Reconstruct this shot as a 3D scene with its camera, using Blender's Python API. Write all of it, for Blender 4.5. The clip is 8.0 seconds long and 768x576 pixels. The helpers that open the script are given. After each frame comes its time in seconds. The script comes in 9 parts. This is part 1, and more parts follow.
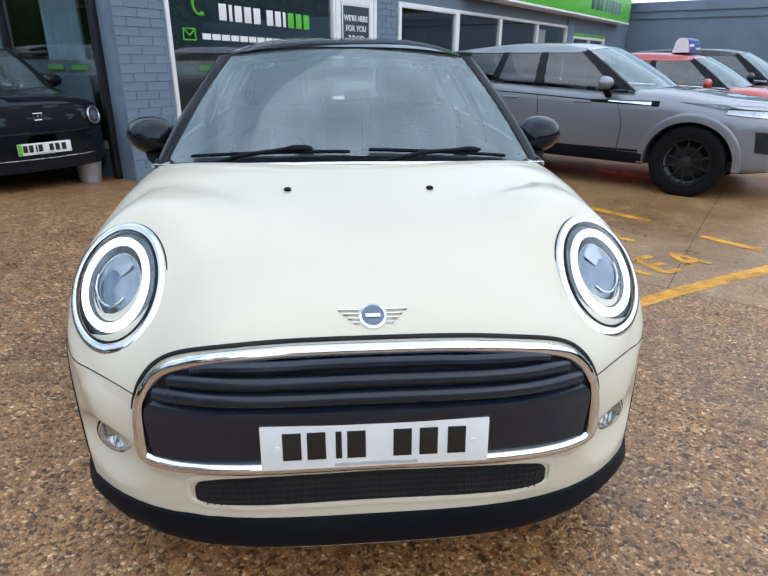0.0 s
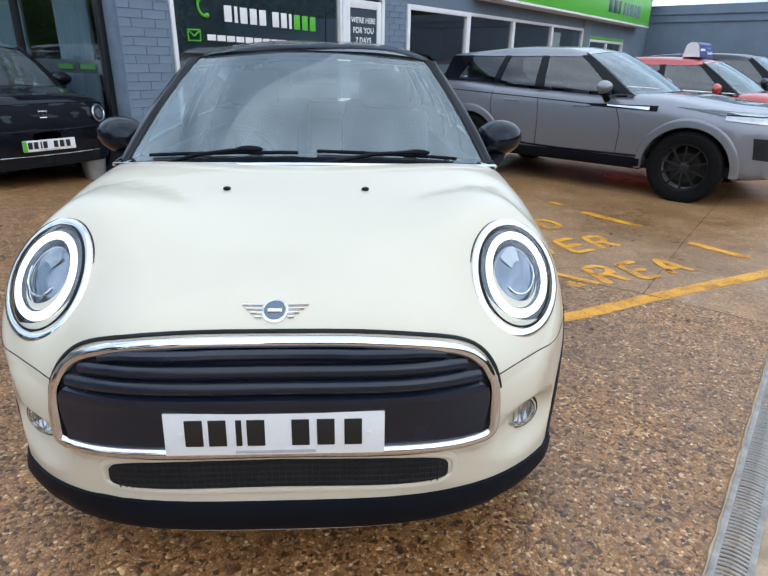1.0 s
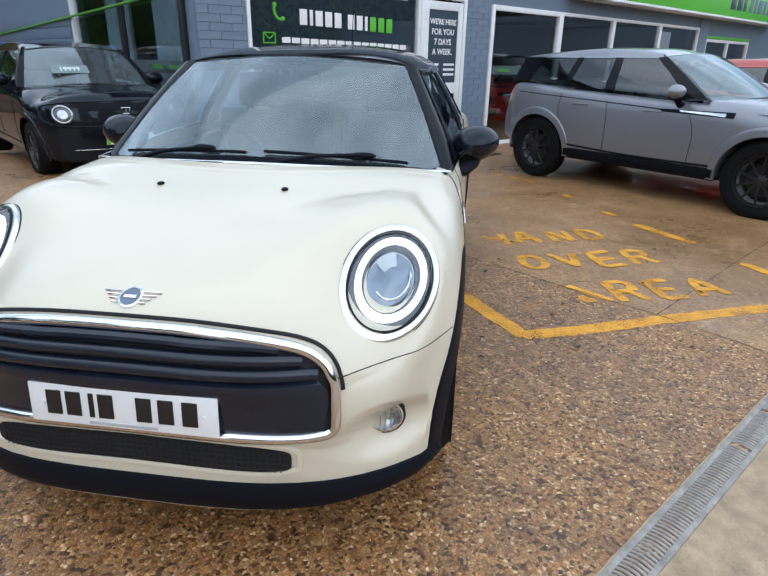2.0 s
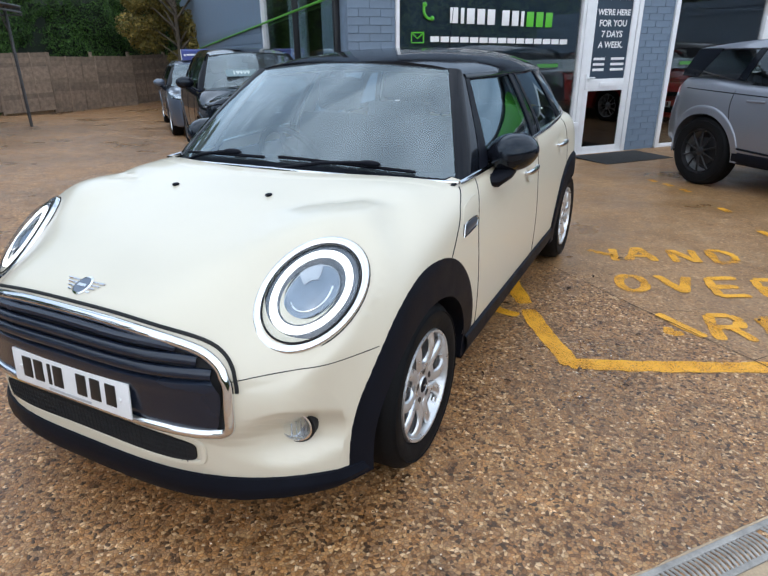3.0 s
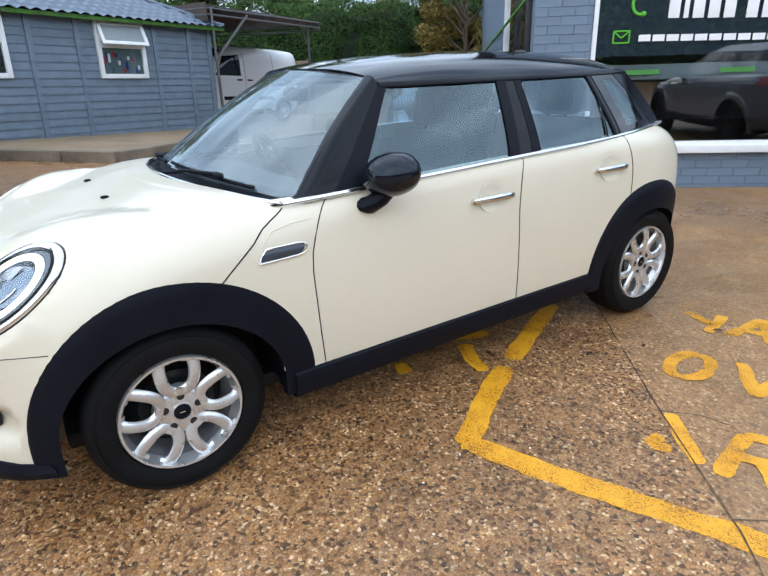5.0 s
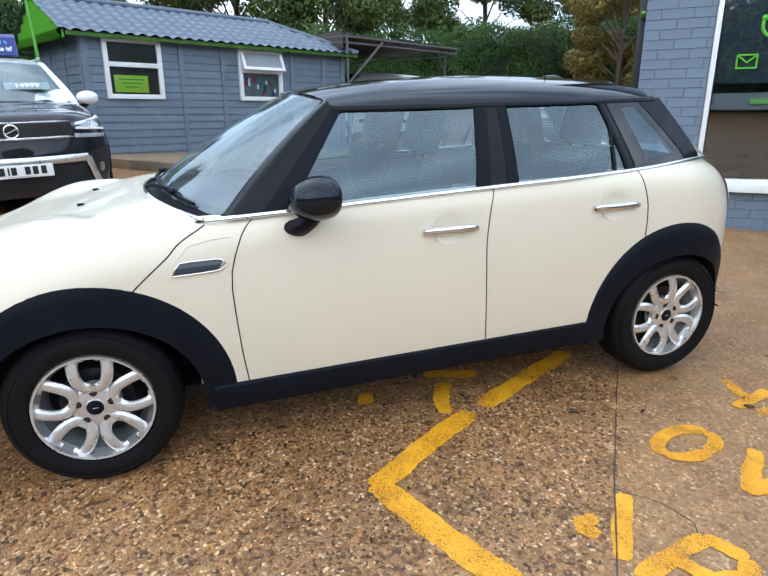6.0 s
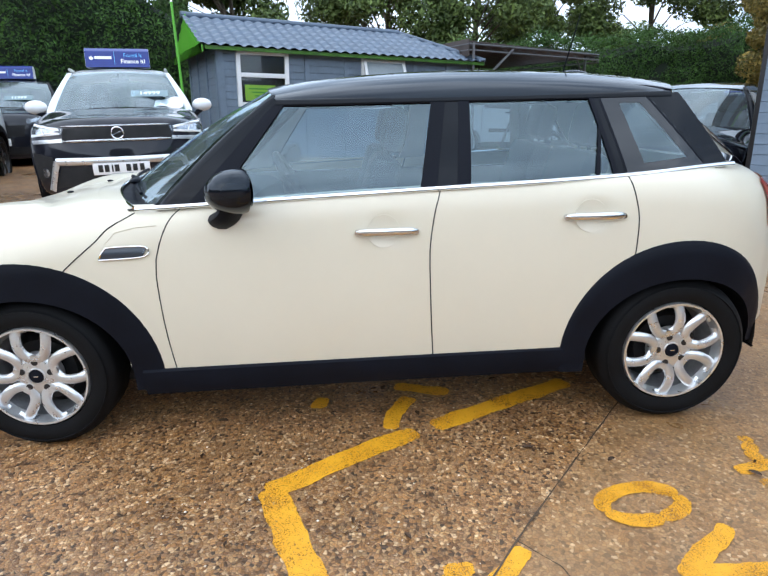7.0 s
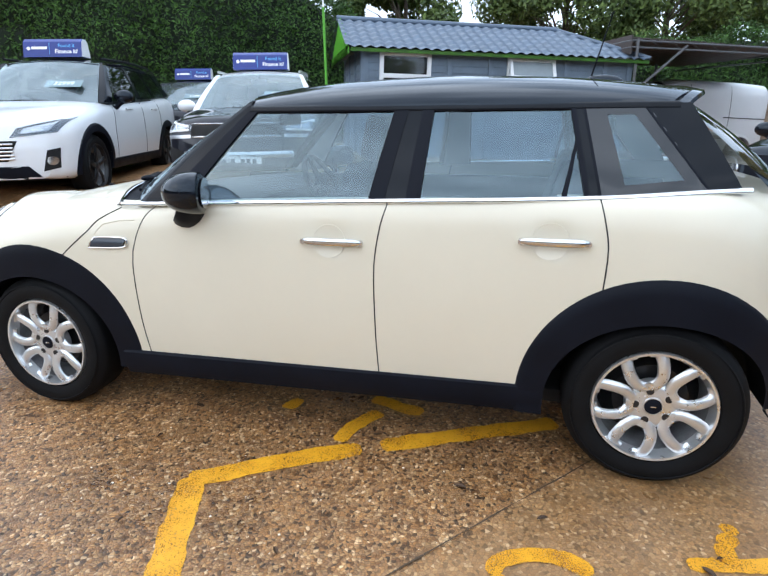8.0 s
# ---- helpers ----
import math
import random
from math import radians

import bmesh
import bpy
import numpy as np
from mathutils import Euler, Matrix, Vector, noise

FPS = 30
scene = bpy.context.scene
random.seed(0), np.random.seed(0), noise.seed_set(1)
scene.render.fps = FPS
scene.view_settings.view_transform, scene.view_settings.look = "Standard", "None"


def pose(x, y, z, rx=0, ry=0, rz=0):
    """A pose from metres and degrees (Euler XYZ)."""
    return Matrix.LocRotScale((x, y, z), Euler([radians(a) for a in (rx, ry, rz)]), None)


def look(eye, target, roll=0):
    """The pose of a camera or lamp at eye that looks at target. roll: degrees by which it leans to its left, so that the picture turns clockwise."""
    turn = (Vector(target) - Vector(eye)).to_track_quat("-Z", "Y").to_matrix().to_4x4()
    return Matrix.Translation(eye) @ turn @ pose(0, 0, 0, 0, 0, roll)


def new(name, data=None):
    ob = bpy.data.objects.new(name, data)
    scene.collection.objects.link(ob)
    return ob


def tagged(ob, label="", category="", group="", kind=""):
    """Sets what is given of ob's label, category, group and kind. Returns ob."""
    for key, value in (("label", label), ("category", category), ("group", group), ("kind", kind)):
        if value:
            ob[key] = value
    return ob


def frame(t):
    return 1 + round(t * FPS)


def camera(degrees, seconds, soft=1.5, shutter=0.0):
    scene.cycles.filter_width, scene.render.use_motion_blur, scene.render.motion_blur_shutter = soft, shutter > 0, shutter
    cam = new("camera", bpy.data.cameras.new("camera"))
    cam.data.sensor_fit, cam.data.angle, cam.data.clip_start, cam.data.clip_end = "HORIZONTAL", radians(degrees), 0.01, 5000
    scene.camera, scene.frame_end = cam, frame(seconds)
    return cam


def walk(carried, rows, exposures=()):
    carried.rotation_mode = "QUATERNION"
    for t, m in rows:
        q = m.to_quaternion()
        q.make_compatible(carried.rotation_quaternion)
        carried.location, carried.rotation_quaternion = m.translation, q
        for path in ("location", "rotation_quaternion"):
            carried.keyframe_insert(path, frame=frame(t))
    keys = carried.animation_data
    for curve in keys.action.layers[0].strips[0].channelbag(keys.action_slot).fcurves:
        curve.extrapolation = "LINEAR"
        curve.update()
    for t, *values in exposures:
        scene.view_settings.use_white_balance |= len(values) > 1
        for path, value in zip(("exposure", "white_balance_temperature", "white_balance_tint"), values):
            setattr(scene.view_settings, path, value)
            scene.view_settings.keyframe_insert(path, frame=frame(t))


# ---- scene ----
cam = camera(67.4, 8.0)
PATH = [
    (0, (-0.09, -1.069, 1.336), (0.076, 0.783, 0.599), 0.4),
    (0.5, (-0.049, -1.09, 1.346), (0.124, 0.762, 0.61), 1.1),
    (1, (0.183, -1.141, 1.351), (0.283, 0.717, 0.616), 0.9),
    (1.5, (0.494, -1.19, 1.373), (0.433, 0.671, 0.641), 1.1),
    (1.7, (0.622, -1.171, 1.362), (0.503, 0.686, 0.629), 1.2),
    (2.8, (1.39, -0.99, 1.437), (0.648, 0.707, 0.682), -0.5),
    (3, (1.516, -0.884, 1.422), (0.672, 0.764, 0.667), -0.7),
    (3.5, (1.821, -0.59, 1.429), (0.825, 0.971, 0.674), 0.6),
    (4, (2.174, -0.294, 1.421), (0.945, 1.095, 0.671), 0.0),
    (4.1, (2.202, -0.223, 1.42), (0.93, 1.128, 0.672), -0.4),
    (4.5, (2.402, 0.064, 1.376), (0.974, 1.252, 0.633), -1.0),
    (4.7, (2.492, 0.224, 1.398), (1.007, 1.341, 0.658), -1.6),
    (5.8, (2.887, 1.065, 1.355), (1.116, 1.732, 0.708), -1.0),
    (6, (2.913, 1.229, 1.365), (1.105, 1.803, 0.73), -1.3),
    (6.5, (3.01, 1.671, 1.33), (1.123, 1.954, 0.73), -1.7),
    (7, (2.959, 2.077, 1.281), (1.049, 2.155, 0.692), -1.4),
    (7.5, (2.832, 2.46, 1.301), (0.93, 2.252, 0.72), -1.0),
    (8, (2.803, 2.902, 1.303), (0.953, 2.413, 0.719), -0.6),
]
walk(cam, [(t, look(eye, target, roll)) for t, eye, target, roll in PATH], [(0, 0.32), (2.5, 0.32), (3.5, 0.4), (4.5, 0.58), (6, 0.72), (8, 0.74)])

# ---------------------------------------------------------------- light
SUN_EL, SUN_AZ = radians(38), radians(140)
world = bpy.data.worlds.new("overcast_sky")
scene.world = world
world.use_nodes = True


def build_sky():
    nt = world.node_tree
    nt.nodes.clear()
    out = nt.nodes.new("ShaderNodeOutputWorld")
    bg = nt.nodes.new("ShaderNodeBackground")
    sky = nt.nodes.new("ShaderNodeTexSky")
    sky.sky_type, sky.sun_disc = "NISHITA", False
    sky.sun_elevation, sky.sun_rotation = SUN_EL, SUN_AZ
    sky.air_density, sky.dust_density = 1.0, 3.0
    co = nt.nodes.new("ShaderNodeTexCoord")
    mp = nt.nodes.new("ShaderNodeMapping")
    mp.inputs["Scale"].default_value = (1.6, 1.6, 4.5)
    n1 = nt.nodes.new("ShaderNodeTexNoise")
    n1.inputs["Scale"].default_value, n1.inputs["Detail"].default_value = 1.7, 7
    ramp = nt.nodes.new("ShaderNodeValToRGB")
    ramp.color_ramp.elements[0].position, ramp.color_ramp.elements[0].color = 0.40, (4.3, 5.6, 7.4, 1)
    ramp.color_ramp.elements[1].position, ramp.color_ramp.elements[1].color = 0.64, (9.4, 11.1, 13.5, 1)
    mix = nt.nodes.new("ShaderNodeMix")
    mix.data_type = "RGBA"
    mix.inputs["Factor"].default_value = 0.85
    nt.links.new(co.outputs["Generated"], mp.inputs["Vector"])
    nt.links.new(mp.outputs["Vector"], n1.inputs["Vector"])
    nt.links.new(n1.outputs["Fac"], ramp.inputs["Fac"])
    nt.links.new(sky.outputs["Color"], mix.inputs["A"])
    nt.links.new(ramp.outputs["Color"], mix.inputs["B"])
    nt.links.new(mix.outputs["Result"], bg.inputs["Color"])
    bg.inputs["Strength"].default_value = 0.13
    nt.links.new(bg.outputs["Background"], out.inputs["Surface"])


build_sky()
sun_data = bpy.data.lights.new("sun", "SUN")
sun_data.energy, sun_data.angle, sun_data.color = 1.2, radians(168), (0.95, 0.98, 1.0)
sun = new("sun", sun_data)
sun.matrix_world = look((0, 0, 30), (-math.sin(SUN_AZ), -math.cos(SUN_AZ), 30 - math.tan(SUN_EL)))

# ---------------------------------------------------------------- materials


def shader(name):
    m = bpy.data.materials.new(name)
    m.use_nodes = True
    nt = m.node_tree
    return m, nt, nt.nodes["Principled BSDF"]


def noise_node(nt, scale, detail=4, rough=0.55, vec=None):
    n = nt.nodes.new("ShaderNodeTexNoise")
    n.inputs["Scale"].default_value, n.inputs["Detail"].default_value, n.inputs["Roughness"].default_value = scale, detail, rough
    if vec is not None:
        nt.links.new(vec, n.inputs["Vector"])
    return n


def ramp_node(nt, fac, stops):
    r = nt.nodes.new("ShaderNodeValToRGB")
    el = r.color_ramp.elements
    while len(el) < len(stops):
        el.new(0.5)
    for e, (p, c) in zip(el, stops):
        e.position, e.color = p, (*c, 1) if len(c) == 3 else c
    nt.links.new(fac, r.inputs["Fac"])
    return r


def mix_node(nt, fac, a, b, blend="MIX"):
    n = nt.nodes.new("ShaderNodeMix")
    n.data_type, n.blend_type = "RGBA", blend
    for key, v in (("Factor", fac), ("A", a), ("B", b)):
        if hasattr(v, "links"):
            nt.links.new(v, n.inputs[key])
        else:
            n.inputs[key].default_value = v if key == "Factor" else (*v, 1)
    return n.outputs["Result"]


def bump_node(nt, height, strength, distance, bsdf):
    b = nt.nodes.new("ShaderNodeBump")
    b.inputs["Strength"].default_value, b.inputs["Distance"].default_value = strength, distance
    nt.links.new(height, b.inputs["Height"])
    nt.links.new(b.outputs["Normal"], bsdf.inputs["Normal"])
    return b


def world_vec(nt):
    return nt.nodes.new("ShaderNodeNewGeometry").outputs["Position"]


def obj_vec(nt):
    return nt.nodes.new("ShaderNodeTexCoord").outputs["Object"]


def surface(name, colour, rough=0.5, metal=0.0, vary=0.12, scale=6.0, fine=90.0, bump=0.15, depth=0.002, coat=0.0, spread=0.0, specular=0.5):
    """A paint, plastic, wood or stone: colour broken at two scales, roughness that wanders, fine relief."""
    m, nt, b = shader(name)
    v = obj_vec(nt)
    big, small = noise_node(nt, scale, 3, 0.6, v), noise_node(nt, fine, 3, 0.6, v)
    dark = tuple(c * (1 - vary) for c in colour)
    light = tuple(min(1, c * (1 + vary)) for c in colour)
    c1 = ramp_node(nt, big.outputs["Fac"], [(0.3, dark), (0.7, light)]).outputs["Color"]
    c2 = ramp_node(nt, small.outputs["Fac"], [(0.3, (1 - vary * 0.6,) * 3), (0.7, (1, 1, 1))]).outputs["Color"]
    col = mix_node(nt, 1.0, c1, c2, "MULTIPLY")
    if spread:
        info = nt.nodes.new("ShaderNodeObjectInfo")
        tone = ramp_node(nt, info.outputs["Random"], [(0.0, (1 - spread,) * 3), (1.0, (1, 1, 1))]).outputs["Color"]
        col = mix_node(nt, 1.0, col, tone, "MULTIPLY")
    nt.links.new(col, b.inputs["Base Color"])
    rr = ramp_node(nt, big.outputs["Fac"], [(0.3, (max(0.02, rough * 0.85),) * 3), (0.7, (min(1, rough * 1.15),) * 3)])
    nt.links.new(rr.outputs["Color"], b.inputs["Roughness"])
    b.inputs["Metallic"].default_value = metal
    b.inputs["Specular IOR Level"].default_value = specular
    b.inputs["Coat Weight"].default_value, b.inputs["Coat Roughness"].default_value = coat, 0.03
    if bump:
        bump_node(nt, small.outputs["Fac"], bump, depth, b)
    return m


def car_paint(name, colour, metal=0.0, rough=0.35, flake=0.0, coat=1.0, spec=0.5, tint=None):
    """Clear-coated car paint with faint dust and, in metallics, flakes."""
    m, nt, b = shader(name)
    v = obj_vec(nt)
    dust_haze = noise_node(nt, 2.2, 6, 0.65, v)
    c = ramp_node(nt, dust_haze.outputs["Fac"], [(0.35, tuple(x * 0.96 for x in colour)), (0.7, colour)]).outputs["Color"]
    if flake:
        vor = nt.nodes.new("ShaderNodeTexVoronoi")
        vor.inputs["Scale"].default_value = 900
        nt.links.new(v, vor.inputs["Vector"])
        bright = mix_node(nt, flake, c, vor.outputs["Color"], "SOFT_LIGHT")
        c = bright
    nt.links.new(c, b.inputs["Base Color"])
    rr = ramp_node(nt, dust_haze.outputs["Fac"], [(0.3, (rough,) * 3), (0.75, (min(1, rough + 0.12),) * 3)])
    nt.links.new(rr.outputs["Color"], b.inputs["Roughness"])
    b.inputs["Metallic"].default_value = metal
    b.inputs["Coat Weight"].default_value, b.inputs["Coat Roughness"].default_value = coat, 0.02
    b.inputs["Specular IOR Level"].default_value = spec
    if tint:
        b.inputs["Specular Tint"].default_value = (*tint, 1)
    return m


def pane(name, tint, gloss=(1.0, 1.0, 1.0), ior=1.5, haze=0.0):
    """A thin sheet of glass: clear or tinted through, glossy by Fresnel, with mirrored-sky haze painted in as diffuse.
    """
    m = bpy.data.materials.new(name)
    m.use_nodes = True
    nt = m.node_tree
    nt.nodes.clear()
    out = nt.nodes.new("ShaderNodeOutputMaterial")
    tr, gl, mx, fr = (nt.nodes.new(k) for k in ("ShaderNodeBsdfTransparent", "ShaderNodeBsdfGlossy", "ShaderNodeMixShader", "ShaderNodeLayerWeight"))
    tr.inputs["Color"].default_value = (*tint, 1)
    gl.inputs["Roughness"].default_value = 0.01
    gl.inputs["Color"].default_value = (*gloss, 1)
    r0 = ((ior - 1) / (ior + 1)) ** 2
    fr.inputs["Blend"].default_value = 0.5
    power, grade = nt.nodes.new("ShaderNodeMath"), nt.nodes.new("ShaderNodeMath")
    power.operation, grade.operation = "POWER", "MULTIPLY_ADD"
    power.inputs[1].default_value = 5.0
    grade.inputs[1].default_value, grade.inputs[2].default_value = 1 - r0, r0
    nt.links.new(fr.outputs["Facing"], power.inputs[0])
    nt.links.new(power.outputs["Value"], grade.inputs[0])
    body = tr.outputs["BSDF"]
    if haze:
        # pale diffuse colour stands in for the sky's haze mirrored in the windscreen
        df, mv = nt.nodes.new("ShaderNodeBsdfDiffuse"), nt.nodes.new("ShaderNodeMixShader")
        df.inputs["Color"].default_value = (0.56, 0.65, 0.69, 1)
        dust_haze = noise_node(nt, 3.0, 5, 0.65, obj_vec(nt))
        vr = ramp_node(nt, dust_haze.outputs["Fac"], [(0.3, (haze * 0.6,) * 3), (0.75, (haze * 1.5,) * 3)])
        nt.links.new(vr.outputs["Color"], mv.inputs["Fac"])
        nt.links.new(tr.outputs["BSDF"], mv.inputs[1])
        nt.links.new(df.outputs["BSDF"], mv.inputs[2])
        body = mv.outputs["Shader"]
    nt.links.new(grade.outputs["Value"], mx.inputs["Fac"])
    nt.links.new(body, mx.inputs[1])
    nt.links.new(gl.outputs["BSDF"], mx.inputs[2])
    nt.links.new(mx.outputs["Shader"], out.inputs["Surface"])
    return m


def glow(name, colour, strength):
    m, nt, b = shader(name)
    b.inputs["Base Color"].default_value = (*colour, 1)
    b.inputs["Emission Color"].default_value = (*colour, 1)
    b.inputs["Emission Strength"].default_value = strength
    return m


def ground_material():
    """Wet exposed-aggregate concrete, smoother brown concrete past the joint, dark damp stains."""
    m, nt, b = shader("wet_aggregate")
    p = world_vec(nt)
    warp = noise_node(nt, 14, 2, 0.5, p)
    pv = mix_node(nt, 0.02, p, warp.outputs["Color"], "ADD")
    vor = nt.nodes.new("ShaderNodeTexVoronoi")
    vor.inputs["Scale"].default_value = 84
    nt.links.new(pv, vor.inputs["Vector"])
    edge = nt.nodes.new("ShaderNodeTexVoronoi")
    edge.feature, edge.inputs["Scale"].default_value = "DISTANCE_TO_EDGE", 84
    nt.links.new(pv, edge.inputs["Vector"])
    sep = nt.nodes.new("ShaderNodeSeparateColor")
    nt.links.new(vor.outputs["Color"], sep.inputs["Color"])
    stone = ramp_node(nt, sep.outputs["Red"], [(0.0, (0.06, 0.042, 0.030)), (0.2, (0.23, 0.12, 0.052)), (0.45, (0.43, 0.245, 0.108)), (0.65, (0.31, 0.195, 0.115)), (0.90, (0.49, 0.325, 0.17)), (1.0, (0.72, 0.57, 0.40))])
    stone.color_ramp.interpolation = "LINEAR"
    gap = ramp_node(nt, edge.outputs["Distance"], [(0.02, (0.58, 0.54, 0.50)), (0.16, (1.02, 0.96, 0.86))])
    stones = mix_node(nt, 1.0, stone.outputs["Color"], gap.outputs["Color"], "MULTIPLY")
    big_v = nt.nodes.new("ShaderNodeTexVoronoi")
    big_v.inputs["Scale"].default_value = 38
    nt.links.new(pv, big_v.inputs["Vector"])
    bsep = nt.nodes.new("ShaderNodeSeparateColor")
    nt.links.new(big_v.outputs["Color"], bsep.inputs["Color"])
    stones = mix_node(nt, 0.65, stones, ramp_node(nt, bsep.outputs["Green"], [(0.0, (0.64, 0.60, 0.56)), (0.25, (0.95, 0.92, 0.9)), (0.85, (1.05, 1.0, 0.95)), (1.0, (1.3, 1.25, 1.15))]).outputs["Color"], "MULTIPLY")
    mid = noise_node(nt, 9, 5, 0.6, p)
    stones = mix_node(nt, 0.75, stones, ramp_node(nt, mid.outputs["Fac"], [(0.3, (0.55, 0.5, 0.46)), (0.7, (1.25, 1.2, 1.12))]).outputs["Color"], "MULTIPLY")
    # smoother slab past the joint, its edge along a straight line on the plan
    dot = nt.nodes.new("ShaderNodeVectorMath")
    dot.operation = "DOT_PRODUCT"
    dot.inputs[1].default_value = (0.64, 0.77, 0)
    nt.links.new(p, dot.inputs[0])
    slab = nt.nodes.new("ShaderNodeMapRange")
    slab.inputs["From Min"].default_value, slab.inputs["From Max"].default_value = 2.86, 3.0
    nt.links.new(dot.outputs["Value"], slab.inputs["Value"])
    n2, n3 = noise_node(nt, 3.2, 6, 0.62, p), noise_node(nt, 55, 4, 0.6, p)
    con = ramp_node(nt, n2.outputs["Fac"], [(0.25, (0.20, 0.108, 0.045)), (0.45, (0.33, 0.19, 0.085)), (0.62, (0.40, 0.25, 0.125)), (0.78, (0.56, 0.43, 0.28))]).outputs["Color"]
    con = mix_node(nt, 0.7, con, ramp_node(nt, n3.outputs["Fac"], [(0.3, (0.6,) * 3), (0.7, (1.2,) * 3)]).outputs["Color"], "MULTIPLY")
    con = mix_node(nt, 0.45, con, stones)
    fac = nt.nodes.new("ShaderNodeMath")
    fac.operation = "MULTIPLY"
    fac.inputs[1].default_value = 0.85
    nt.links.new(slab.outputs["Result"], fac.inputs[0])
    col = mix_node(nt, fac.outputs["Value"], stones, con)
    # the front of the yard is coloured paler; towards the shop it is browner
    front_pale = nt.nodes.new("ShaderNodeMapRange")
    front_pale.inputs["From Min"].default_value, front_pale.inputs["From Max"].default_value = 0.9, 2.2
    nt.links.new(dot.outputs["Value"], front_pale.inputs["Value"])
    col = mix_node(nt, 1.0, col, ramp_node(nt, front_pale.outputs["Result"], [(0.0, (1.12, 1.09, 1.06)), (1.0, (1.02, 1.0, 0.97))]).outputs["Color"], "MULTIPLY")
    wet = noise_node(nt, 0.9, 5, 0.6, p)
    col = mix_node(nt, 0.6, col, ramp_node(nt, wet.outputs["Fac"], [(0.35, (0.72, 0.7, 0.7)), (0.62, (1.12, 1.1, 1.08))]).outputs["Color"], "MULTIPLY")
    nt.links.new(col, b.inputs["Base Color"])
    rr = ramp_node(nt, wet.outputs["Fac"], [(0.35, (0.24,) * 3), (0.65, (0.55,) * 3)])
    nt.links.new(rr.outputs["Color"], b.inputs["Roughness"])
    b.inputs["Specular IOR Level"].default_value = 0.5
    h = mix_node(nt, fac.outputs["Value"], ramp_node(nt, edge.outputs["Distance"], [(0.0, (0, 0, 0)), (0.35, (1, 1, 1))]).outputs["Color"], n3.outputs["Color"])
    bump_node(nt, h, 0.45, 0.003, b)
    return m


def marking_material():
    """Road paint, worn through in specks."""
    m, nt, b = shader("worn_yellow_paint")
    p = world_vec(nt)
    n, big = noise_node(nt, 210, 4, 0.65, p), noise_node(nt, 5, 4, 0.6, p)
    add = nt.nodes.new("ShaderNodeMath")
    add.operation = "MULTIPLY_ADD"
    add.inputs[1].default_value = 0.55
    nt.links.new(big.outputs["Fac"], add.inputs[0])
    nt.links.new(n.outputs["Fac"], add.inputs[2])
    col = ramp_node(nt, big.outputs["Fac"], [(0.3, (0.66, 0.275, 0.010)), (0.7, (0.80, 0.385, 0.02))]).outputs["Color"]
    nt.links.new(col, b.inputs["Base Color"])
    b.inputs["Roughness"].default_value = 0.45
    al = ramp_node(nt, add.outputs["Value"], [(0.655, (0.05, 0.05, 0.05)), (0.735, (1, 1, 1))])
    nt.links.new(al.outputs["Color"], b.inputs["Alpha"])
    bump_node(nt, n.outputs["Fac"], 0.4, 0.002, b)
    return m


def leaf_material(name, a, bcol):
    m, nt, b = shader(name)
    geo = nt.nodes.new("ShaderNodeNewGeometry")
    col = ramp_node(nt, geo.outputs["Random Per Island"], [(0.0, a), (0.8, bcol), (1.0, tuple(c * 1.5 for c in bcol))]).outputs["Color"]
    big = noise_node(nt, 0.5, 3, 0.6, geo.outputs["Position"])
    col = mix_node(nt, 0.6, col, ramp_node(nt, big.outputs["Fac"], [(0.3, (0.6, 0.65, 0.55)), (0.7, (1.2, 1.15, 1.0))]).outputs["Color"], "MULTIPLY")
    nt.links.new(col, b.inputs["Base Color"])
    b.inputs["Roughness"].default_value = 0.5
    b.inputs["Specular IOR Level"].default_value = 0.22
    return m


CREAM = car_paint("pepper_white_paint", (0.675, 0.612, 0.482), coat=0.6)
BLACK_GLOSS = car_paint("black_paint", (0.007, 0.008, 0.012), rough=0.03, coat=0.15, spec=0.28, tint=(0.66, 0.84, 1.0))
NAVY_BLACK = car_paint("blue_black_paint", (0.012, 0.013, 0.02), rough=0.3, flake=0.1, coat=0.8, spec=0.05)
WHITE_PAINT = car_paint("white_paint", (0.80, 0.81, 0.82))
GREY_METAL = car_paint("grey_metallic_paint", (0.205, 0.213, 0.245), metal=0.5, rough=0.38, flake=0.15)
RED_PAINT = car_paint("red_paint", (0.45, 0.025, 0.02))
SLATE_PAINT = car_paint("slate_blue_paint", (0.10, 0.13, 0.18), metal=0.4, rough=0.38)
TRIM = surface("black_plastic", (0.006, 0.0072, 0.012), 0.5, vary=0.2, fine=400, bump=0.3, depth=0.0006, specular=0.10)
SATIN = surface("satin_black_plastic", (0.010, 0.015, 0.028), 0.24, vary=0.12, fine=300, bump=0.1, depth=0.0004, specular=0.5)
PROJ = surface("projector_glass", (0.22, 0.26, 0.31), 0.10, 0.85, vary=0.06, scale=25, bump=0.0)
RUBBER = surface("tyre_rubber", (0.006, 0.0062, 0.007), 0.62, vary=0.3, scale=9, fine=160, bump=0.25, depth=0.001, specular=0.14)
DARK = surface("dark_gap", (0.006, 0.006, 0.007), 0.8, vary=0.2)
CHROME = surface("chrome", (0.78, 0.78, 0.79), 0.06, 1.0, vary=0.04, bump=0.0)
SILVER = surface("silver_alloy", (0.68, 0.69, 0.70), 0.30, 0.80, vary=0.05, scale=20, bump=0.0)
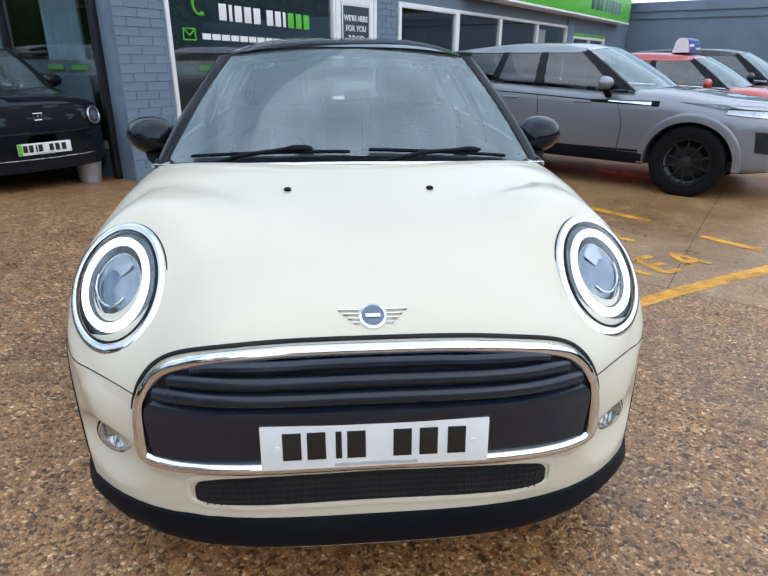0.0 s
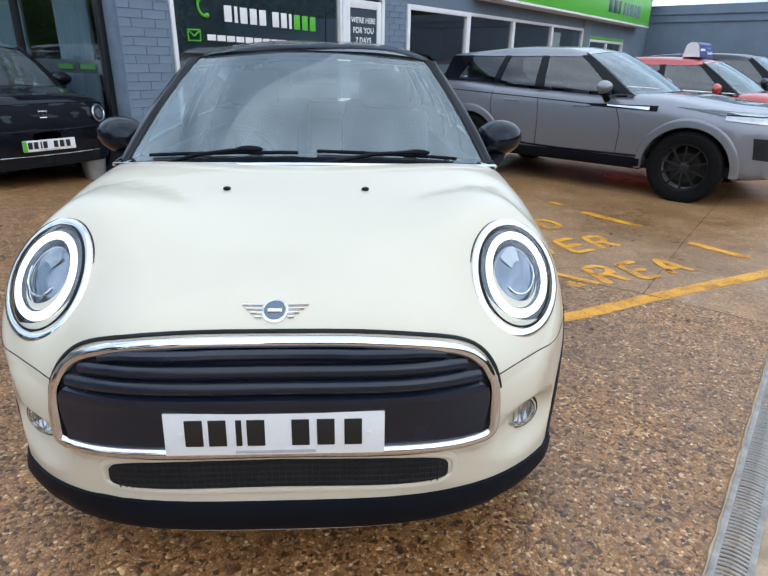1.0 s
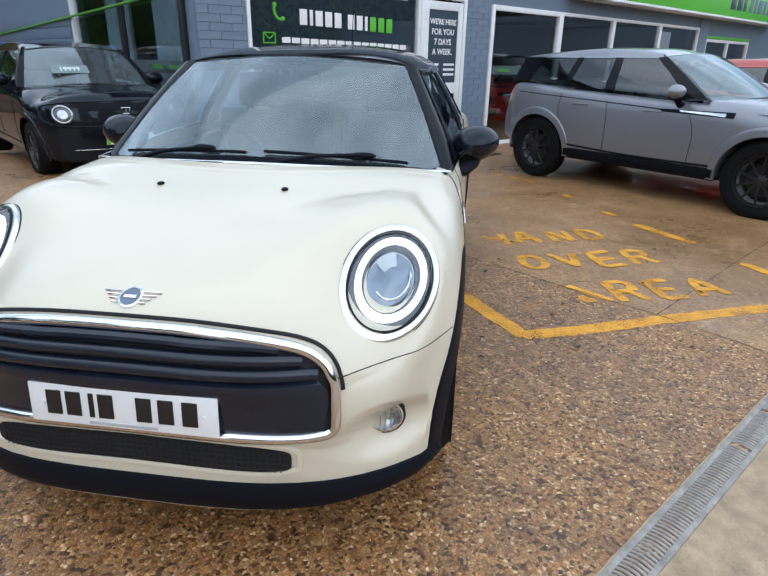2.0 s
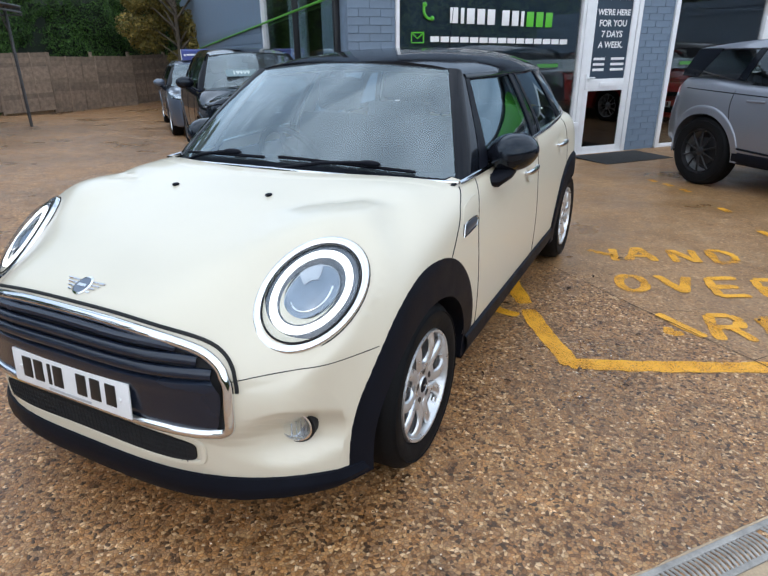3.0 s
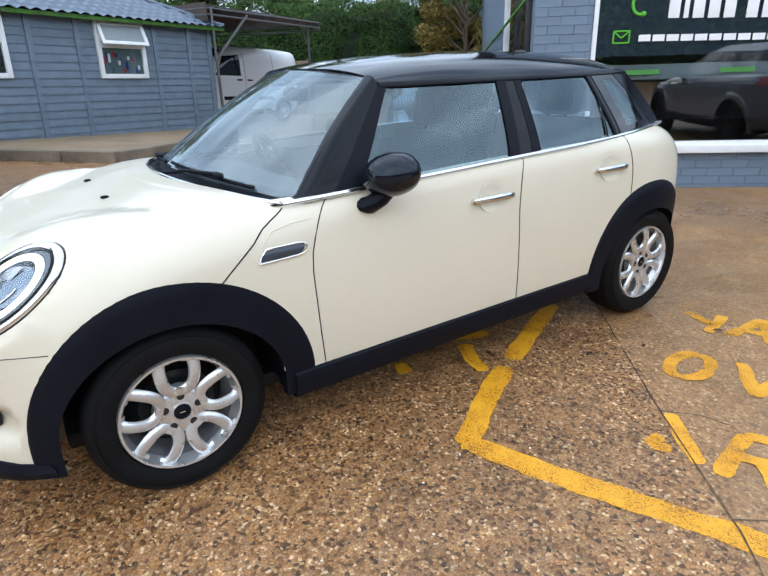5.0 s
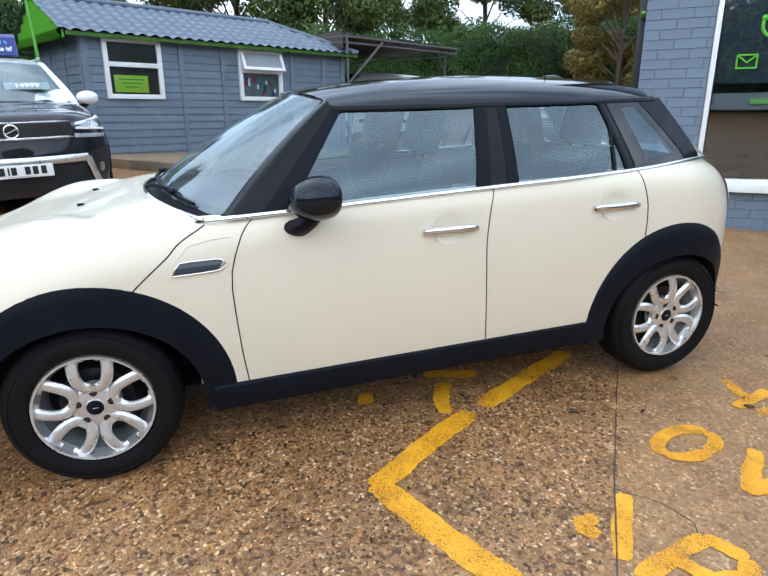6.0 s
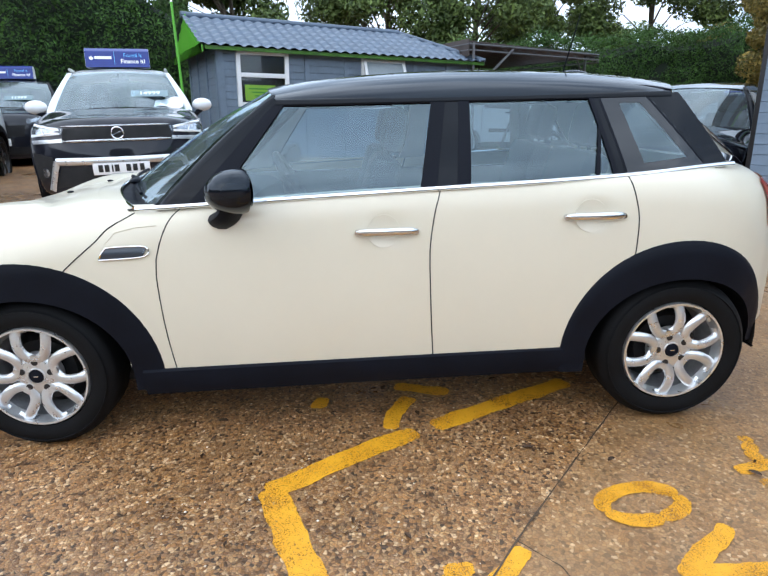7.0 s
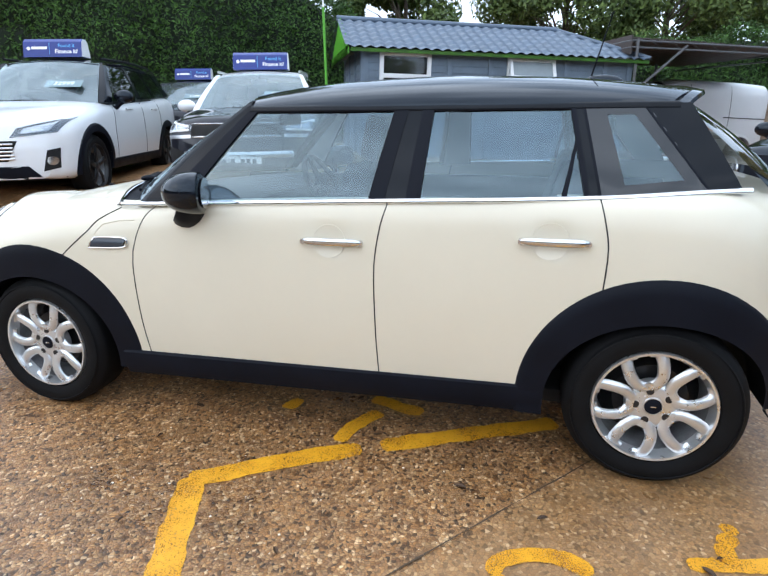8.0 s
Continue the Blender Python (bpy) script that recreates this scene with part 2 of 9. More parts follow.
# a darker, blotchier grey than the rim's silver
BARREL = surface("darker_barrel_alloy", (0.36, 0.36, 0.37), 0.45, 0.4, vary=0.25, scale=14)
BLACK_ALLOY = surface("black_alloy", (0.02, 0.02, 0.022), 0.35, 0.3, vary=0.15)
GLASS = pane("car_glass", (0.54, 0.66, 0.74), (0.74, 0.92, 1.0), ior=2.0)
SCREEN = pane("windscreen_glass", (0.78, 0.87, 0.91), (0.84, 0.96, 1.0), ior=2.1, haze=0.11)
CAR_GLASS = pane("toned_car_glass", (0.28, 0.33, 0.34), ior=1.9)
TINTED = pane("privacy_glass", (0.16, 0.18, 0.19), ior=1.6)
SHOP_GLASS = pane("shop_glass", (0.80, 0.83, 0.84), ior=1.9)
DOOR_GLASS = pane("dark_door_glass", (0.10, 0.11, 0.12), ior=1.7)
LENS = pane("lamp_lens", (0.93, 0.95, 0.96), ior=1.4)
DRL = glow("lit_light_ring", (1.0, 0.99, 0.97), 1.5)
LAMP_IN = surface("lamp_reflector", (0.5, 0.51, 0.53), 0.18, 0.9, vary=0.15, scale=30)
LAMP_DARK = surface("lamp_housing", (0.13, 0.14, 0.155), 0.22, 0.8, vary=0.3, scale=18)
SEAT = surface("dark_seat_cloth", (0.030, 0.032, 0.038), 0.85, vary=0.2, fine=300, bump=0.3)
CABIN = surface("cabin_plastic", (0.05, 0.054, 0.06), 0.7, vary=0.15)
HEADLINER = surface("headliner_cloth", (0.38, 0.37, 0.35), 0.9, vary=0.1)
QUARTER = surface("dark_quarter_glass", (0.010, 0.011, 0.014), 0.05, vary=0.1, bump=0.0, specular=0.6)
PILLAR = surface("black_pillar_film", (0.006, 0.0075, 0.011), 0.10, vary=0.15, fine=300, bump=0.0, specular=0.16)
PILLAR_DULL = surface("black_windscreen_pillar", (0.006, 0.0075, 0.011), 0.08, vary=0.15, fine=300, bump=0.0, specular=0.16)
SATIN_CHROME = surface("satin_chrome", (0.66, 0.66, 0.67), 0.13, 1.0, vary=0.04, bump=0.0)
SCUTTLE = surface("scuttle_insert", (0.035, 0.046, 0.062), 0.3, vary=0.1, bump=0.0)
PLATE_W = surface("plate_white", (0.80, 0.80, 0.80), 0.35, vary=0.04)
PLATE_INK = surface("plate_black", (0.012, 0.012, 0.012), 0.4, vary=0.1)
GROUND = ground_material()
YELLOW = marking_material()
GREEN_SIGN = surface("green_vinyl", (0.10, 0.48, 0.035), 0.4, vary=0.06)
GREEN_FADED = surface("faded_green_film", (0.06, 0.24, 0.05), 0.45, vary=0.1)
BLUE_SIGN = surface("blue_plastic", (0.011, 0.030, 0.21), 0.35, vary=0.08)
SKY_INK = surface("sky_blue_ink", (0.12, 0.45, 0.85), 0.5, vary=0.03)
WHITE_INK = surface("white_vinyl", (0.82, 0.82, 0.82), 0.5, vary=0.03)
PRICE_BACK = surface("price_card_pale", (0.20, 0.28, 0.30), 0.6, vary=0.05)
PRICE_INK = surface("price_ink", (0.75, 0.82, 0.8), 0.6, vary=0.03)

# ---------------------------------------------------------------- building tools


def spline(keys):
    """A smooth monotone curve through (at, value) pairs."""
    x = np.array([k[0] for k in keys], float)
    y = np.array([k[1] for k in keys], float)
    h, d = np.diff(x), np.diff(y) / np.diff(x)
    m = np.zeros(len(x))
    m[0], m[-1] = d[0], d[-1]
    for i in range(1, len(x) - 1):
        if d[i - 1] * d[i] > 0:
            w1, w2 = 2 * h[i] + h[i - 1], h[i] + 2 * h[i - 1]
            m[i] = (w1 + w2) / (w1 / d[i - 1] + w2 / d[i])

    def at(q):
        q = np.clip(np.asarray(q, float), x[0], x[-1])
        i = np.clip(np.searchsorted(x, q) - 1, 0, len(x) - 2)
        t = (q - x[i]) / h[i]
        return ((1 + 2 * t) * (1 - t) ** 2 * y[i] + t * (1 - t) ** 2 * h[i] * m[i] + t * t * (3 - 2 * t) * y[i + 1] + t * t * (t - 1) * h[i] * m[i + 1])

    return at


def obj(name, verts, faces, mats, parent=None, label="", smooth=True, normals=None, slots=None):
    """One mesh object from lists."""
    me = bpy.data.meshes.new(name)
    me.from_pydata([tuple(map(float, v)) for v in verts], [], [tuple(map(int, f)) for f in faces])
    for m in mats if isinstance(mats, (list, tuple)) else [mats]:
        me.materials.append(m)
    me.polygons.foreach_set("use_smooth", [smooth] * len(me.polygons))
    if slots is not None:
        me.polygons.foreach_set("material_index", [int(s) for s in slots])
    me.update()
    if normals is not None:
        me.normals_split_custom_set_from_vertices([tuple(map(float, n)) for n in normals])
    ob = new(name, me)
    ob.parent = parent
    if label:
        ob["label"] = label
    return ob


def part(name, bm, material, parent=None, label="", sharp=38):
    """A bmesh as one mesh object under a thing or a part."""
    me = bpy.data.meshes.new(name)
    bmesh.ops.recalc_face_normals(bm, faces=bm.faces)
    bm.to_mesh(me)
    bm.free()
    for m in material if isinstance(material, (list, tuple)) else [material]:
        me.materials.append(m)
    me.polygons.foreach_set("use_smooth", [True] * len(me.polygons))
    me.set_sharp_from_angle(angle=radians(sharp))
    ob = new(name, me)
    ob.parent = parent
    if label:
        ob["label"] = label
    return ob


def thing(name, m, label, category, group="", kind=""):
    """An empty at a thing's base, to carry its parts."""
    e = new(name)
    e.empty_display_size = 0.2
    e.matrix_world = m
    return tagged(e, label, category, group, kind)


def add_box(bm, c, s, bevel=0.0, m=None, seg=2):
    got = bmesh.ops.create_cube(bm, size=1.0)
    vs = got["verts"]
    bmesh.ops.scale(bm, vec=s, verts=vs)
    if bevel:
        es = {e for v in vs for e in v.link_edges}
        vs = bmesh.ops.bevel(bm, geom=list(es), offset=min(bevel, min(s) * 0.45), segments=seg, affect="EDGES", profile=0.6)["verts"]
        vs = list({v for v in vs} | {v for v in got["verts"] if v.is_valid})
    bmesh.ops.translate(bm, vec=c, verts=vs)
    if m is not None:
        bmesh.ops.transform(bm, matrix=m, verts=vs)
    return vs


def add_rod(bm, a, b, r0, r1=None, seg=12, caps=True):
    a, b = Vector(a), Vector(b)
    d = b - a
    m = Matrix.Translation((a + b) / 2) @ d.to_track_quat("Z", "Y").to_matrix().to_4x4()
    return bmesh.ops.create_cone(bm, cap_ends=caps, segments=seg, radius1=r0, radius2=r0 if r1 is None else r1, depth=d.length, matrix=m)["verts"]


def add_ball(bm, c, r, m=None, u=20, v=14):
    t = Matrix.Translation(c) @ Matrix.Diagonal((*(r if hasattr(r, "__len__") else (r, r, r)), 1))
    return bmesh.ops.create_uvsphere(bm, u_segments=u, v_segments=v, radius=1.0, matrix=(m @ t) if m else t)["verts"]


def add_tube(bm, pts, r, seg=8, closed=False, flat=None):
    """A tube along points; flat: (normals, width, height) makes it a ribbon lying on a surface."""
    pts = [Vector(p) for p in pts]
    n = len(pts)
    rings = []
    for i, p in enumerate(pts):
        q0, q1 = (pts[(i - 1) % n], pts[(i + 1) % n]) if closed else (pts[max(i - 1, 0)], pts[min(i + 1, n - 1)])
        d = (q1 - q0).normalized()
        up = Vector(flat[0][i]) if flat else (Vector((0, 0, 1)) if abs(d.z) < 0.9 else Vector((1, 0, 0)))
        s = d.cross(up).normalized()
        up = s.cross(d).normalized()
        w, h = (flat[1], flat[2]) if flat else (r, r)
        rings.append([bm.verts.new(p + s * (w * math.cos(a)) + up * (h * math.sin(a))) for a in [math.tau * k / seg for k in range(seg)]])
    for i in range(n if closed else n - 1):
        a, b = rings[i], rings[(i + 1) % n]
        for k in range(seg):
            bm.faces.new((a[k], a[(k + 1) % seg], b[(k + 1) % seg], b[k]))
    if not closed:
        bm.faces.new(rings[0][::-1])
        bm.faces.new(rings[-1])


def add_lathe(bm, profile, seg=48, m=None, closed=False):
    """Turn (radius, axial) pairs round the local x axis."""
    rings = []
    for k in range(seg):
        a = math.tau * k / seg
        ring = [Vector((x, r * math.cos(a), r * math.sin(a))) for r, x in profile]
        rings.append([bm.verts.new(m @ p if m else p) for p in ring])
    cnt = len(profile)
    for k in range(seg):
        a, b = rings[k], rings[(k + 1) % seg]
        for j in range(cnt if closed else cnt - 1):
            bm.faces.new((a[j], a[(j + 1) % cnt], b[(j + 1) % cnt], b[j]))


def add_prism(bm, poly, d, m=None, bevel=0.0):
    """A flat outline (list of (a, b)) in the local xy plane, raised by d along z."""
    lo = [bm.verts.new((m @ Vector((a, b, 0))) if m else (a, b, 0)) for a, b in poly]
    hi = [bm.verts.new((m @ Vector((a, b, d))) if m else (a, b, d)) for a, b in poly]
    f0, f1 = bm.faces.new(lo[::-1]), bm.faces.new(hi)
    for i in range(len(poly)):
        j = (i + 1) % len(poly)
        bm.faces.new((lo[i], lo[j], hi[j], hi[i]))
    if bevel:
        bmesh.ops.bevel(bm, geom=list(f1.edges), offset=bevel, segments=2, affect="EDGES")
    return f0


def grid_faces(nu, nv, wrap=False, flip=False):
    f = []
    for i in range(nu - 1):
        for j in range(nv if wrap else nv - 1):
            a, b = i * nv + j, i * nv + (j + 1) % nv
            q = (a, b, b + nv, a + nv)
            f.append(q[::-1] if flip else q)
    return f


def add_grid(bm, P, flip=False):
    """P: rows of points."""
    vs = [[bm.verts.new(tuple(map(float, p))) for p in row] for row in P]
    for i in range(len(vs) - 1):
        for j in range(len(vs[0]) - 1):
            q = (vs[i][j], vs[i][j + 1], vs[i + 1][j + 1], vs[i + 1][j])
            bm.faces.new(q[::-1] if flip else q)
    return vs


def add_sheet(bm, P, Q):
    """A closed slab between two equal grids of points."""
    a, b = add_grid(bm, P), add_grid(bm, Q, True)
    nu, nv = len(a), len(a[0])
    rim = [(0, j) for j in range(nv)] + [(i, nv - 1) for i in range(1, nu)] + [(nu - 1, j) for j in range(nv - 2, -1, -1)] + [(i, 0) for i in range(nu - 2, 0, -1)]
    for (i, j), (k, l) in zip(rim, rim[1:] + rim[:1]):
        bm.faces.new((a[k][l], a[i][j], b[i][j], b[k][l]))


def text_mesh(body, size, material, m, parent=None, depth=0.002, name="lettering", bold=0.0):
    """Words in the built-in font, turned into a mesh."""
    cu = bpy.data.curves.new(name, "FONT")
    cu.body, cu.size, cu.extrude, cu.align_x, cu.align_y, cu.resolution_u, cu.offset = body, size, depth, "CENTER", "CENTER", 3, bold
    tmp = new(name, cu)
    me = bpy.data.meshes.new_from_object(tmp)
    bpy.data.objects.remove(tmp)
    bpy.data.curves.remove(cu)
    me.materials.clear()
    me.materials.append(material)
    ob = new(name, me)
    ob.parent = parent
    ob.matrix_local = m
    return ob


def smooth01(t):
    t = np.clip(t, 0, 1)
    return t * t * (3 - 2 * t)


def lie(x, y):
    """Height of the yard: level under the cream car, rising to the shed side, falling a little to the shop front."""
    left = smooth01((-np.asarray(x, float) - 0.85) / 1.7)
    level = np.clip(0.38 - 0.06 * np.asarray(y, float), -0.34, 0.55)
    shop = -0.07 * smooth01((-(0.763 * np.asarray(x, float) - 0.647 * np.asarray(y, float)) - 2.0) / 3.4)
    return left * level + (1 - left) * shop

# ---------------------------------------------------------------- cars
from mathutils.bvhtree import BVHTree


def lamp_plane(c, tilt, yaw, turn):
    """Centre, outward normal and the two axes of an oval lamp let into a wing."""
    n = Vector((math.sin(yaw) * math.cos(tilt), -math.cos(yaw) * math.cos(tilt), math.sin(tilt)))
    u = Vector((0, 0, 1)).cross(n).normalized()
    v = n.cross(u)
    return Vector(c), n, u * math.cos(turn) + v * math.sin(turn), v * math.cos(turn) - u * math.sin(turn)


def swell(V, plane, a, b, crown, wheel):
    """Draw the shell round an oval lamp up to the lamp's own slightly domed face, on both sides, clear of the wheel opening."""
    c, n, u, v = plane
    for p in V:
        d = Vector((abs(p.x), p.y, p.z)) - c
        e, f, h = d.dot(u), d.dot(v), d.dot(n)
        q = math.hypot(e / a, f / b)
        if abs(h) > 0.16 or q > 3.0:
            continue
        w = 1.0
        if q > 1.12:
            out = smooth01((d.x + 0.02) / 0.12)
            w = math.exp(-((q - 1.12) / (0.80 - 0.45 * out)) ** 2) * float(smooth01((math.hypot(p.y - wheel[0], p.z - wheel[1]) - 0.49) / 0.12))
        k = n * ((-crown * (e * e + f * f) - h) * w)
        p.x, p.y, p.z = p.x + math.copysign(k.x, p.x), p.y + k.y, p.z + k.z


class Car:
    """A car in its own frame: nose at y = 0, tail at y = L, wheels on z = 0, centre line x = 0."""

    def __init__(self, s, root, paint, roof_paint, fine=1.0):
        self.s, self.root, self.paint, self.roof_paint, self.fine = s, root, paint, roof_paint, fine
        for k in ("top", "half", "bot", "n", "belt", "gb", "gr"):
            s[k + "_f"] = spline(s[k])
        self.shell()

    # ---- outer shell
    def point(self, yc, j, side=1):
        s = self.s
        L, zb, zt, w, n = s["L"], s["bot_f"](yc), s["top_f"](yc), s["half_f"](yc), s["n_f"](yc)
        zm = zb + s.get("mid", 0.48) * (zt - zb)
        if j < 0.12:
            x, z = (w - 0.09) * (j / 0.12), zb
        elif j < 0.42:
            t = (j - 0.12) / 0.30
            z = zb + (zm - zb) * t
            x = w - s.get("tuck", 0.05) * (1 - t) ** 2.2 - 0.04 * max(0, 1 - t * 6) ** 2
        else:
            th = (j - 0.42) / 0.58 * math.pi / 2
            c, q = max(0.0, math.cos(th)), math.sin(th)
            r = (c ** n + q ** n) ** (-1 / n)
            x, z = w * r * c, zm + (zt - zm) * r * q
            x -= s.get("tum", 0.05) * ((z - zm) / max(zt - zm, 1e-6)) ** 2 * min(1, x / 0.3) * s["cab_f"](yc)
        r = abs(x) / s["hw"]
        yf = max(0.0, 1 - yc / s["bowlen"])
        yr = max(0.0, 1 - (L - yc) / s["bowlen"])
        y = yc + s["bow_f"] * yf ** 2 * r ** s.get("bowp", 2.6) - s["bow_r"] * yr ** 2 * r ** 2.6
        return Vector((side * x, y, z))

    def shell(self):
        s = self.s
        s["cab_f"] = spline([(0, 0.0), (s["cowl"] - 0.3, 0.2), (s["cowl"] + 0.4, 1.0), (s["L"] - 0.6, 1.0), (s["L"], 0.3)])
        nt, ns = int(40 * self.fine), int(110 * self.fine)
        t = np.linspace(0, 1, ns)
        y0 = s.get("y0", 0.0)
        ys = y0 + (s["L"] - y0) * (t - 0.135 * np.sin(2 * np.pi * t))
        js = np.concatenate([np.linspace(0, 0.12, 9)[:-1], np.linspace(0.12, 0.42, nt // 3)[:-1], np.linspace(0.42, 1.0, nt)])
        V, rows = [], []
        for y in ys:
            half = [self.point(float(y), float(j)) for j in js]
            ring = half + [Vector((-p.x, p.y, p.z)) for p in half[-2:0:-1]]
            rows.append(len(V))
            V += ring
        m = len(js) * 2 - 2
        F = []
        for i in range(ns - 1):
            for k in range(m):
                a, b = rows[i] + k, rows[i] + (k + 1) % m
                F.append((a, b, b + m, a + m))
        for end, sgn in ((0, -1), (ns - 1, 1)):
            ring = V[rows[end]:rows[end] + m]
            c = sum(ring, Vector()) / m
            prev = list(range(rows[end], rows[end] + m))
            for q in s.get("cap_rings", (0.86, 0.68, 0.45, 0.2)):
                cur = []
                for p in ring:
                    d = p - c
                    cur.append(len(V))
                    xx = c.x + d.x * q
                    e0 = self.point(float(ys[end]), 0.0).y
                    pw = s.get("bowp", 2.6) if sgn < 0 else 2.6
                    rr = max(abs(p.x), 1e-6)
                    V.append(Vector((xx, e0 + (p.y - e0) * min(1.0, (abs(xx) / rr) ** pw) + sgn * s.get("crown", 0.015) * (1 - q * q), c.z + d.z * q)))
                for k in range(m):
                    f = (prev[k], prev[(k + 1) % m], cur[(k + 1) % m], cur[k])
                    F.append(f[::-1] if sgn < 0 else f[::1])
                prev = cur
            F.append(tuple(prev))
        for sx, sz, rx, rz, dep in s.get("scoops", ()):
            for v in V:
                if v.y < 0.6:
                    q = ((abs(v.x) - sx) / rx) ** 2 + ((v.z - sz) / rz) ** 2
                    if q < 1:
                        v.y += dep * (1 - q) ** 1.2
        for dy, dz, r, dep in s.get("dimples", ()):
            for v in V:
                q = ((v.y - dy) ** 2 + (v.z - dz) ** 2) / (r * r)
                if q < 1 and abs(v.x) > 0.6:
                    v.x -= math.copysign(dep * (1 - q) ** 0.8, v.x)
        for pod in s.get("pods", ()):
            swell(V, *pod)
        self.V, self.F = V, F
        self.tree = BVHTree.FromPolygons(V, F)
        N = [Vector() for _ in V]
        for f in F:
            a, b, c = V[f[0]], V[f[1]], V[f[2]]
            n = (b - a).cross(c - a)
            mid = sum((V[i] for i in f), Vector()) / len(f)
            if n.dot(mid - Vector((0, min(max(mid.y, 0.8), s["L"] - 0.8), 0.55))) < 0:
                n = -n
            for i in f:
                N[i] += n
        self.N = [n.normalized() if n.length > 0 else Vector((0, 0, 1)) for n in N]
        G = []
        for f in F:
            a, b, c = V[f[0]], V[f[1]], V[f[2]]
            n = (b - a).cross(c - a)
            G.append(f if n.dot(self.N[f[0]] + self.N[f[1]] + self.N[f[2]]) > 0 else tuple(f[::-1]))
        self.F = G

    def side(self, y, z, off=0.0, sgn=1):
        """The place on the flank at (y, z), lifted by off, and its normal."""
        hit = self.tree.ray_cast(Vector((sgn * 3, y, z)), Vector((-sgn, 0, 0)))
        if hit[0] is None:
            return Vector((sgn * self.s["hw"] * 0.97, y, z)), Vector((sgn, 0, 0))
        n = hit[1] if hit[1].x * sgn > 0 else -hit[1]
        return hit[0] + n * off, n

    def flank(self, y, z, toward, sgn=1):
        """As side(), but drawn in towards a wheel's centre until it lies on the body."""
        for _ in range(24):
            hit = self.tree.ray_cast(Vector((sgn * 3, y, z)), Vector((-sgn, 0, 0)))
            if hit[0] is not None and abs(hit[0].x) > self.s["hw"] - 0.16:
                return hit[0]
            y += 0.012 if toward > y else -0.012
        return self.side(y, z, 0.0, sgn)[0]

    def front(self, x, z, off=0.0, d=(0, 1, 0), o=None):
        d = Vector(d).normalized()
        hit = self.tree.ray_cast(Vector((x, 0, z)) - d * 2, d)
        if hit[0] is None:
            return Vector((x, 0.35, z)), -d
        n = hit[1] if hit[1].dot(d) < 0 else -hit[1]
        return hit[0] + n * off, n

    def panels(self):
        """The shell, split into body, bonnet and doors, less the wheel openings and the cabin's hole."""
        s, V = self.s, self.V
        groups = {"body": [], "bonnet": [], "bumper": [], "front_door": [], "rear_door": [], "front_door_far": [], "rear_door_far": []}
        for f in self.F:
            c = sum((V[i] for i in f), Vector()) / len(f)
            ax = abs(c.x)
            if ax > s["hw"] - 0.32 and any(math.hypot(c.y - wy, c.z - s["hub"]) < s["cut"] for wy in s["axles"]):
                continue
            if s.get("cowl_cut", s["cowl"]) + s.get("cowl_bow", 0.2) * (ax / 0.775) ** 2.2 < c.y < s["deck_end"] and ax < s["gb_f"](c.y) - 0.05 and c.z > s["belt_f"](c.y) - 0.06:
                continue
            if s.get("trim_belt") and s["cowl"] + 0.36 < c.y < s["deck_end"] and c.z > s["belt_f"](c.y) + 0.004 and ax < s["gb_f"](c.y) + 0.03:
                continue
            if s["axles"][0] - 0.36 < c.y < s["axles"][1] + 0.30 and c.z < s["sill"] - 0.03:
                continue
            key = "body"
            if c.y < s["cowl"] + 0.03 and c.z > s["bonnet_z"](ax, c.y):
                key = "bonnet"
            elif ax > s["hw"] - 0.14 and c.z > s["sill"]:
                d = s["doors"]
                k = [spline(e)(c.z) for e in d]
                if k[0] < c.y < k[1]:
                    key = "front_door" if c.x > 0 else "front_door_far"
                elif len(d) > 2 and k[1] <= c.y < k[2] and math.hypot(c.y - s["axles"][1], c.z - s["hub"]) > s["cut"] + 0.02:
                    key = "rear_door" if c.x > 0 else "rear_door_far"
            if key == "body" and c.y < s["axles"][0] - 0.1 and c.z < s["seam_z"]:
                key = "bumper"
            groups[key].append(f)
        made = {}
        for key, fs in groups.items():
            if not fs:
                continue
            use = sorted({i for f in fs for i in f})
            idx = {v: k for k, v in enumerate(use)}
            made[key] = obj(key.replace("_far", ""), [V[i] for i in use], [[idx[i] for i in f] for f in fs], self.paint, self.root, normals=[self.N[i] for i in use])
        self.made = made
        return made

    def line(self, pts, r=0.0035, name="panel_gap", mat=None, sgn=1, parent=None, lift=0.0, steps=14):
        """A thin dark seam laid on the flank through (y, z) points."""
        ys, zs, ts = [p[0] for p in pts], [p[1] for p in pts], np.linspace(0, 1, len(pts))
        fy, fz = spline(list(zip(ts, ys))), spline(list(zip(ts, zs)))
        bm = bmesh.new()
        add_tube(bm, [self.side(float(fy(t)), float(fz(t)), lift, sgn)[0] for t in np.linspace(0, 1, steps)], r, 6)
        return part(name, bm, mat or DARK, parent or self.root)

    def outline(self, pts, lift, d=(0, 1, 0), steps=10):
        """A closed outline in (x, z), laid on the nose."""
        out = []
        for (x0, z0), (x1, z1) in zip(pts, pts[1:] + pts[:1]):
            for k in range(steps):
                t = k / steps
                out.append(self.front(x0 + (x1 - x0) * t, z0 + (z1 - z0) * t, lift, d))
        return out

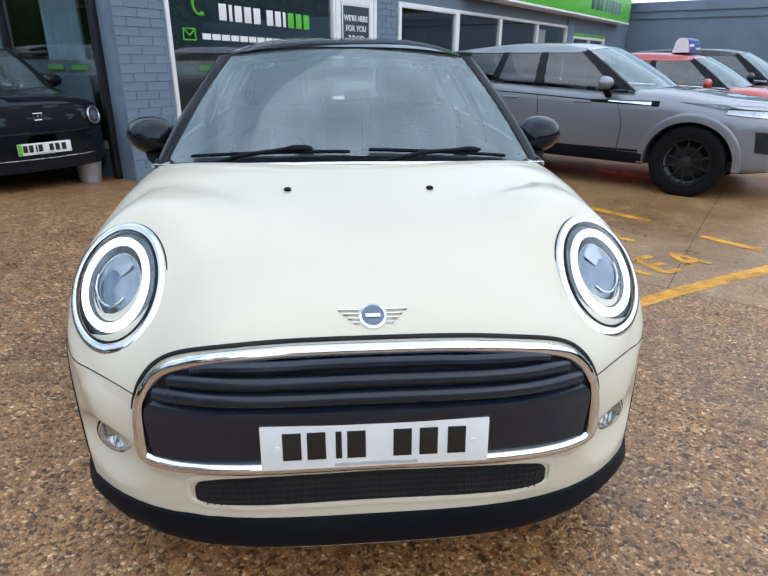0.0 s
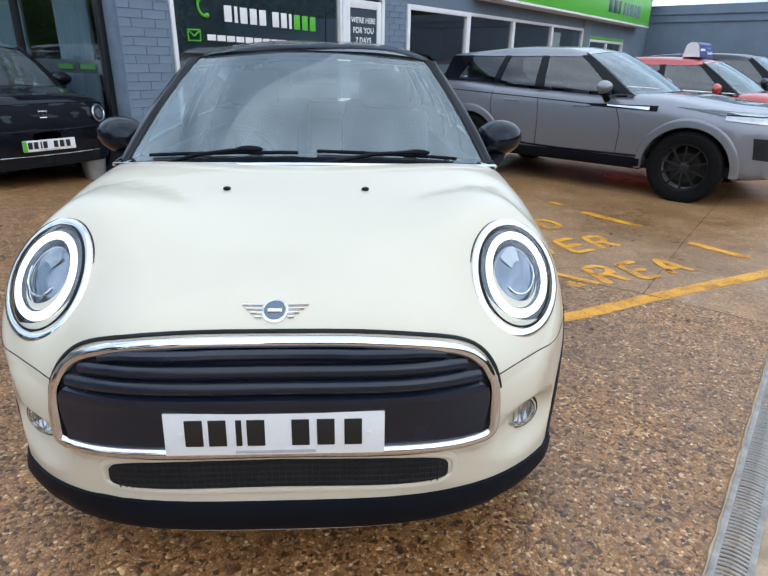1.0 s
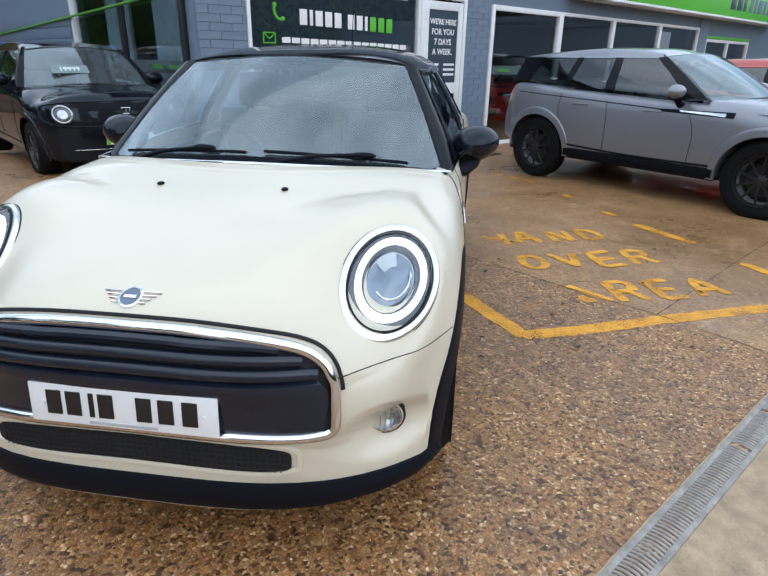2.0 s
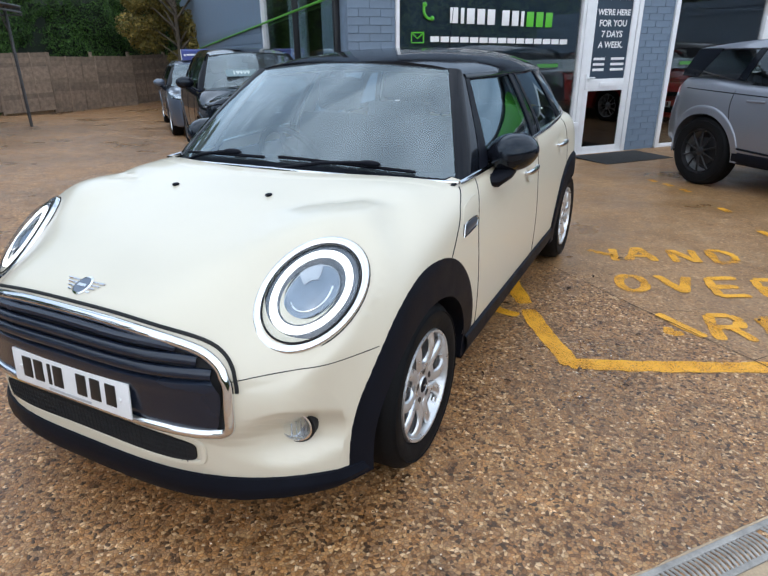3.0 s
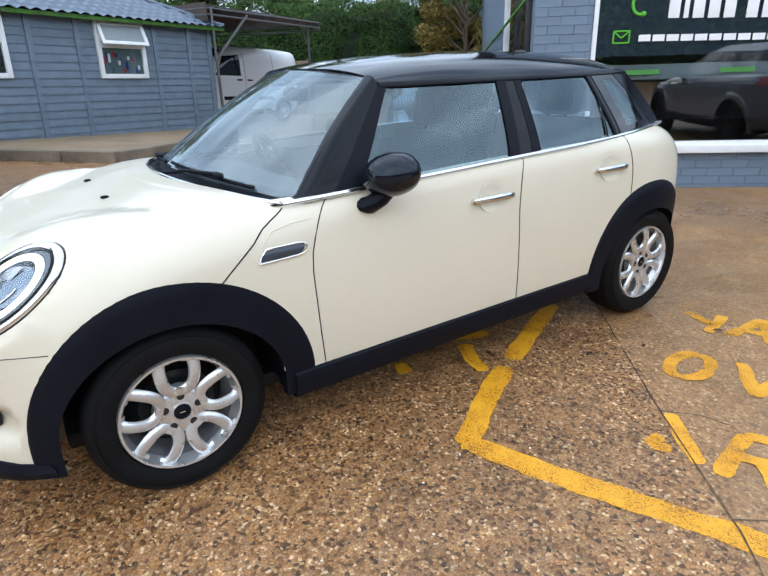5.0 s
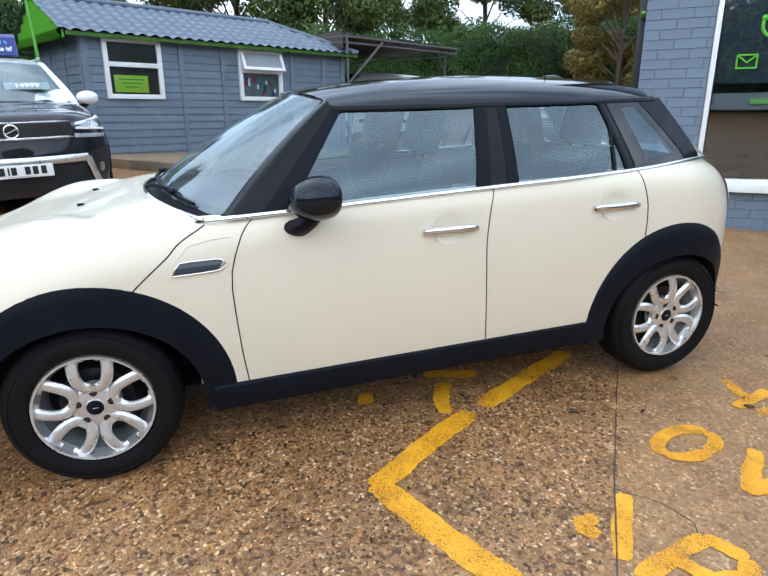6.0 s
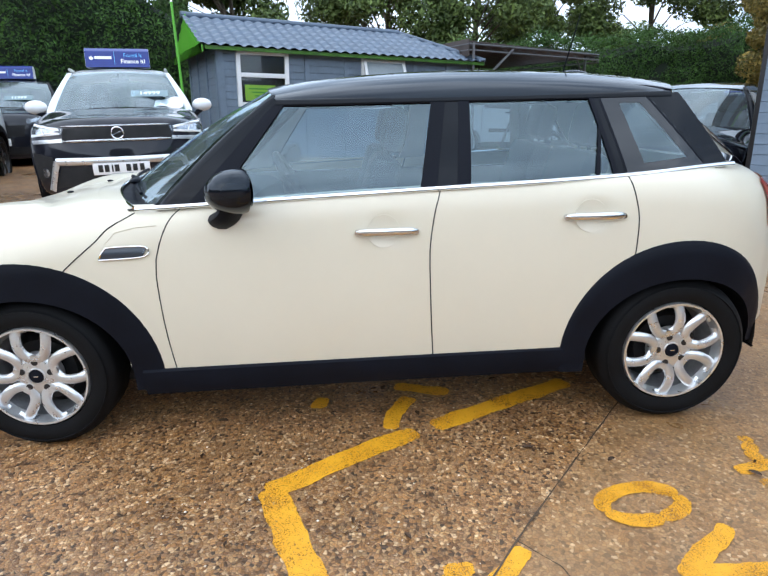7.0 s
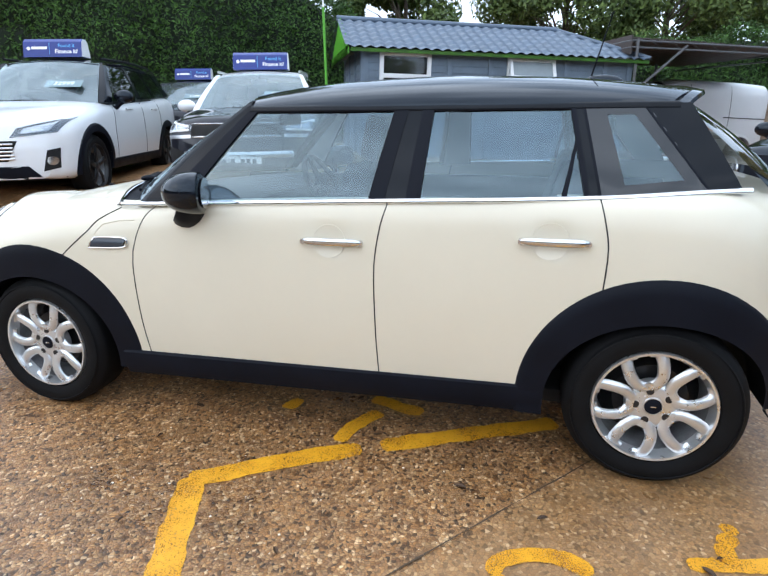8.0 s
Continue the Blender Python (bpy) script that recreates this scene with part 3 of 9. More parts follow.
    def patch(self, name, pts, lift, mat, d=(0, 1, 0), thick=0.012, rings=(1, 0.8, 0.55, 0.28), parent=None, label="", bulge=0.0, steps=6):
        """A filled shape on the nose: outline in (x, z), following the shell, lifted."""
        cx, cz = sum(p[0] for p in pts) / len(pts), sum(p[1] for p in pts) / len(pts)
        dense = []
        for (x0, z0), (x1, z1) in zip(pts, pts[1:] + pts[:1]):
            for k in range(steps):
                dense.append((x0 + (x1 - x0) * k / steps, z0 + (z1 - z0) * k / steps))
        bm = bmesh.new()
        prev = [bm.verts.new(self.front(x, z, lift - thick, d)[0]) for x, z in dense]
        for r in rings:
            cur = [bm.verts.new(self.front(cx + (x - cx) * r, cz + (z - cz) * r, lift + bulge * (1 - r * r), d)[0]) for x, z in dense]
            for k in range(len(dense)):
                bm.faces.new((prev[k], prev[(k + 1) % len(dense)], cur[(k + 1) % len(dense)], cur[k]))
            prev = cur
        bm.faces.new(prev)
        return part(name, bm, mat, parent or self.root, label)

    def band(self, name, pts, r, mat, lift=0.0, d=(0, 1, 0), parent=None, label="", wide=None, steps=8):
        """A rim round an outline on the nose."""
        got = self.outline(pts, lift, d, steps)
        bm = bmesh.new()
        add_tube(bm, [g[0] for g in got], r, 10, True, ([g[1] for g in got], wide or r, r))
        return part(name, bm, mat, parent or self.root, label)

    # ---- glasshouse
    def gx(self, y, z):
        s = self.s
        b, t = float(s["gb_f"](y)), float(s["gr_f"](y))
        k = min(1.15, max(0.0, (z - float(s["belt_f"](y))) / (s["wintop"] - float(s["belt_f"](y)))))
        return b - (b - t) * k ** 1.15

    def pillar(self, name, b0, b1, t0, t1, mat, sgn=1, inset=0.0, thick=0.014, z1=None, parent=None, label=""):
        """A strip of the side, from the belt (b0 to b1) up to the window tops (t0 to t1)."""
        s = self.s
        P, Q = [], []
        for v in np.linspace(0, 1, 9):
            r1, r2 = [], []
            for u in np.linspace(0, 1, 5):
                yb, yt = b0 + (b1 - b0) * u, t0 + (t1 - t0) * u
                y = yb + (yt - yb) * v
                zb = float(s["belt_f"](y)) - 0.004
                z = zb + ((z1 or s["wintop"]) - zb) * v
                x = self.gx(y, z) - inset
                r1.append((sgn * x, y, z))
                r2.append((sgn * (x - thick), y, z - 0.003))
            P.append(r1)
            Q.append(r2)
        bm = bmesh.new()
        if "window" in name and "seal" not in name:
            add_grid(bm, P)
        else:
            add_sheet(bm, P, Q)
        ob = part(name, bm, mat, parent or self.root, label)
        ob.visible_shadow = name != "side_window"
        return ob

    def screen(self, name, a, mat, thick=0.006, grow=0.0, parent=None, label="", nu=21, nv=13):
        """A curved windscreen or rear screen. a: half-widths, y, bow, z, drop, each at base and top."""
        (w0, w1), (y0, y1), (b0, b1), (z0, z1), (d0, d1), bulge = a
        P, Q = [], []
        for v in np.linspace(-grow, 1 + grow, nv):
            r1, r2 = [], []
            for u in np.linspace(-1 - grow, 1 + grow, nu):
                q = abs(u)
                x = u * (w0 + (w1 - w0) * v)
                y = y0 + (y1 - y0) * v + (b0 + (b1 - b0) * v) * q ** 2.2
                z = z0 + (z1 - z0) * v - (d0 + (d1 - d0) * v) * q ** 2 + bulge * math.sin(math.pi * min(1, max(0, v)))
                r1.append((x, y, z))
                r2.append((x, y, z - thick))
            P.append(r1)
            Q.append(r2)
        bm = bmesh.new()
        add_grid(bm, P)
        ob = part(name, bm, mat, parent or self.root, label)
        ob.visible_shadow = False
        return ob

    def front_pillar(self, name, p, mat, sgn=1, label="", frit=0.97, frit_top=0.97):
        """The windscreen pillar: from the screen's blackened edge round to the front edge of the door window."""
        s = self.s
        (w0, w1), (y0, y1), (q0, q1), (z0, z1), (d0, d1), bulge = s["ws"]
        b0, b1, t0, t1 = p
        P, Q = [], []
        for v in np.linspace(-0.01, 1.02, 13):
            lift = bulge * math.sin(math.pi * min(1, max(0, v)))
            row = []
            for u, up in ((frit + (frit_top - frit) * v, 0.0025), (0.98, 0.0025), (1.0, 0.005)):
                row.append(Vector((u * (w0 + (w1 - w0) * v), y0 + (y1 - y0) * v + (q0 + (q1 - q0) * v) * u ** 2.2 - up, z0 + (z1 - z0) * v - (d0 + (d1 - d0) * v) * u ** 2 + lift + up)))
            for u in (0.0, 0.35, 0.7, 1.0):
                yb, yt = b0 + (b1 - b0) * u, t0 + (t1 - t0) * u
                y = yb + (yt - yb) * v
                zb = float(s["belt_f"](y)) - 0.004
                z = zb + (s["wintop"] - zb) * v
                row.append(Vector((self.gx(y, z), y, z)))
            a, b = row[2], row[3]
            row.insert(3, (a + b) / 2 + Vector((0.55, -0.35, 0.5)) * 0.012)
            P.append([Vector((sgn * k.x, k.y, k.z)) for k in row])
            Q.append([Vector((sgn * (k.x - 0.012), k.y + 0.003, k.z - 0.004)) for k in row])
        bm = bmesh.new()
        add_sheet(bm, P, Q)
        return part(name, bm, mat, self.root, label, sharp=60)

    def roof(self, zc, name="roof", crown=0.045, label=""):
        """The roof skin, rolled down at the sides to the window tops."""
        s, f = self.s, spline(zc)
        y0, y1 = zc[0][0], zc[-1][0]
        us = [math.sin(k * math.pi / 2) for k in np.linspace(-1, 1, 33)]
        P, Q = [], []
        for y in np.linspace(y0, y1, 34):
            r1, r2 = [], []
            for u in us:
                q = abs(u)
                wt = self.gx(y, s["wintop"] - 0.004) + 0.006
                z0 = float(f(y))
                low = s["wintop"] - 0.006
                x = u * wt
                z = z0 - crown * q ** 2 - (z0 - crown - low) * smooth01((q - 0.80) / 0.20) ** 1.6
                if s.get("dome"):
                    z = low + (z0 - low) * max(0.0, 1 - q ** s["dome"]) ** 0.62
                yy = y + s.get("roof_bow", 0.07) * q ** 2.2 * (1 - (y - y0) / (y1 - y0)) ** 2 - s.get("roof_tail", 0.0) * q ** 2 * ((y - y0) / (y1 - y0)) ** 6
                r1.append((x, yy, z))
                r2.append((x * 0.975, yy, z - 0.02))
            P.append(r1)
            Q.append(r2)
        bm = bmesh.new()
        add_sheet(bm, P, Q)
        return part(name, bm, self.roof_paint, self.root, label)

    def side_quad(self, bm, quad, sgn, out=0.0, n=7):
        """A four-cornered piece of the cabin's side: corners (y, z) from the lower front, round to the upper front."""
        (a, b, c, d), P = quad, []
        for v in np.linspace(0, 1, n):
            row = []
            for u in np.linspace(0, 1, n):
                y = (a[0] * (1 - u) + b[0] * u) * (1 - v) + (d[0] * (1 - u) + c[0] * u) * v
                z = (a[1] * (1 - u) + b[1] * u) * (1 - v) + (d[1] * (1 - u) + c[1] * u) * v
                row.append((sgn * (self.gx(y, z) + out), y, z))
            P.append(row)
        add_grid(bm, P)

    # ---- running gear
    def arch(self, k, out, inn, sgn=1, a0=-8, a1=188, lift=0.012, mat=None, name="wheel_arch_trim", low=None, fore=None, aft=None, low_aft=None):
        """A plastic lip round a wheel opening; out, inn: (half-length, rise) of its outer and inner edge."""
        s = self.s
        cy, cz = s["axles"][k], s["hub"]
        P = []
        low = 0.2 if low is None else low
        la = low_aft or low
        steps = [(0.0, la), (0.0, (la + cz) / 2)] + [(a, None) for a in np.linspace(0, math.pi, 38)] + [(math.pi, (low + cz) / 2), (math.pi, low)]
        for a, fix in steps:
            row = []
            for t in (-0.03, 0.0, 0.12, 0.35, 0.6, 0.85, 1.0, 1.0):
                q = max(0.0, t)
                ry, rz = out[0] + (inn[0] - out[0]) * q, out[1] + (inn[1] - out[1]) * q
                if fore and math.cos(a) < 0:
                    ry = fore[0] + (fore[1] - fore[0]) * q
                if aft and math.cos(a) > 0:
                    ry = aft[0] + (aft[1] - aft[0]) * q
                y, z = cy + ry * math.cos(a), cz + rz * math.sin(a) if fix is None else fix
                p = self.flank(y, max(z, self.s["sill"] - 0.09, float(s["bot_f"](y)) + 0.07), cy, sgn)
                y = p.y
                x = abs(p.x) + lift * min(1, max(0, t) * 8) - (0.004 if t < 0 else 0)
                row.append((sgn * x, y, z))
            row[-1] = (sgn * (s["hw"] - (0.30 if fix is None else 0.06)), row[-2][1], row[-2][2])
            P.append(row)
        bm = bmesh.new()
        add_grid(bm, P)
        return part(name, bm, mat or TRIM, self.root, sharp=50)

    def liner(self, k, sgn=1):
        s = self.s
        cy, cz, r = s["axles"][k], s["hub"], s["cut"] + 0.03
        P = [[(sgn * x, cy + r * math.cos(a), cz + r * math.sin(a)) for x in (s["hw"] - 0.14, s["hw"] - 0.36)] for a in np.linspace(radians(-7), radians(187), 24)]
        bm = bmesh.new()
        add_grid(bm, P)
        bm.faces.new([bm.verts.new((sgn * (s["hw"] - 0.36), cy + r * math.cos(a), cz + r * math.sin(a))) for a in np.linspace(radians(-7), radians(187), 24)])
        return part("wheel_housing", bm, DARK, self.root)

    def wheel(self, k, sgn, rim, radius=0.31, width=0.2, rim_r=0.21, face=None):
        s = self.s
        x = sgn * (face if face else s["hw"] - 0.03)
        w = new("wheel")
        w.parent = self.root
        w.matrix_local = Matrix.Translation((x, s["axles"][k], radius)) @ (Matrix() if sgn > 0 else Matrix.Rotation(math.pi, 4, "Z"))
        bm = bmesh.new()
        R, r, h = radius, rim_r, width
        prof = [(r, -0.012), (r + 0.008, 0.004), (r + (R - r) * 0.35, 0.014), (r + (R - r) * 0.62, 0.012), (r + (R - r) * 0.66, 0.0105), (r + (R - r) * 0.68, 0.0145), (r + (R - r) * 0.71, 0.0135), (r + (R - r) * 0.72, 0.007), (R - 0.022, 0.0), (R - 0.006, -0.014), (R, -0.032), (R, -h + 0.03), (R - 0.02, -h), (r, -h + 0.01)]
        add_lathe(bm, prof, 56)
        part("tyre", bm, RUBBER, w, "black rubber tyre")
        # tread blocks across the shoulder
        bm = bmesh.new()
        for q in range(60):
            a = math.tau * q / 60
            m = Matrix.Rotation(a, 4, "X") @ Matrix.Translation((-0.022, 0, R - 0.012))
            add_box(bm, (0, 0, 0), (0.022, 0.024, 0.012), 0, m @ Matrix.Rotation(0.5, 4, "Y"))
        part("tread", bm, RUBBER, w)
        rim(w, r)
        for q in w.children_recursive:
            q.parent = w
        return w


def rim_barrel(w, r, mat, lip=True):
    bm = bmesh.new()
    prof = [(r + 0.003, -0.006), (r - 0.001, 0.008), (r - 0.009, 0.007), (r - 0.013, -0.012), (r - 0.024, -0.035)]
    add_lathe(bm, prof, 56)
    part("rim", bm, mat, w, "")
    bm = bmesh.new()
    add_lathe(bm, [(r - 0.024, -0.035), (r - 0.026, -0.06), (r - 0.03, -0.15)], 56)
    part("barrel", bm, BARREL, w)
    bm = bmesh.new()
    add_lathe(bm, [(0.001, -0.075), (r * 0.62, -0.075), (r * 0.62, -0.085), (r - 0.03, -0.15), (0.001, -0.15)], 40)
    part("brake_disc", bm, BLACK_ALLOY, w)


def rim_loops(w, r, turn=0.26):
    """A silver alloy wheel of five double spokes joined in loops."""
    rim_barrel(w, r, SILVER)
    bm = bmesh.new()
    k = r / 0.203
    half = [(0.197, 0.022), (0.195, 0.038), (0.189, 0.049), (0.178, 0.055), (0.162, 0.0565), (0.142, 0.0555), (0.120, 0.052), (0.101, 0.046), (0.086, 0.036), (0.076, 0.024), (0.070, 0.012), (0.068, 0.0)]
    path = [(r0, -w0) for r0, w0 in half] + [(r0, w0) for r0, w0 in half[-2::-1]]
    for i in range(5):
        base = math.tau * i / 5 + math.pi / 2 + turn
        ca, sa = math.cos(base), math.sin(base)
        pts = []
        for rad, lat in path:
            y, z = (rad * ca - lat * sa) * k, (rad * sa + lat * ca) * k
            pts.append(Vector((-0.020 + 0.012 * math.sin((rad - 0.066) / 0.13 * math.pi), y, z)))
        add_tube(bm, pts, 0.01, 10, False, ([Vector((1, 0, 0))] * len(pts), 0.0205 * k, 0.0125))
        add_tube(bm, [Vector((-0.022, 0.045 * k * ca, 0.045 * k * sa)), Vector((-0.018, 0.088 * k * ca, 0.088 * k * sa))], 0.01, 10, False, ([Vector((1, 0, 0))] * 2, 0.030 * k, 0.013))
    add_lathe(bm, [(0.001, -0.0105), (0.058 * k, -0.0105), (0.074 * k, -0.014), (0.086 * k, -0.022), (0.090 * k, -0.05)], 40)
    part("spokes", bm, SILVER, w, "silver double-spoke alloy")
    bm = bmesh.new()
    add_lathe(bm, [(0.001, -0.0055), (0.025, -0.006), (0.029, -0.0085), (0.0295, -0.012)], 24)
    part("centre_cap", bm, TRIM, w, "black wheel centre cap")
    bm = bmesh.new()
    add_box(bm, (-0.0045, 0, 0), (0.003, 0.018, 0.0045), 0.001)
    part("cap_mark", bm, CHROME, w)
    bm = bmesh.new()
    add_lathe(bm, [(0.029, -0.010), (0.030, -0.0055), (0.0325, -0.0055), (0.0345, -0.0108)], 28)
    part("cap_ring", bm, SILVER, w)
    for i in range(5):
        a = math.tau * i / 5 + math.pi / 2 + turn
        bm = bmesh.new()
        add_rod(bm, (-0.022, 0.057 * k * math.cos(a), 0.057 * k * math.sin(a)), (-0.0075, 0.057 * k * math.cos(a), 0.057 * k * math.sin(a)), 0.013, seg=14)
        part("wheel_bolt", bm, BLACK_ALLOY, w)


def rim_spokes(count, mat, wide=0.012):
    def build(w, r):
        rim_barrel(w, r, mat)
        bm = bmesh.new()
        for i in range(count):
            a = math.tau * i / count + math.pi / 2
            pts = [Vector((-0.025 + 0.012 * math.sin(t * math.pi), (0.03 + (r - 0.04) * t) * math.cos(a), (0.03 + (r - 0.04) * t) * math.sin(a))) for t in np.linspace(0, 1, 6)]
            add_tube(bm, pts, wide, 6, False, ([Vector((1, 0, 0))] * 6, wide, 0.012))
        add_lathe(bm, [(0.001, -0.006), (0.035, -0.008), (0.06, -0.02), (0.062, -0.05)], 24)
        part("spokes", bm, mat, w)

    return build


def number_plate(parent, m, green=False, width=0.52):
    """A British plate, its characters as plain bars."""
    p = new("number_plate")
    p.parent = parent
    p.matrix_local = m
    bm = bmesh.new()
    add_box(bm, (0, 0, 0), (width, 0.006, 0.111), 0.004)
    part("plate", bm, PLATE_W, p, "white plate")
    xs = [-0.19, -0.135, -0.085, -0.045, 0.06, 0.12, 0.185]
    for i, x in enumerate(xs):
        bm = bmesh.new()
        add_box(bm, (x, -0.004, 0.004), (0.014 if i == 2 else 0.042, 0.003, 0.068), 0.001)
        part("bar", bm, PLATE_INK, p)
    if green:
        bm = bmesh.new()
        add_box(bm, (-width / 2 + 0.02, -0.0045, 0), (0.038, 0.003, 0.107), 0.001)
        part("flash", bm, GREEN_SIGN, p, "green flash")
    else:
        for x in (-0.222, 0.222):
            bm = bmesh.new()
            add_rod(bm, (x, -0.002, 0), (x, -0.007, 0), 0.006, seg=12)
            part("screw_cap", bm, PLATE_W, p)
    bm = bmesh.new()
    add_box(bm, (0, -0.0038, -0.046), (0.19, 0.002, 0.008), 0.0005)
    part("maker_strip", bm, surface("plate_small_print", (0.45, 0.45, 0.46), 0.5), p)
    return p


def seats_and_dash(car, yw, seat_z=0.50, x=0.36, rear=True, lo=0.42):
    """The cabin seen through the glass: tub, dash, wheel, seats."""
    s, root = car.s, car.root
    L0, L1 = s["cowl"] + 0.05, s["deck_end"]
    bm = bmesh.new()
    f0, f1 = s["axles"][0] + 0.48, s["axles"][1] - 0.46
    add_box(bm, (0, (f0 + f1) / 2, lo), (s["hw"] * 2 - 0.3, f1 - f0, 0.03))
    add_box(bm, (0, (L0 + L1) / 2, lo), (0.9, L1 - L0, 0.028))
    for sg in (-1, 1):
        add_box(bm, (sg * (s["hw"] - 0.13), (f0 + f1) / 2, (lo + 0.93) / 2), (0.05, f1 - f0, 0.93 - lo), 0.015)
        add_box(bm, (sg * (s["hw"] - 0.15), (L0 + L1) / 2, 0.86), (0.05, L1 - L0, 0.16), 0.015)
    part("cabin_tub", bm, CABIN, root)
    zb = float(s["belt_f"](L0 + 0.35))
    bm = bmesh.new()
    P = []
    for y, z in ((L0 - 0.02, zb - 0.02), (L0 + 0.2, zb + 0.0), (L0 + 0.42, zb - 0.015), (L0 + 0.5, zb - 0.06), (L0 + 0.48, zb - 0.3)):
        P.append([(xx * (s["hw"] - 0.16), y + 0.05 * xx * xx, z - 0.03 * xx * xx) for xx in np.linspace(-1, 1, 11)])
    add_grid(bm, P)
    part("dashboard", bm, CABIN, root, "dark moulded dashboard")
    bm = bmesh.new()
    m = Matrix.Translation((-x, L0 + 0.64, zb - 0.06)) @ Matrix.Rotation(radians(-62), 4, "X")
    ring = [m @ Vector((0.185 * math.cos(a), 0.185 * math.sin(a), 0)) for a in [math.tau * k / 28 for k in range(28)]]
    add_tube(bm, ring, 0.016, 8, True)
    for a in (0, math.pi, -math.pi / 2):
        add_rod(bm, m @ Vector((0, 0, -0.01)), m @ Vector((0.18 * math.cos(a), 0.18 * math.sin(a), 0)), 0.02, 0.014, 8)
    add_ball(bm, m @ Vector((0, 0, -0.01)), (0.065, 0.05, 0.06))
    part("steering_wheel", bm, TRIM, root, "black steering wheel")
    rows = [(yw + 0.55, 2)] + ([(yw + 1.42, 3)] if rear else [])
    for y, cnt in rows:
        for sx in ((-x, x) if cnt == 2 else (-0.36, 0.36)):
            st = new("seat")
            st.parent = root
            st.matrix_local = Matrix.Translation((sx, y, 0))
            bm = bmesh.new()
            add_box(bm, (0, -0.18, seat_z - 0.02), (0.50, 0.5, 0.16), 0.06)
            part("cushion", bm, SEAT, st)
            bm = bmesh.new()
            m = Matrix.Translation((0, 0.12, seat_z + 0.30)) @ Matrix.Rotation(radians(-17), 4, "X")
            add_box(bm, (0, 0, 0), (0.48, 0.13, 0.62), 0.055, m)
            part("seat_back", bm, SEAT, st)
            bm = bmesh.new()
            m = Matrix.Translation((0, 0.245, seat_z + 0.70)) @ Matrix.Rotation(radians(-12), 4, "X")
            add_box(bm, (0, 0, 0), (0.27, 0.10, 0.19), 0.045, m)
            for px in (-0.06, 0.06):
                add_rod(bm, m @ Vector((px, 0, -0.16)), m @ Vector((px, 0, -0.05)), 0.007)
            part("headrest", bm, SEAT, st)
    bm = bmesh.new()
    m = Matrix.Translation((0, s["ws"][1][1] - 0.02, s["wintop"] - 0.05))
    add_box(bm, (0, 0, 0), (0.22, 0.03, 0.06), 0.014, m)
    add_rod(bm, m @ Vector((0, -0.02, 0.01)), m @ Vector((0, -0.03, 0.07)), 0.018)
    part("rear_view_mirror", bm, TRIM, root)


def door_mirror(car, y, z, sgn, size=(0.105, 0.085, 0.075), mat=None, reach=0.12, foot=None):
    mir = new("door_mirror")
    mir.parent = car.root
    x0 = car.gx(y, z - 0.02) if z > float(car.s["belt_f"](y)) else car.s["hw"]
    cx = x0 + reach
    mir.matrix_local = Matrix.Translation((sgn * cx, y, z))
    bm = bmesh.new()
    vs = add_ball(bm, (0, 0, 0), (size[0], size[1], size[2]), u=28, v=18)
    for v in vs:
        if v.co.y > 0.018:
            v.co.y = 0.018 + (v.co.y - 0.018) * 0.12
    part("mirror_cap", bm, mat or BLACK_GLOSS, mir, "glossy mirror cap")
    bm = bmesh.new()
    add_lathe(bm, [(0.001, 0.0), (0.9, 0.0)], 28, Matrix.Translation((0, size[1] * 0.12 + 0.0175, 0)) @ Matrix.Diagonal((size[0] * 0.9, 1, size[2] * 0.86, 1)) @ Matrix.Rotation(math.pi / 2, 4, "Z"))
    part("mirror_glass", bm, CHROME, mir)
    bm = bmesh.new()
    fy, fz = foot or (y - 0.02, z - 0.13)
    fx = (car.side(fy, fz)[0].x if fz < float(car.s["belt_f"](fy)) else car.gx(fy, fz)) - cx
    pts = [Vector((sgn * (fx - 0.02), fy - y, fz - z)), Vector((sgn * (fx + 0.02), fy - y, fz - z)), Vector((sgn * fx * 0.45, (fy - y) * 0.5, (fz - z) * 0.62)), Vector((sgn * 0.0, 0, -size[2] * 0.6))]
    add_tube(bm, pts, 0.03, 10, False, ([Vector((0, 1, 0))] * 4, 0.03, 0.038))
    part("mirror_foot", bm, TRIM, mir, "black mirror foot")
    return mir


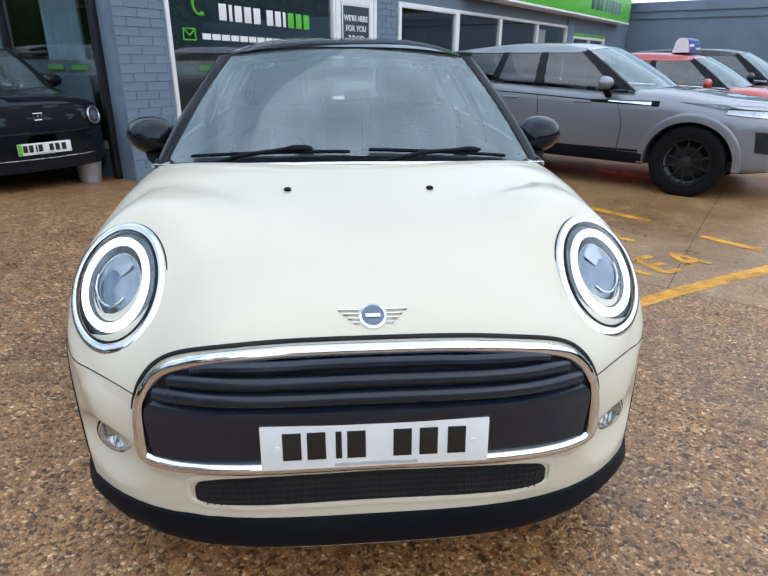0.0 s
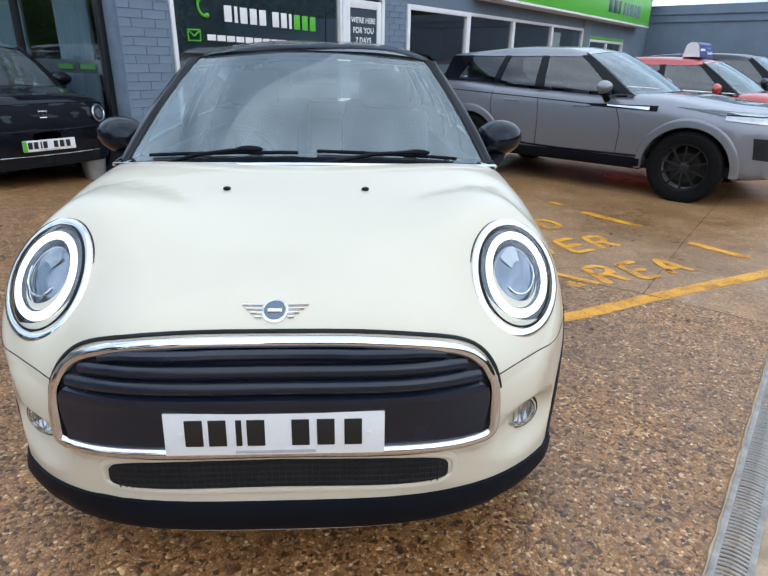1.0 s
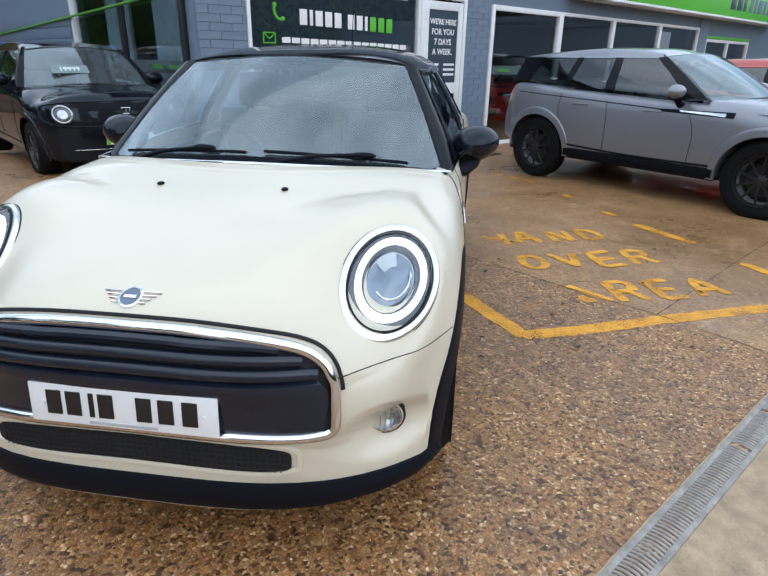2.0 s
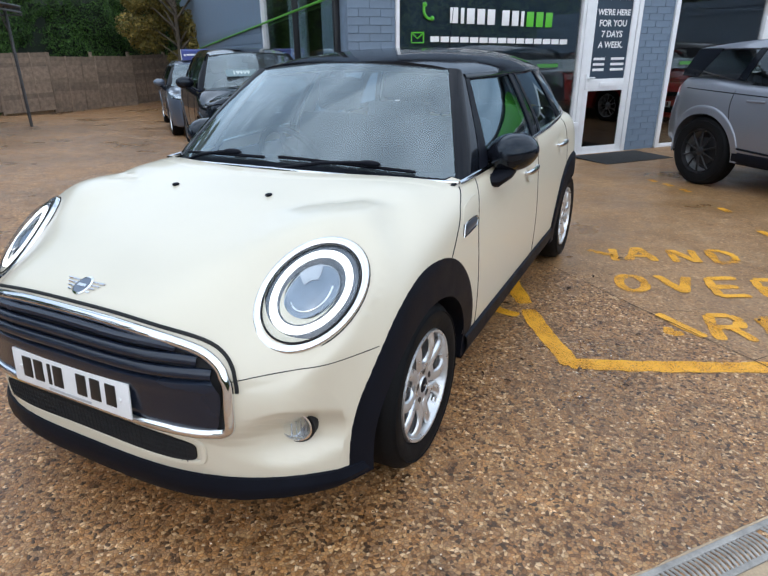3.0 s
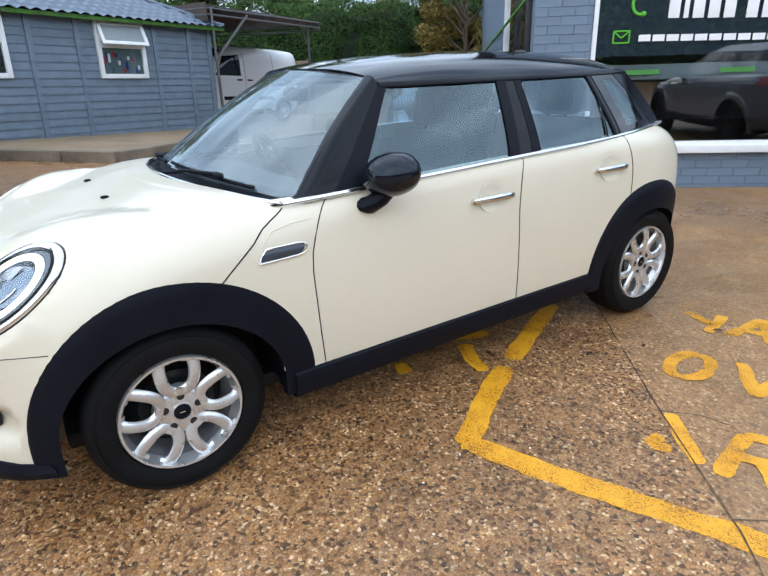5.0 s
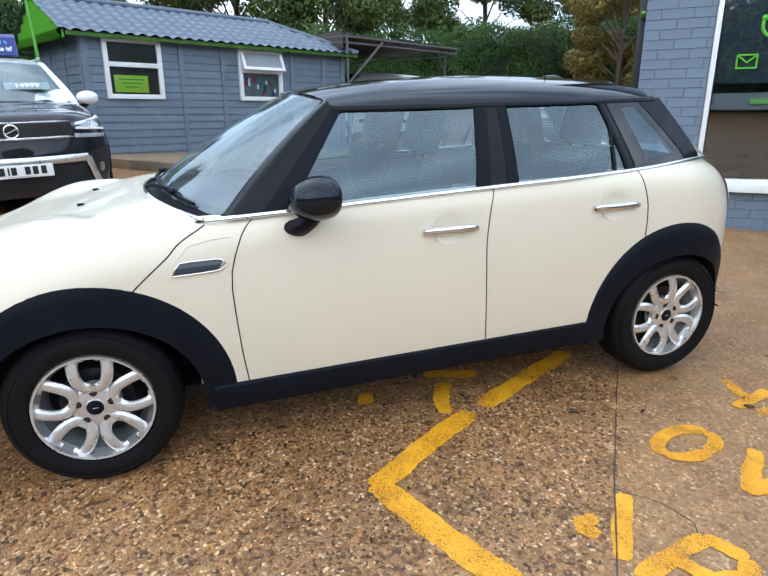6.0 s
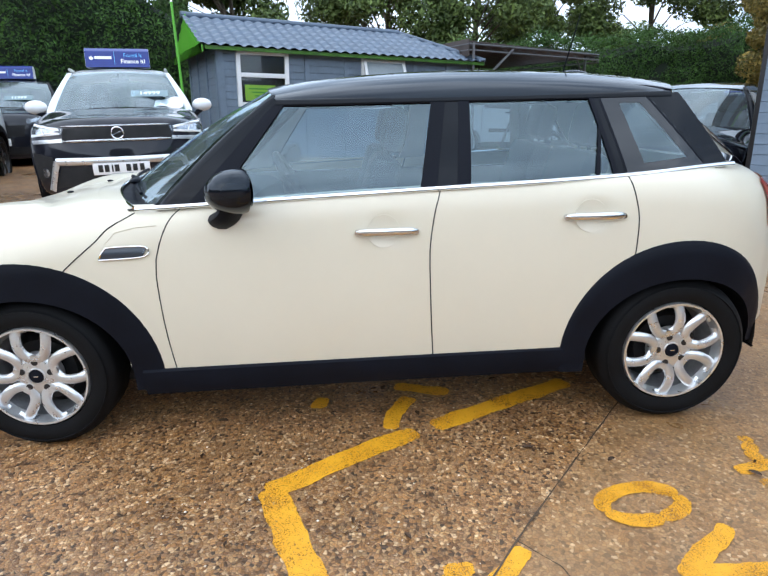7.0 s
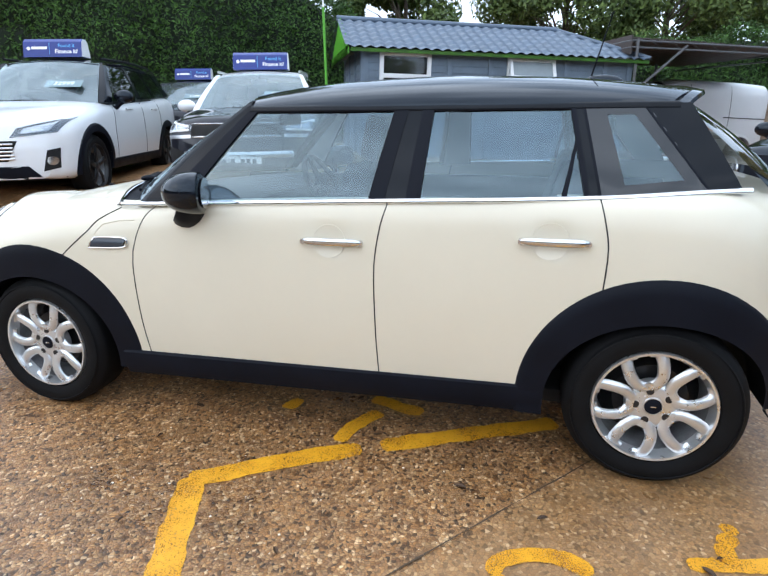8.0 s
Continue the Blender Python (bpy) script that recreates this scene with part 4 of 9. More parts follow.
def roof_sign(m):
    """The blue advertising wedge that stands on a car's roof."""
    t = thing("roof_sign", m @ Matrix.Scale(0.76, 4), "blue plastic finance sign standing on a car roof", "sign", "roof signs")
    bm = bmesh.new()
    poly = [(-0.18, 0), (0.18, 0), (0.13, 0.24), (0.06, 0.30), (-0.05, 0.30), (-0.12, 0.25)]
    add_prism(bm, poly, 0.98, Matrix.Translation((-0.49, 0, 0)) @ Matrix(((0, 0, 1, 0), (1, 0, 0, 0), (0, 1, 0, 0), (0, 0, 0, 1))))
    part("wedge", bm, BLUE_SIGN, t)
    for sx in (-0.492, 0.486):
        bm = bmesh.new()
        add_prism(bm, [(a * 0.97, 0.004 + b * 0.97) for a, b in poly], 0.006, Matrix.Translation((sx, 0, 0)) @ Matrix(((0, 0, 1, 0), (1, 0, 0, 0), (0, 1, 0, 0), (0, 0, 0, 1))))
        part("end_cap", bm, WHITE_INK, t, "white end cap")
    tilt = Matrix.Rotation(radians(90 - 13), 4, "X")
    face = lambda x, z: Matrix.Translation((x, -0.18 + 0.06 * z / 0.25 - 0.004, z)) @ tilt
    text_mesh("Found it", 0.085, SKY_INK, face(0.235, 0.185), t)
    text_mesh("Finance it?", 0.092, WHITE_INK, face(0.235, 0.09), t, bold=0.002)
    bm = bmesh.new()
    add_box(bm, (0, 0, 0), (0.006, 0.2, 0.003), 0, face(-0.05, 0.14))
    part("rule", bm, SKY_INK, t)
    bm = bmesh.new()
    add_rod(bm, face(-0.40, 0.14) @ Vector((0, 0, -0.001)), face(-0.40, 0.14) @ Vector((0, 0, 0.003)), 0.03, seg=20)
    part("emblem", bm, WHITE_INK, t)
    bm = bmesh.new()
    add_box(bm, (0, 0, 0), (0.26, 0.045, 0.003), 0, face(-0.22, 0.15))
    part("bar", bm, WHITE_INK, t)
    return t


def price_card(parent, text, m, size=0.10):
    """A price on the inside of a windscreen."""
    bm = bmesh.new()
    add_box(bm, (0, 0, 0), (size * 4.4, size * 1.5, 0.002), 0, m)
    part("price_card", bm, PRICE_BACK, parent, "pale price card")
    text_mesh(text, size, PRICE_INK, m @ Matrix.Translation((0, 0, 0.003)), parent, 0.0005, "price", 0.002)


def common_car(name, m, spec, paint, roof_paint, label, rim, fine=0.6, glass=None, side_glass=None, arch_mat=None, mirror_mat=None, rad=0.34):
    """Everything that all cars in the yard share."""
    root = thing(name, m, label, "car", "")
    c = Car(spec, root, paint, roof_paint, fine)
    s = spec
    c.panels()
    c.roof(s["roof"], crown=s.get("crown_roof", 0.045))
    c.screen("windscreen", s["ws"], glass or SCREEN, label="clear curved windscreen")
    c.screen("rear_screen", s["rs"], side_glass or CAR_GLASS)
    for sgn in (1, -1):
        P = s["pillars"]
        for i, (b0, b1, t0, t1) in enumerate(P):
            if i:
                c.pillar("pillar", b0, b1, t0, t1, s.get("pillar_mat", PILLAR), sgn)
            else:
                c.front_pillar("pillar", P[0], s.get("front_pillar_mat", s.get("pillar_mat", PILLAR)), sgn)
        for (a, b) in zip(P, P[1:]):
            c.pillar("side_window", a[1], b[0], a[3], b[2], side_glass or CAR_GLASS, sgn, 0.006, 0.005)
        for k in (0, 1):
            c.liner(k, sgn)
            c.arch(k, s["arch_out"], s["arch_in"], sgn, mat=arch_mat, low=s["sill"] - 0.1)
            c.wheel(k, sgn, rim, rad, 0.2, s["rim_r"])
        # sill
        y0, y1 = s["axles"][0] + s["arch_out"][0] - 0.06, s["axles"][1] - s["arch_out"][0] + 0.06
        bm = bmesh.new()
        P2 = []
        for y in np.linspace(y0, y1, 16):
            x = c.side(y, s["sill"] + 0.02, 0, sgn)[0].x
            P2.append([(x - sgn * 0.004, y, s["sill"] + 0.012), (x + sgn * 0.009, y, s["sill"]), (x + sgn * 0.007, y, s["sill"] - 0.07), (x - sgn * 0.03, y, s["sill"] - 0.115), (x - sgn * 0.2, y, s["sill"] - 0.12)])
        add_grid(bm, P2)
        part("sill_trim", bm, s.get("sill_mat", arch_mat or TRIM), root)
        for e in s["doors"]:
            c.line([(y, z) for z, y in e], sgn=sgn, r=0.004)
        door_mirror(c, *s["mirror"], sgn, s.get("mirror_size", (0.12, 0.075, 0.08)), mirror_mat or BLACK_GLOSS, s.get("reach", 0.13))
    bm = bmesh.new()
    add_box(bm, (0, s["L"] / 2, s["sill"] - 0.06), (s["hw"] * 2 - 0.25, s["L"] - 0.7, 0.1))
    part("underside", bm, DARK, root)
    seats_and_dash(c, s["cowl"] + 0.35, s.get("seat_z", 0.6))
    return c


def ring_pts(cx, cz, rx, rz, n=40, p=2.0, tilt=0.0):
    """A closed oval, squarer for larger p."""
    out = []
    for k in range(n):
        a = math.tau * k / n
        c, q = math.cos(a), math.sin(a)
        x, z = rx * abs(c) ** (2 / p) * (1 if c > 0 else -1), rz * abs(q) ** (2 / p) * (1 if q > 0 else -1)
        out.append((cx + x + z * tilt, cz + z))
    return out


LAMP_FACE = lamp_plane((0.645, 0.380, 0.789), radians(46.6), radians(30.5), -0.666)
MINI = dict(
    dimples=[(2.168, 0.846, 0.066, 0.014), (2.958, 0.880, 0.066, 0.014)],
    pods=[(LAMP_FACE, 0.140, 0.205, 0.26, (0.78, 0.305))],
    L=3.98, hw=0.85, cowl=1.02, cowl_cut=0.955, trim_belt=True, deck_end=3.58, hub=0.305, cut=0.40, axles=(0.78, 3.347), sill=0.325, mid=0.46, tuck=0.03, tum=0.042,
    bow_f=0.42, bow_r=0.30, bowlen=0.88, bowp=3.5, cowl_bow=0.22, cap_rings=(0.96, 0.91, 0.86, 0.81, 0.76, 0.71, 0.65, 0.58, 0.5, 0.4, 0.3, 0.2, 0.1), scoops=[(0.655, 0.405, 0.135, 0.088, 0.062)], crown=0.0, y0=0.036,
    top=[(0, 0.60), (0.036, 0.665), (0.05, 0.712), (0.075, 0.752), (0.125, 0.789), (0.25, 0.838), (0.45, 0.893), (0.77, 0.955), (1.02, 0.99), (1.3, 0.972), (1.7, 1.008), (2.4, 1.036), (3.1, 1.047), (3.3, 1.047), (3.54, 1.052), (3.75, 1.035), (3.9, 0.98), (3.98, 0.88)],
    half=[(0, 0.74), (0.036, 0.772), (0.06, 0.792), (0.15, 0.826), (0.35, 0.849), (0.6, 0.858), (0.8, 0.858), (1.3, 0.846), (2.3, 0.846), (3.0, 0.85), (3.35, 0.858), (3.7, 0.82), (3.9, 0.74), (3.98, 0.66)],
    bot=[(0, 0.21), (0.3, 0.20), (0.8, 0.21), (3.3, 0.22), (3.7, 0.25), (3.98, 0.34)],
    n=[(0, 3.0), (0.2, 3.35), (0.6, 4.5), (1.0, 5.5), (1.4, 12.0), (1.8, 14.0), (3.2, 14.0), (3.8, 5.0), (3.98, 4.0)],
    belt=[(1.1, 0.945), (1.69, 0.972), (2.4, 1.0), (3.1, 1.025), (3.54, 1.048), (3.7, 1.05)],
    gb=[(1.1, 0.745), (1.3, 0.775), (1.7, 0.795), (2.6, 0.797), (3.2, 0.765), (3.6, 0.675)],
    gr=[(1.6, 0.575), (2.2, 0.615), (2.6, 0.615), (3.2, 0.575), (3.5, 0.525)],
    wintop=1.325,
    bonnet_z=lambda ax, y: 0.60 + 0.04 * (ax / 0.85) ** 2 if y < 0.9 else 0.66 + (y - 0.9) * 0.8,
    seam_z=0.6,
    doors=[[(0.30, 1.335), (0.5, 1.315), (0.715, 1.306), (0.86, 1.344), (0.92, 1.378), (0.957, 1.422)], [(0.30, 2.357), (0.5, 2.347), (0.735, 2.342), (0.9, 2.362), (0.992, 2.388)], [(0.60, 3.12), (0.715, 3.139), (0.85, 3.146), (0.95, 3.13), (1.018, 3.112)]],
    ws=((0.762, 0.555), (1.050, 1.70), (0.265, 0.055), (1.0115, 1.392), (0.068, 0.050), 0.022),
    rs=((0.62, 0.47), (3.82, 3.46), (-0.16, -0.10), (1.06, 1.345), (0.02, 0.02), 0.02),
    roof=[(1.68, 1.388), (1.78, 1.406), (2.1, 1.437), (2.5, 1.450), (2.9, 1.440), (3.3, 1.408), (3.50, 1.380)], dome=3.2, roof_bow=0.09, roof_tail=0.16,
    pillars=[(1.35, 1.53, 1.755, 1.80), (2.325, 2.49, 2.388, 2.512), (3.075, 3.112, 3.012, 3.044), (3.455, 3.56, 3.242, 3.40)],
    rim_r=0.205)


def mini():
    root = thing("small_hatchback", Matrix.Translation((-0.008, 0, 0)), "cream five-door hatchback with glossy black roof, parked on wet concrete", "car")
    s = MINI
    c = Car(s, root, CREAM, BLACK_GLOSS, 1.5)
    c.panels()
    c.roof(s["roof"], crown=0.032, label="glossy black roof")
    c.screen("windscreen", s["ws"], SCREEN, label="clear curved windscreen")
    c.screen("rear_screen", s["rs"], TINTED)
    black = PILLAR
    for sgn in (1, -1):
        P = s["pillars"]
        c.front_pillar("pillar", P[0], PILLAR_DULL, sgn, "black windscreen pillar", frit_top=0.945)
        for (b0, b1, t0, t1) in P[1:]:
            c.pillar("pillar", b0, b1, t0, t1, black, sgn, label="black pillar")
        for i, (a, b) in enumerate(zip(P[:3], P[1:3])):
            c.pillar("side_window", a[1], b[0], a[3], b[2], GLASS, sgn, 0.006, 0.004)
            c.pillar("pillar_trim", a[0] + 0.02, a[1] + 0.008, a[2] + 0.02, a[3] + 0.008, HEADLINER, sgn, 0.03, 0.01)
        # upright bar that parts the rear door's fixed pane, then the dark quarter glass with its clear middle
        bm = bmesh.new()
        c.side_quad(bm, ((2.985, 1.02), (3.003, 1.02), (3.036, 1.225), (3.026, 1.225)), sgn, 0.001)
        part("window_bar", bm, TRIM, root, "black upright bar in the rear door window")
        outer = ((3.112, 1.022), (3.455, 1.044), (3.242, 1.338), (3.044, 1.334))
        inner = ((3.186, 1.064), (3.372, 1.080), (3.214, 1.288), (3.124, 1.288))
        bm = bmesh.new()
        for k in range(4):
            m = (k + 1) % 4
            c.side_quad(bm, (outer[k], outer[m], inner[m], inner[k]), sgn)
        bmesh.ops.remove_doubles(bm, verts=bm.verts, dist=0.0005)
        quarter = part("quarter_panel", bm, QUARTER, root, "glossy dark quarter glass")
        bm = bmesh.new()
        c.side_quad(bm, inner, sgn, -0.001)
        part("quarter_window", bm, GLASS, quarter, "clear middle of the quarter glass").visible_shadow = False
        c.pillar("pillar_trim", 3.42, P[3][1], 3.20, P[3][3], HEADLINER, sgn, 0.035, 0.01)
        # rubber frames inside the door windows
        for (a, b) in zip(P[:3], P[1:3]):
            for e0, e1, f0, f1 in ((a[1] - 0.004, a[1] + 0.014, a[3] - 0.004, a[3] + 0.012), (b[0] - 0.014, b[0] + 0.004, b[2] - 0.012, b[2] + 0.004)):
                c.pillar("window_seal", e0, e1, f0, f1, TRIM, sgn, -0.002, 0.012)
        for quad in (((1.440, 0.963), (1.534, 0.970), (1.803, 1.325), (1.772, 1.325)), ((2.322, 1.0), (2.374, 1.002), (2.430, 1.325), (2.385, 1.325)), ((2.452, 1.006), (2.493, 1.008), (2.515, 1.325), (2.482, 1.325))):
            bm = bmesh.new()
            c.side_quad(bm, quad, sgn, 0.0025)
            part("door_frame", bm, TRIM, root, "matt black door frame beside the glass")
        bm = bmesh.new()
        pts = [Vector((sgn * (c.gx(y, s["wintop"]) + 0.004), y, s["wintop"] - 0.006)) for y in np.linspace(1.77, 3.36, 30)]
        add_tube(bm, pts, 0.01, 8, False, ([Vector((sgn, 0, 0.6))] * 30, 0.015, 0.006))
        part("window_top_trim", bm, black, root)
        c.pillar("window_seal", P[3][0] - 0.005, P[3][0] + 0.004, P[3][2] - 0.005, P[3][2] + 0.004, TRIM, sgn, -0.001, 0.008)
        c.pillar("window_seal", P[2][1] - 0.004, P[2][1] + 0.005, P[2][3] - 0.004, P[2][3] + 0.005, TRIM, sgn, -0.001, 0.008)
        # chrome belt strip
        pts, nr = [], []
        for y in np.linspace(1.24, 3.585, 42):
            z = float(s["belt_f"](y)) - 0.002
            pts.append(Vector((sgn * (c.gx(y, z) + 0.006), y, z)))
            nr.append(Vector((sgn, 0, 0.3)))
        bm = bmesh.new()
        add_tube(bm, pts, 0.008, 8, False, (nr, 0.0095, 0.006))
        part("belt_strip", bm, CHROME, root, "chrome strip under the side windows")
        c.arch(0, (0.507, 0.467), (0.385, 0.325), sgn, lift=0.0035, low=0.205, fore=(0.452, 0.372), low_aft=0.232)
        c.arch(1, (0.476, 0.470), (0.375, 0.318), sgn, lift=0.012, low=0.236, aft=(0.452, 0.372), low_aft=0.29)
        for k in (0, 1):
            c.liner(k, sgn)
            c.wheel(k, sgn, rim_loops if k else lambda w, r: rim_loops(w, r, -0.04), 0.308, 0.195, 0.207, 0.836)
        # sill
        bm = bmesh.new()
        rows = []
        for y in np.linspace(1.20, 2.96, 20):
            x = abs(c.side(y, 0.34, 0, sgn)[0].x)
            top = 0.312 + 0.016 * (y - 1.25)
            rows.append([(sgn * (x - 0.006), y, top + 0.012), (sgn * (x + 0.010), y, top), (sgn * (x + 0.012), y, top - 0.05), (sgn * (x - 0.012), y, top - 0.105), (sgn * (x - 0.2), y, top - 0.115)])
        add_grid(bm, rows)
        part("sill_trim", bm, TRIM, root, "black plastic sill")
        for e in s["doors"]:
            c.line([(y, z) for z, y in e], sgn=sgn, r=0.0025)
        # bonnet shut line down the wing and along the bumper
        wing = [c.side(y, z, 0.0, sgn)[0] for y, z in ((0.972, 0.738), (1.0, 0.762), (1.03, 0.787), (1.065, 0.815), (1.10, 0.843))]
        foot, head = wing[-1], c.tree.ray_cast(Vector((sgn * 0.772, 1.236, 2)), Vector((0, 0, -1)))[0]
        wing += [c.tree.find_nearest(foot.lerp(head, t) + Vector((sgn * 0.03, 0, 0.03)) * math.sin(t * math.pi))[0] for t in np.linspace(0.1, 1, 10)]
        bm = bmesh.new()
        add_tube(bm, wing, 0.0027, 6)
        part("panel_gap", bm, DARK, root)
        # door handles in their round dishes
        for y0, y1, z in ((2.06, 2.30, 0.846), (2.855, 3.09, 0.880)):
            h = new("door_handle")
            h.parent = root
            ym = (y0 + y1) / 2 - 0.012
            rows = []
            for q in (0.0, 0.3, 0.55, 0.75, 0.9, 0.985, 1.0):
                ring = []
                for w in np.linspace(0, math.tau, 33):
                    y, zz = ym + 0.063 * q * math.cos(w), z + 0.063 * q * math.sin(w)
                    ends = [c.side(ym + e, zz, 0, sgn)[0] for e in (-0.11, 0.11)]
                    p = ends[0].lerp(ends[1], (y - ym + 0.11) / 0.22)
                    ring.append(p + Vector((sgn * (0.0016 - 0.009 * (1 - q ** 2.2) - (0.003 if q == 1.0 else 0)), 0, 0)))
                rows.append(ring)
            bm = bmesh.new()
            add_grid(bm, rows)
            bmesh.ops.remove_doubles(bm, verts=bm.verts, dist=0.0003)
            bmesh.ops.recalc_face_normals(bm, faces=bm.faces)
            part("handle_dish", bm, CREAM, h)
            bm = bmesh.new()
            flat = [c.side(y, z, 0.012, sgn)[0] for y in (y0, y1)]
            rows = []
            for t in np.linspace(0, 1, 19):
                mid = flat[0].lerp(flat[1], t) + Vector((sgn * 0.014 * math.sin(t * math.pi) ** 0.5, 0, 0))
                k = max(0.02, (1 - abs(2 * t - 1) ** 5)) ** 0.5
                rows.append([mid + Vector((sgn * 0.010 * k * math.cos(w), 0, (0.0145 + 0.002 * t) * k * math.sin(w))) for w in np.linspace(0, math.tau, 17)])
            add_grid(bm, rows)
            bmesh.ops.remove_doubles(bm, verts=bm.verts, dist=0.0003)
            bmesh.ops.recalc_face_normals(bm, faces=bm.faces)
            for t in (0.04, 0.96):
                a = c.side(y0 + (y1 - y0) * t, z, -0.01, sgn)[0]
                add_rod(bm, a, a + Vector((sgn * 0.026, 0, 0)), 0.011, seg=10)
            part("handle_bar", bm, SATIN_CHROME, h, "chrome handle")
        # indicator scuttle on the wing
        sc = new("side_scuttle")
        sc.parent = root
        bm = bmesh.new()
        P2 = [[c.side(1.11 + (1.265 - 1.11) * u + 0.02 * v, 0.778 + 0.038 * v, 0.010 - 0.006 * abs(2 * v - 1), sgn)[0] for u in np.linspace(0, 1, 8)] for v in np.linspace(0, 1, 5)]
        Q2 = [[p - Vector((sgn * 0.012, 0, 0)) for p in r] for r in P2]
        add_sheet(bm, P2, Q2)
        part("scuttle_grille", bm, SCUTTLE, sc, "black ribbed insert")
        bm = bmesh.new()
        add_tube(bm, [c.side(y, z, 0.006, sgn)[0] for y, z in ((1.106, 0.774), (1.15, 0.7745), (1.20, 0.776), (1.25, 0.778), (1.27, 0.781), (1.284, 0.787), (1.291, 0.798), (1.289, 0.809), (1.280, 0.8165), (1.262, 0.820), (1.22, 0.8205), (1.17, 0.8195), (1.135, 0.817), (1.116, 0.795), (1.106, 0.774))], 0.0032, 8)
        part("scuttle_surround", bm, CHROME, sc, "chrome surround")
        bm = bmesh.new()
        add_tube(bm, [c.side(y, 0.80, 0.007, sgn)[0] for y in (1.268, 1.286)], 0.009, 8)
        part("side_repeater", bm, LENS, sc)
        bm = bmesh.new()
        add_tube(bm, [c.side(y, z, 0.0, sgn)[0] for y, z in ((1.13, 0.83), (1.17, 0.872), (1.25, 0.888), (1.32, 0.892))], 0.0026, 8)
        part("wing_crease", bm, CREAM, sc)
        mini_mirror(c, sgn)
    mini_nose(c)
    seats_and_dash(c, 1.45, 0.50)
    bm = bmesh.new()
    add_grid(bm, [[(u * c.gx(y, 1.32) * 0.93, y, 1.345 - 0.03 * u * u) for u in np.linspace(-1, 1, 9)] for y in np.linspace(1.75, 3.4, 8)])
    part("headliner", bm, HEADLINER, root, "pale headliner")
    # wipers, washer jets, cowl
    bm = bmesh.new()
    rows = []
    for u in np.linspace(-1, 1, 31):
        q = abs(u)
        x = u * 0.765
        yb = 1.005 + 0.235 * q ** 2.2
        ztop = 1.0 - 0.04 * q * q
        rows.append([(x, yb - 0.03, ztop - 0.016), (x, yb, ztop - 0.014), (x * 0.985, yb + 0.045, ztop - 0.022), (x * 0.99, yb + 0.10, ztop + 0.025 - 0.02 * q)])
    add_grid(bm, rows)
    part("scuttle_panel", bm, TRIM, root, "black plastic scuttle below the windscreen")
    rows = []
    for u in np.linspace(-0.955, 0.955, 65):
        x, row = u * 0.775, []
        for d in np.linspace(-0.11, -0.002, 6):
            y = 0.997 + 0.24 * abs(u) ** 2.2 + d
            h = c.tree.ray_cast(Vector((x, y, 2)), Vector((0, 0, -1)))[0]
            row.append(h + Vector((0, 0, 0.0012 if d > -0.10 else -0.003)))
        rows.append(row)
    bm = bmesh.new()
    add_grid(bm, rows)
    part("bonnet_rear_edge", bm, CREAM, root)
    bm = bmesh.new()
    pts = [Vector((u * 0.775, 0.997 + 0.24 * abs(u) ** 2.2, 0.995 - 0.042 * u * u)) for u in np.linspace(-0.992, 0.992, 41)]
    add_tube(bm, pts, 0.006, 8, False, ([Vector((0, -0.3, 1))] * 41, 0.007, 0.005))
    part("bonnet_chrome_edge", bm, CHROME, root, "chrome strip along the bonnet's rear edge")
    for x0, x1 in ((-0.02, -0.62), (0.60, 0.05)):
        wp = new("wiper")
        wp.parent = root
        (w0, w1), (y0, y1), (b0, b1), (z0, z1), (d0, d1), bl = s["ws"]
        f = lambda x, v: Vector((x, y0 + (y1 - y0) * v + b0 * abs(x / w0) ** 2.2, z0 + (z1 - z0) * v - d0 * (x / w0) ** 2 + 0.022 * math.sin(math.pi * v) + 0.016))
        bm = bmesh.new()
        add_tube(bm, [f(x0 + (x1 - x0) * t, 0.0 + 0.012 * t) for t in np.linspace(0, 1, 12)], 0.007, 6)
        part("wiper_blade", bm, TRIM, wp)
        bm = bmesh.new()
        xm = x0 + (x1 - x0) * 0.30
        xa = x0 + (x1 - x0) * 0.95
        add_tube(bm, [f(xm, 0.005) + Vector((0, 0, 0.014)), f(xm + (xa - xm) * 0.5, -0.03) + Vector((0, 0, 0.016)), f(xa, -0.07)], 0.008, 8)
        add_ball(bm, f(xm, 0.005) + Vector((0, 0, 0.012)), (0.05, 0.016, 0.013))
        part("wiper_arm", bm, TRIM, wp)
    for x in (-0.226, 0.226):
        hit = c.tree.ray_cast(Vector((x, 0.75, 2)), Vector((0, 0, -1)))[0]
        bm = bmesh.new()
        add_ball(bm, hit + Vector((0, 0, 0.004)), (0.012, 0.016, 0.006))
        part("washer_jet", bm, TRIM, root, "black washer jet")
    # roof aerial, rear lamp, spoiler
    bm = bmesh.new()
    P2 = []
    for y, z in ((3.40, 1.400), (3.47, 1.394), (3.535, 1.380), (3.540, 1.366), (3.44, 1.355)):
        P2.append([(u * 0.485, y - 0.135 * u * u, z - 0.032 * u * u - 0.026 * u ** 6) for u in np.linspace(-1, 1, 21)])
    add_grid(bm, P2)
    part("spoiler", bm, BLACK_GLOSS, root, "glossy black tailgate spoiler")
    bm = bmesh.new()
    add_ball(bm, (0, 3.15, 1.415), (0.035, 0.09, 0.035))
    part("shark_fin", bm, BLACK_GLOSS, root)
    bm = bmesh.new()
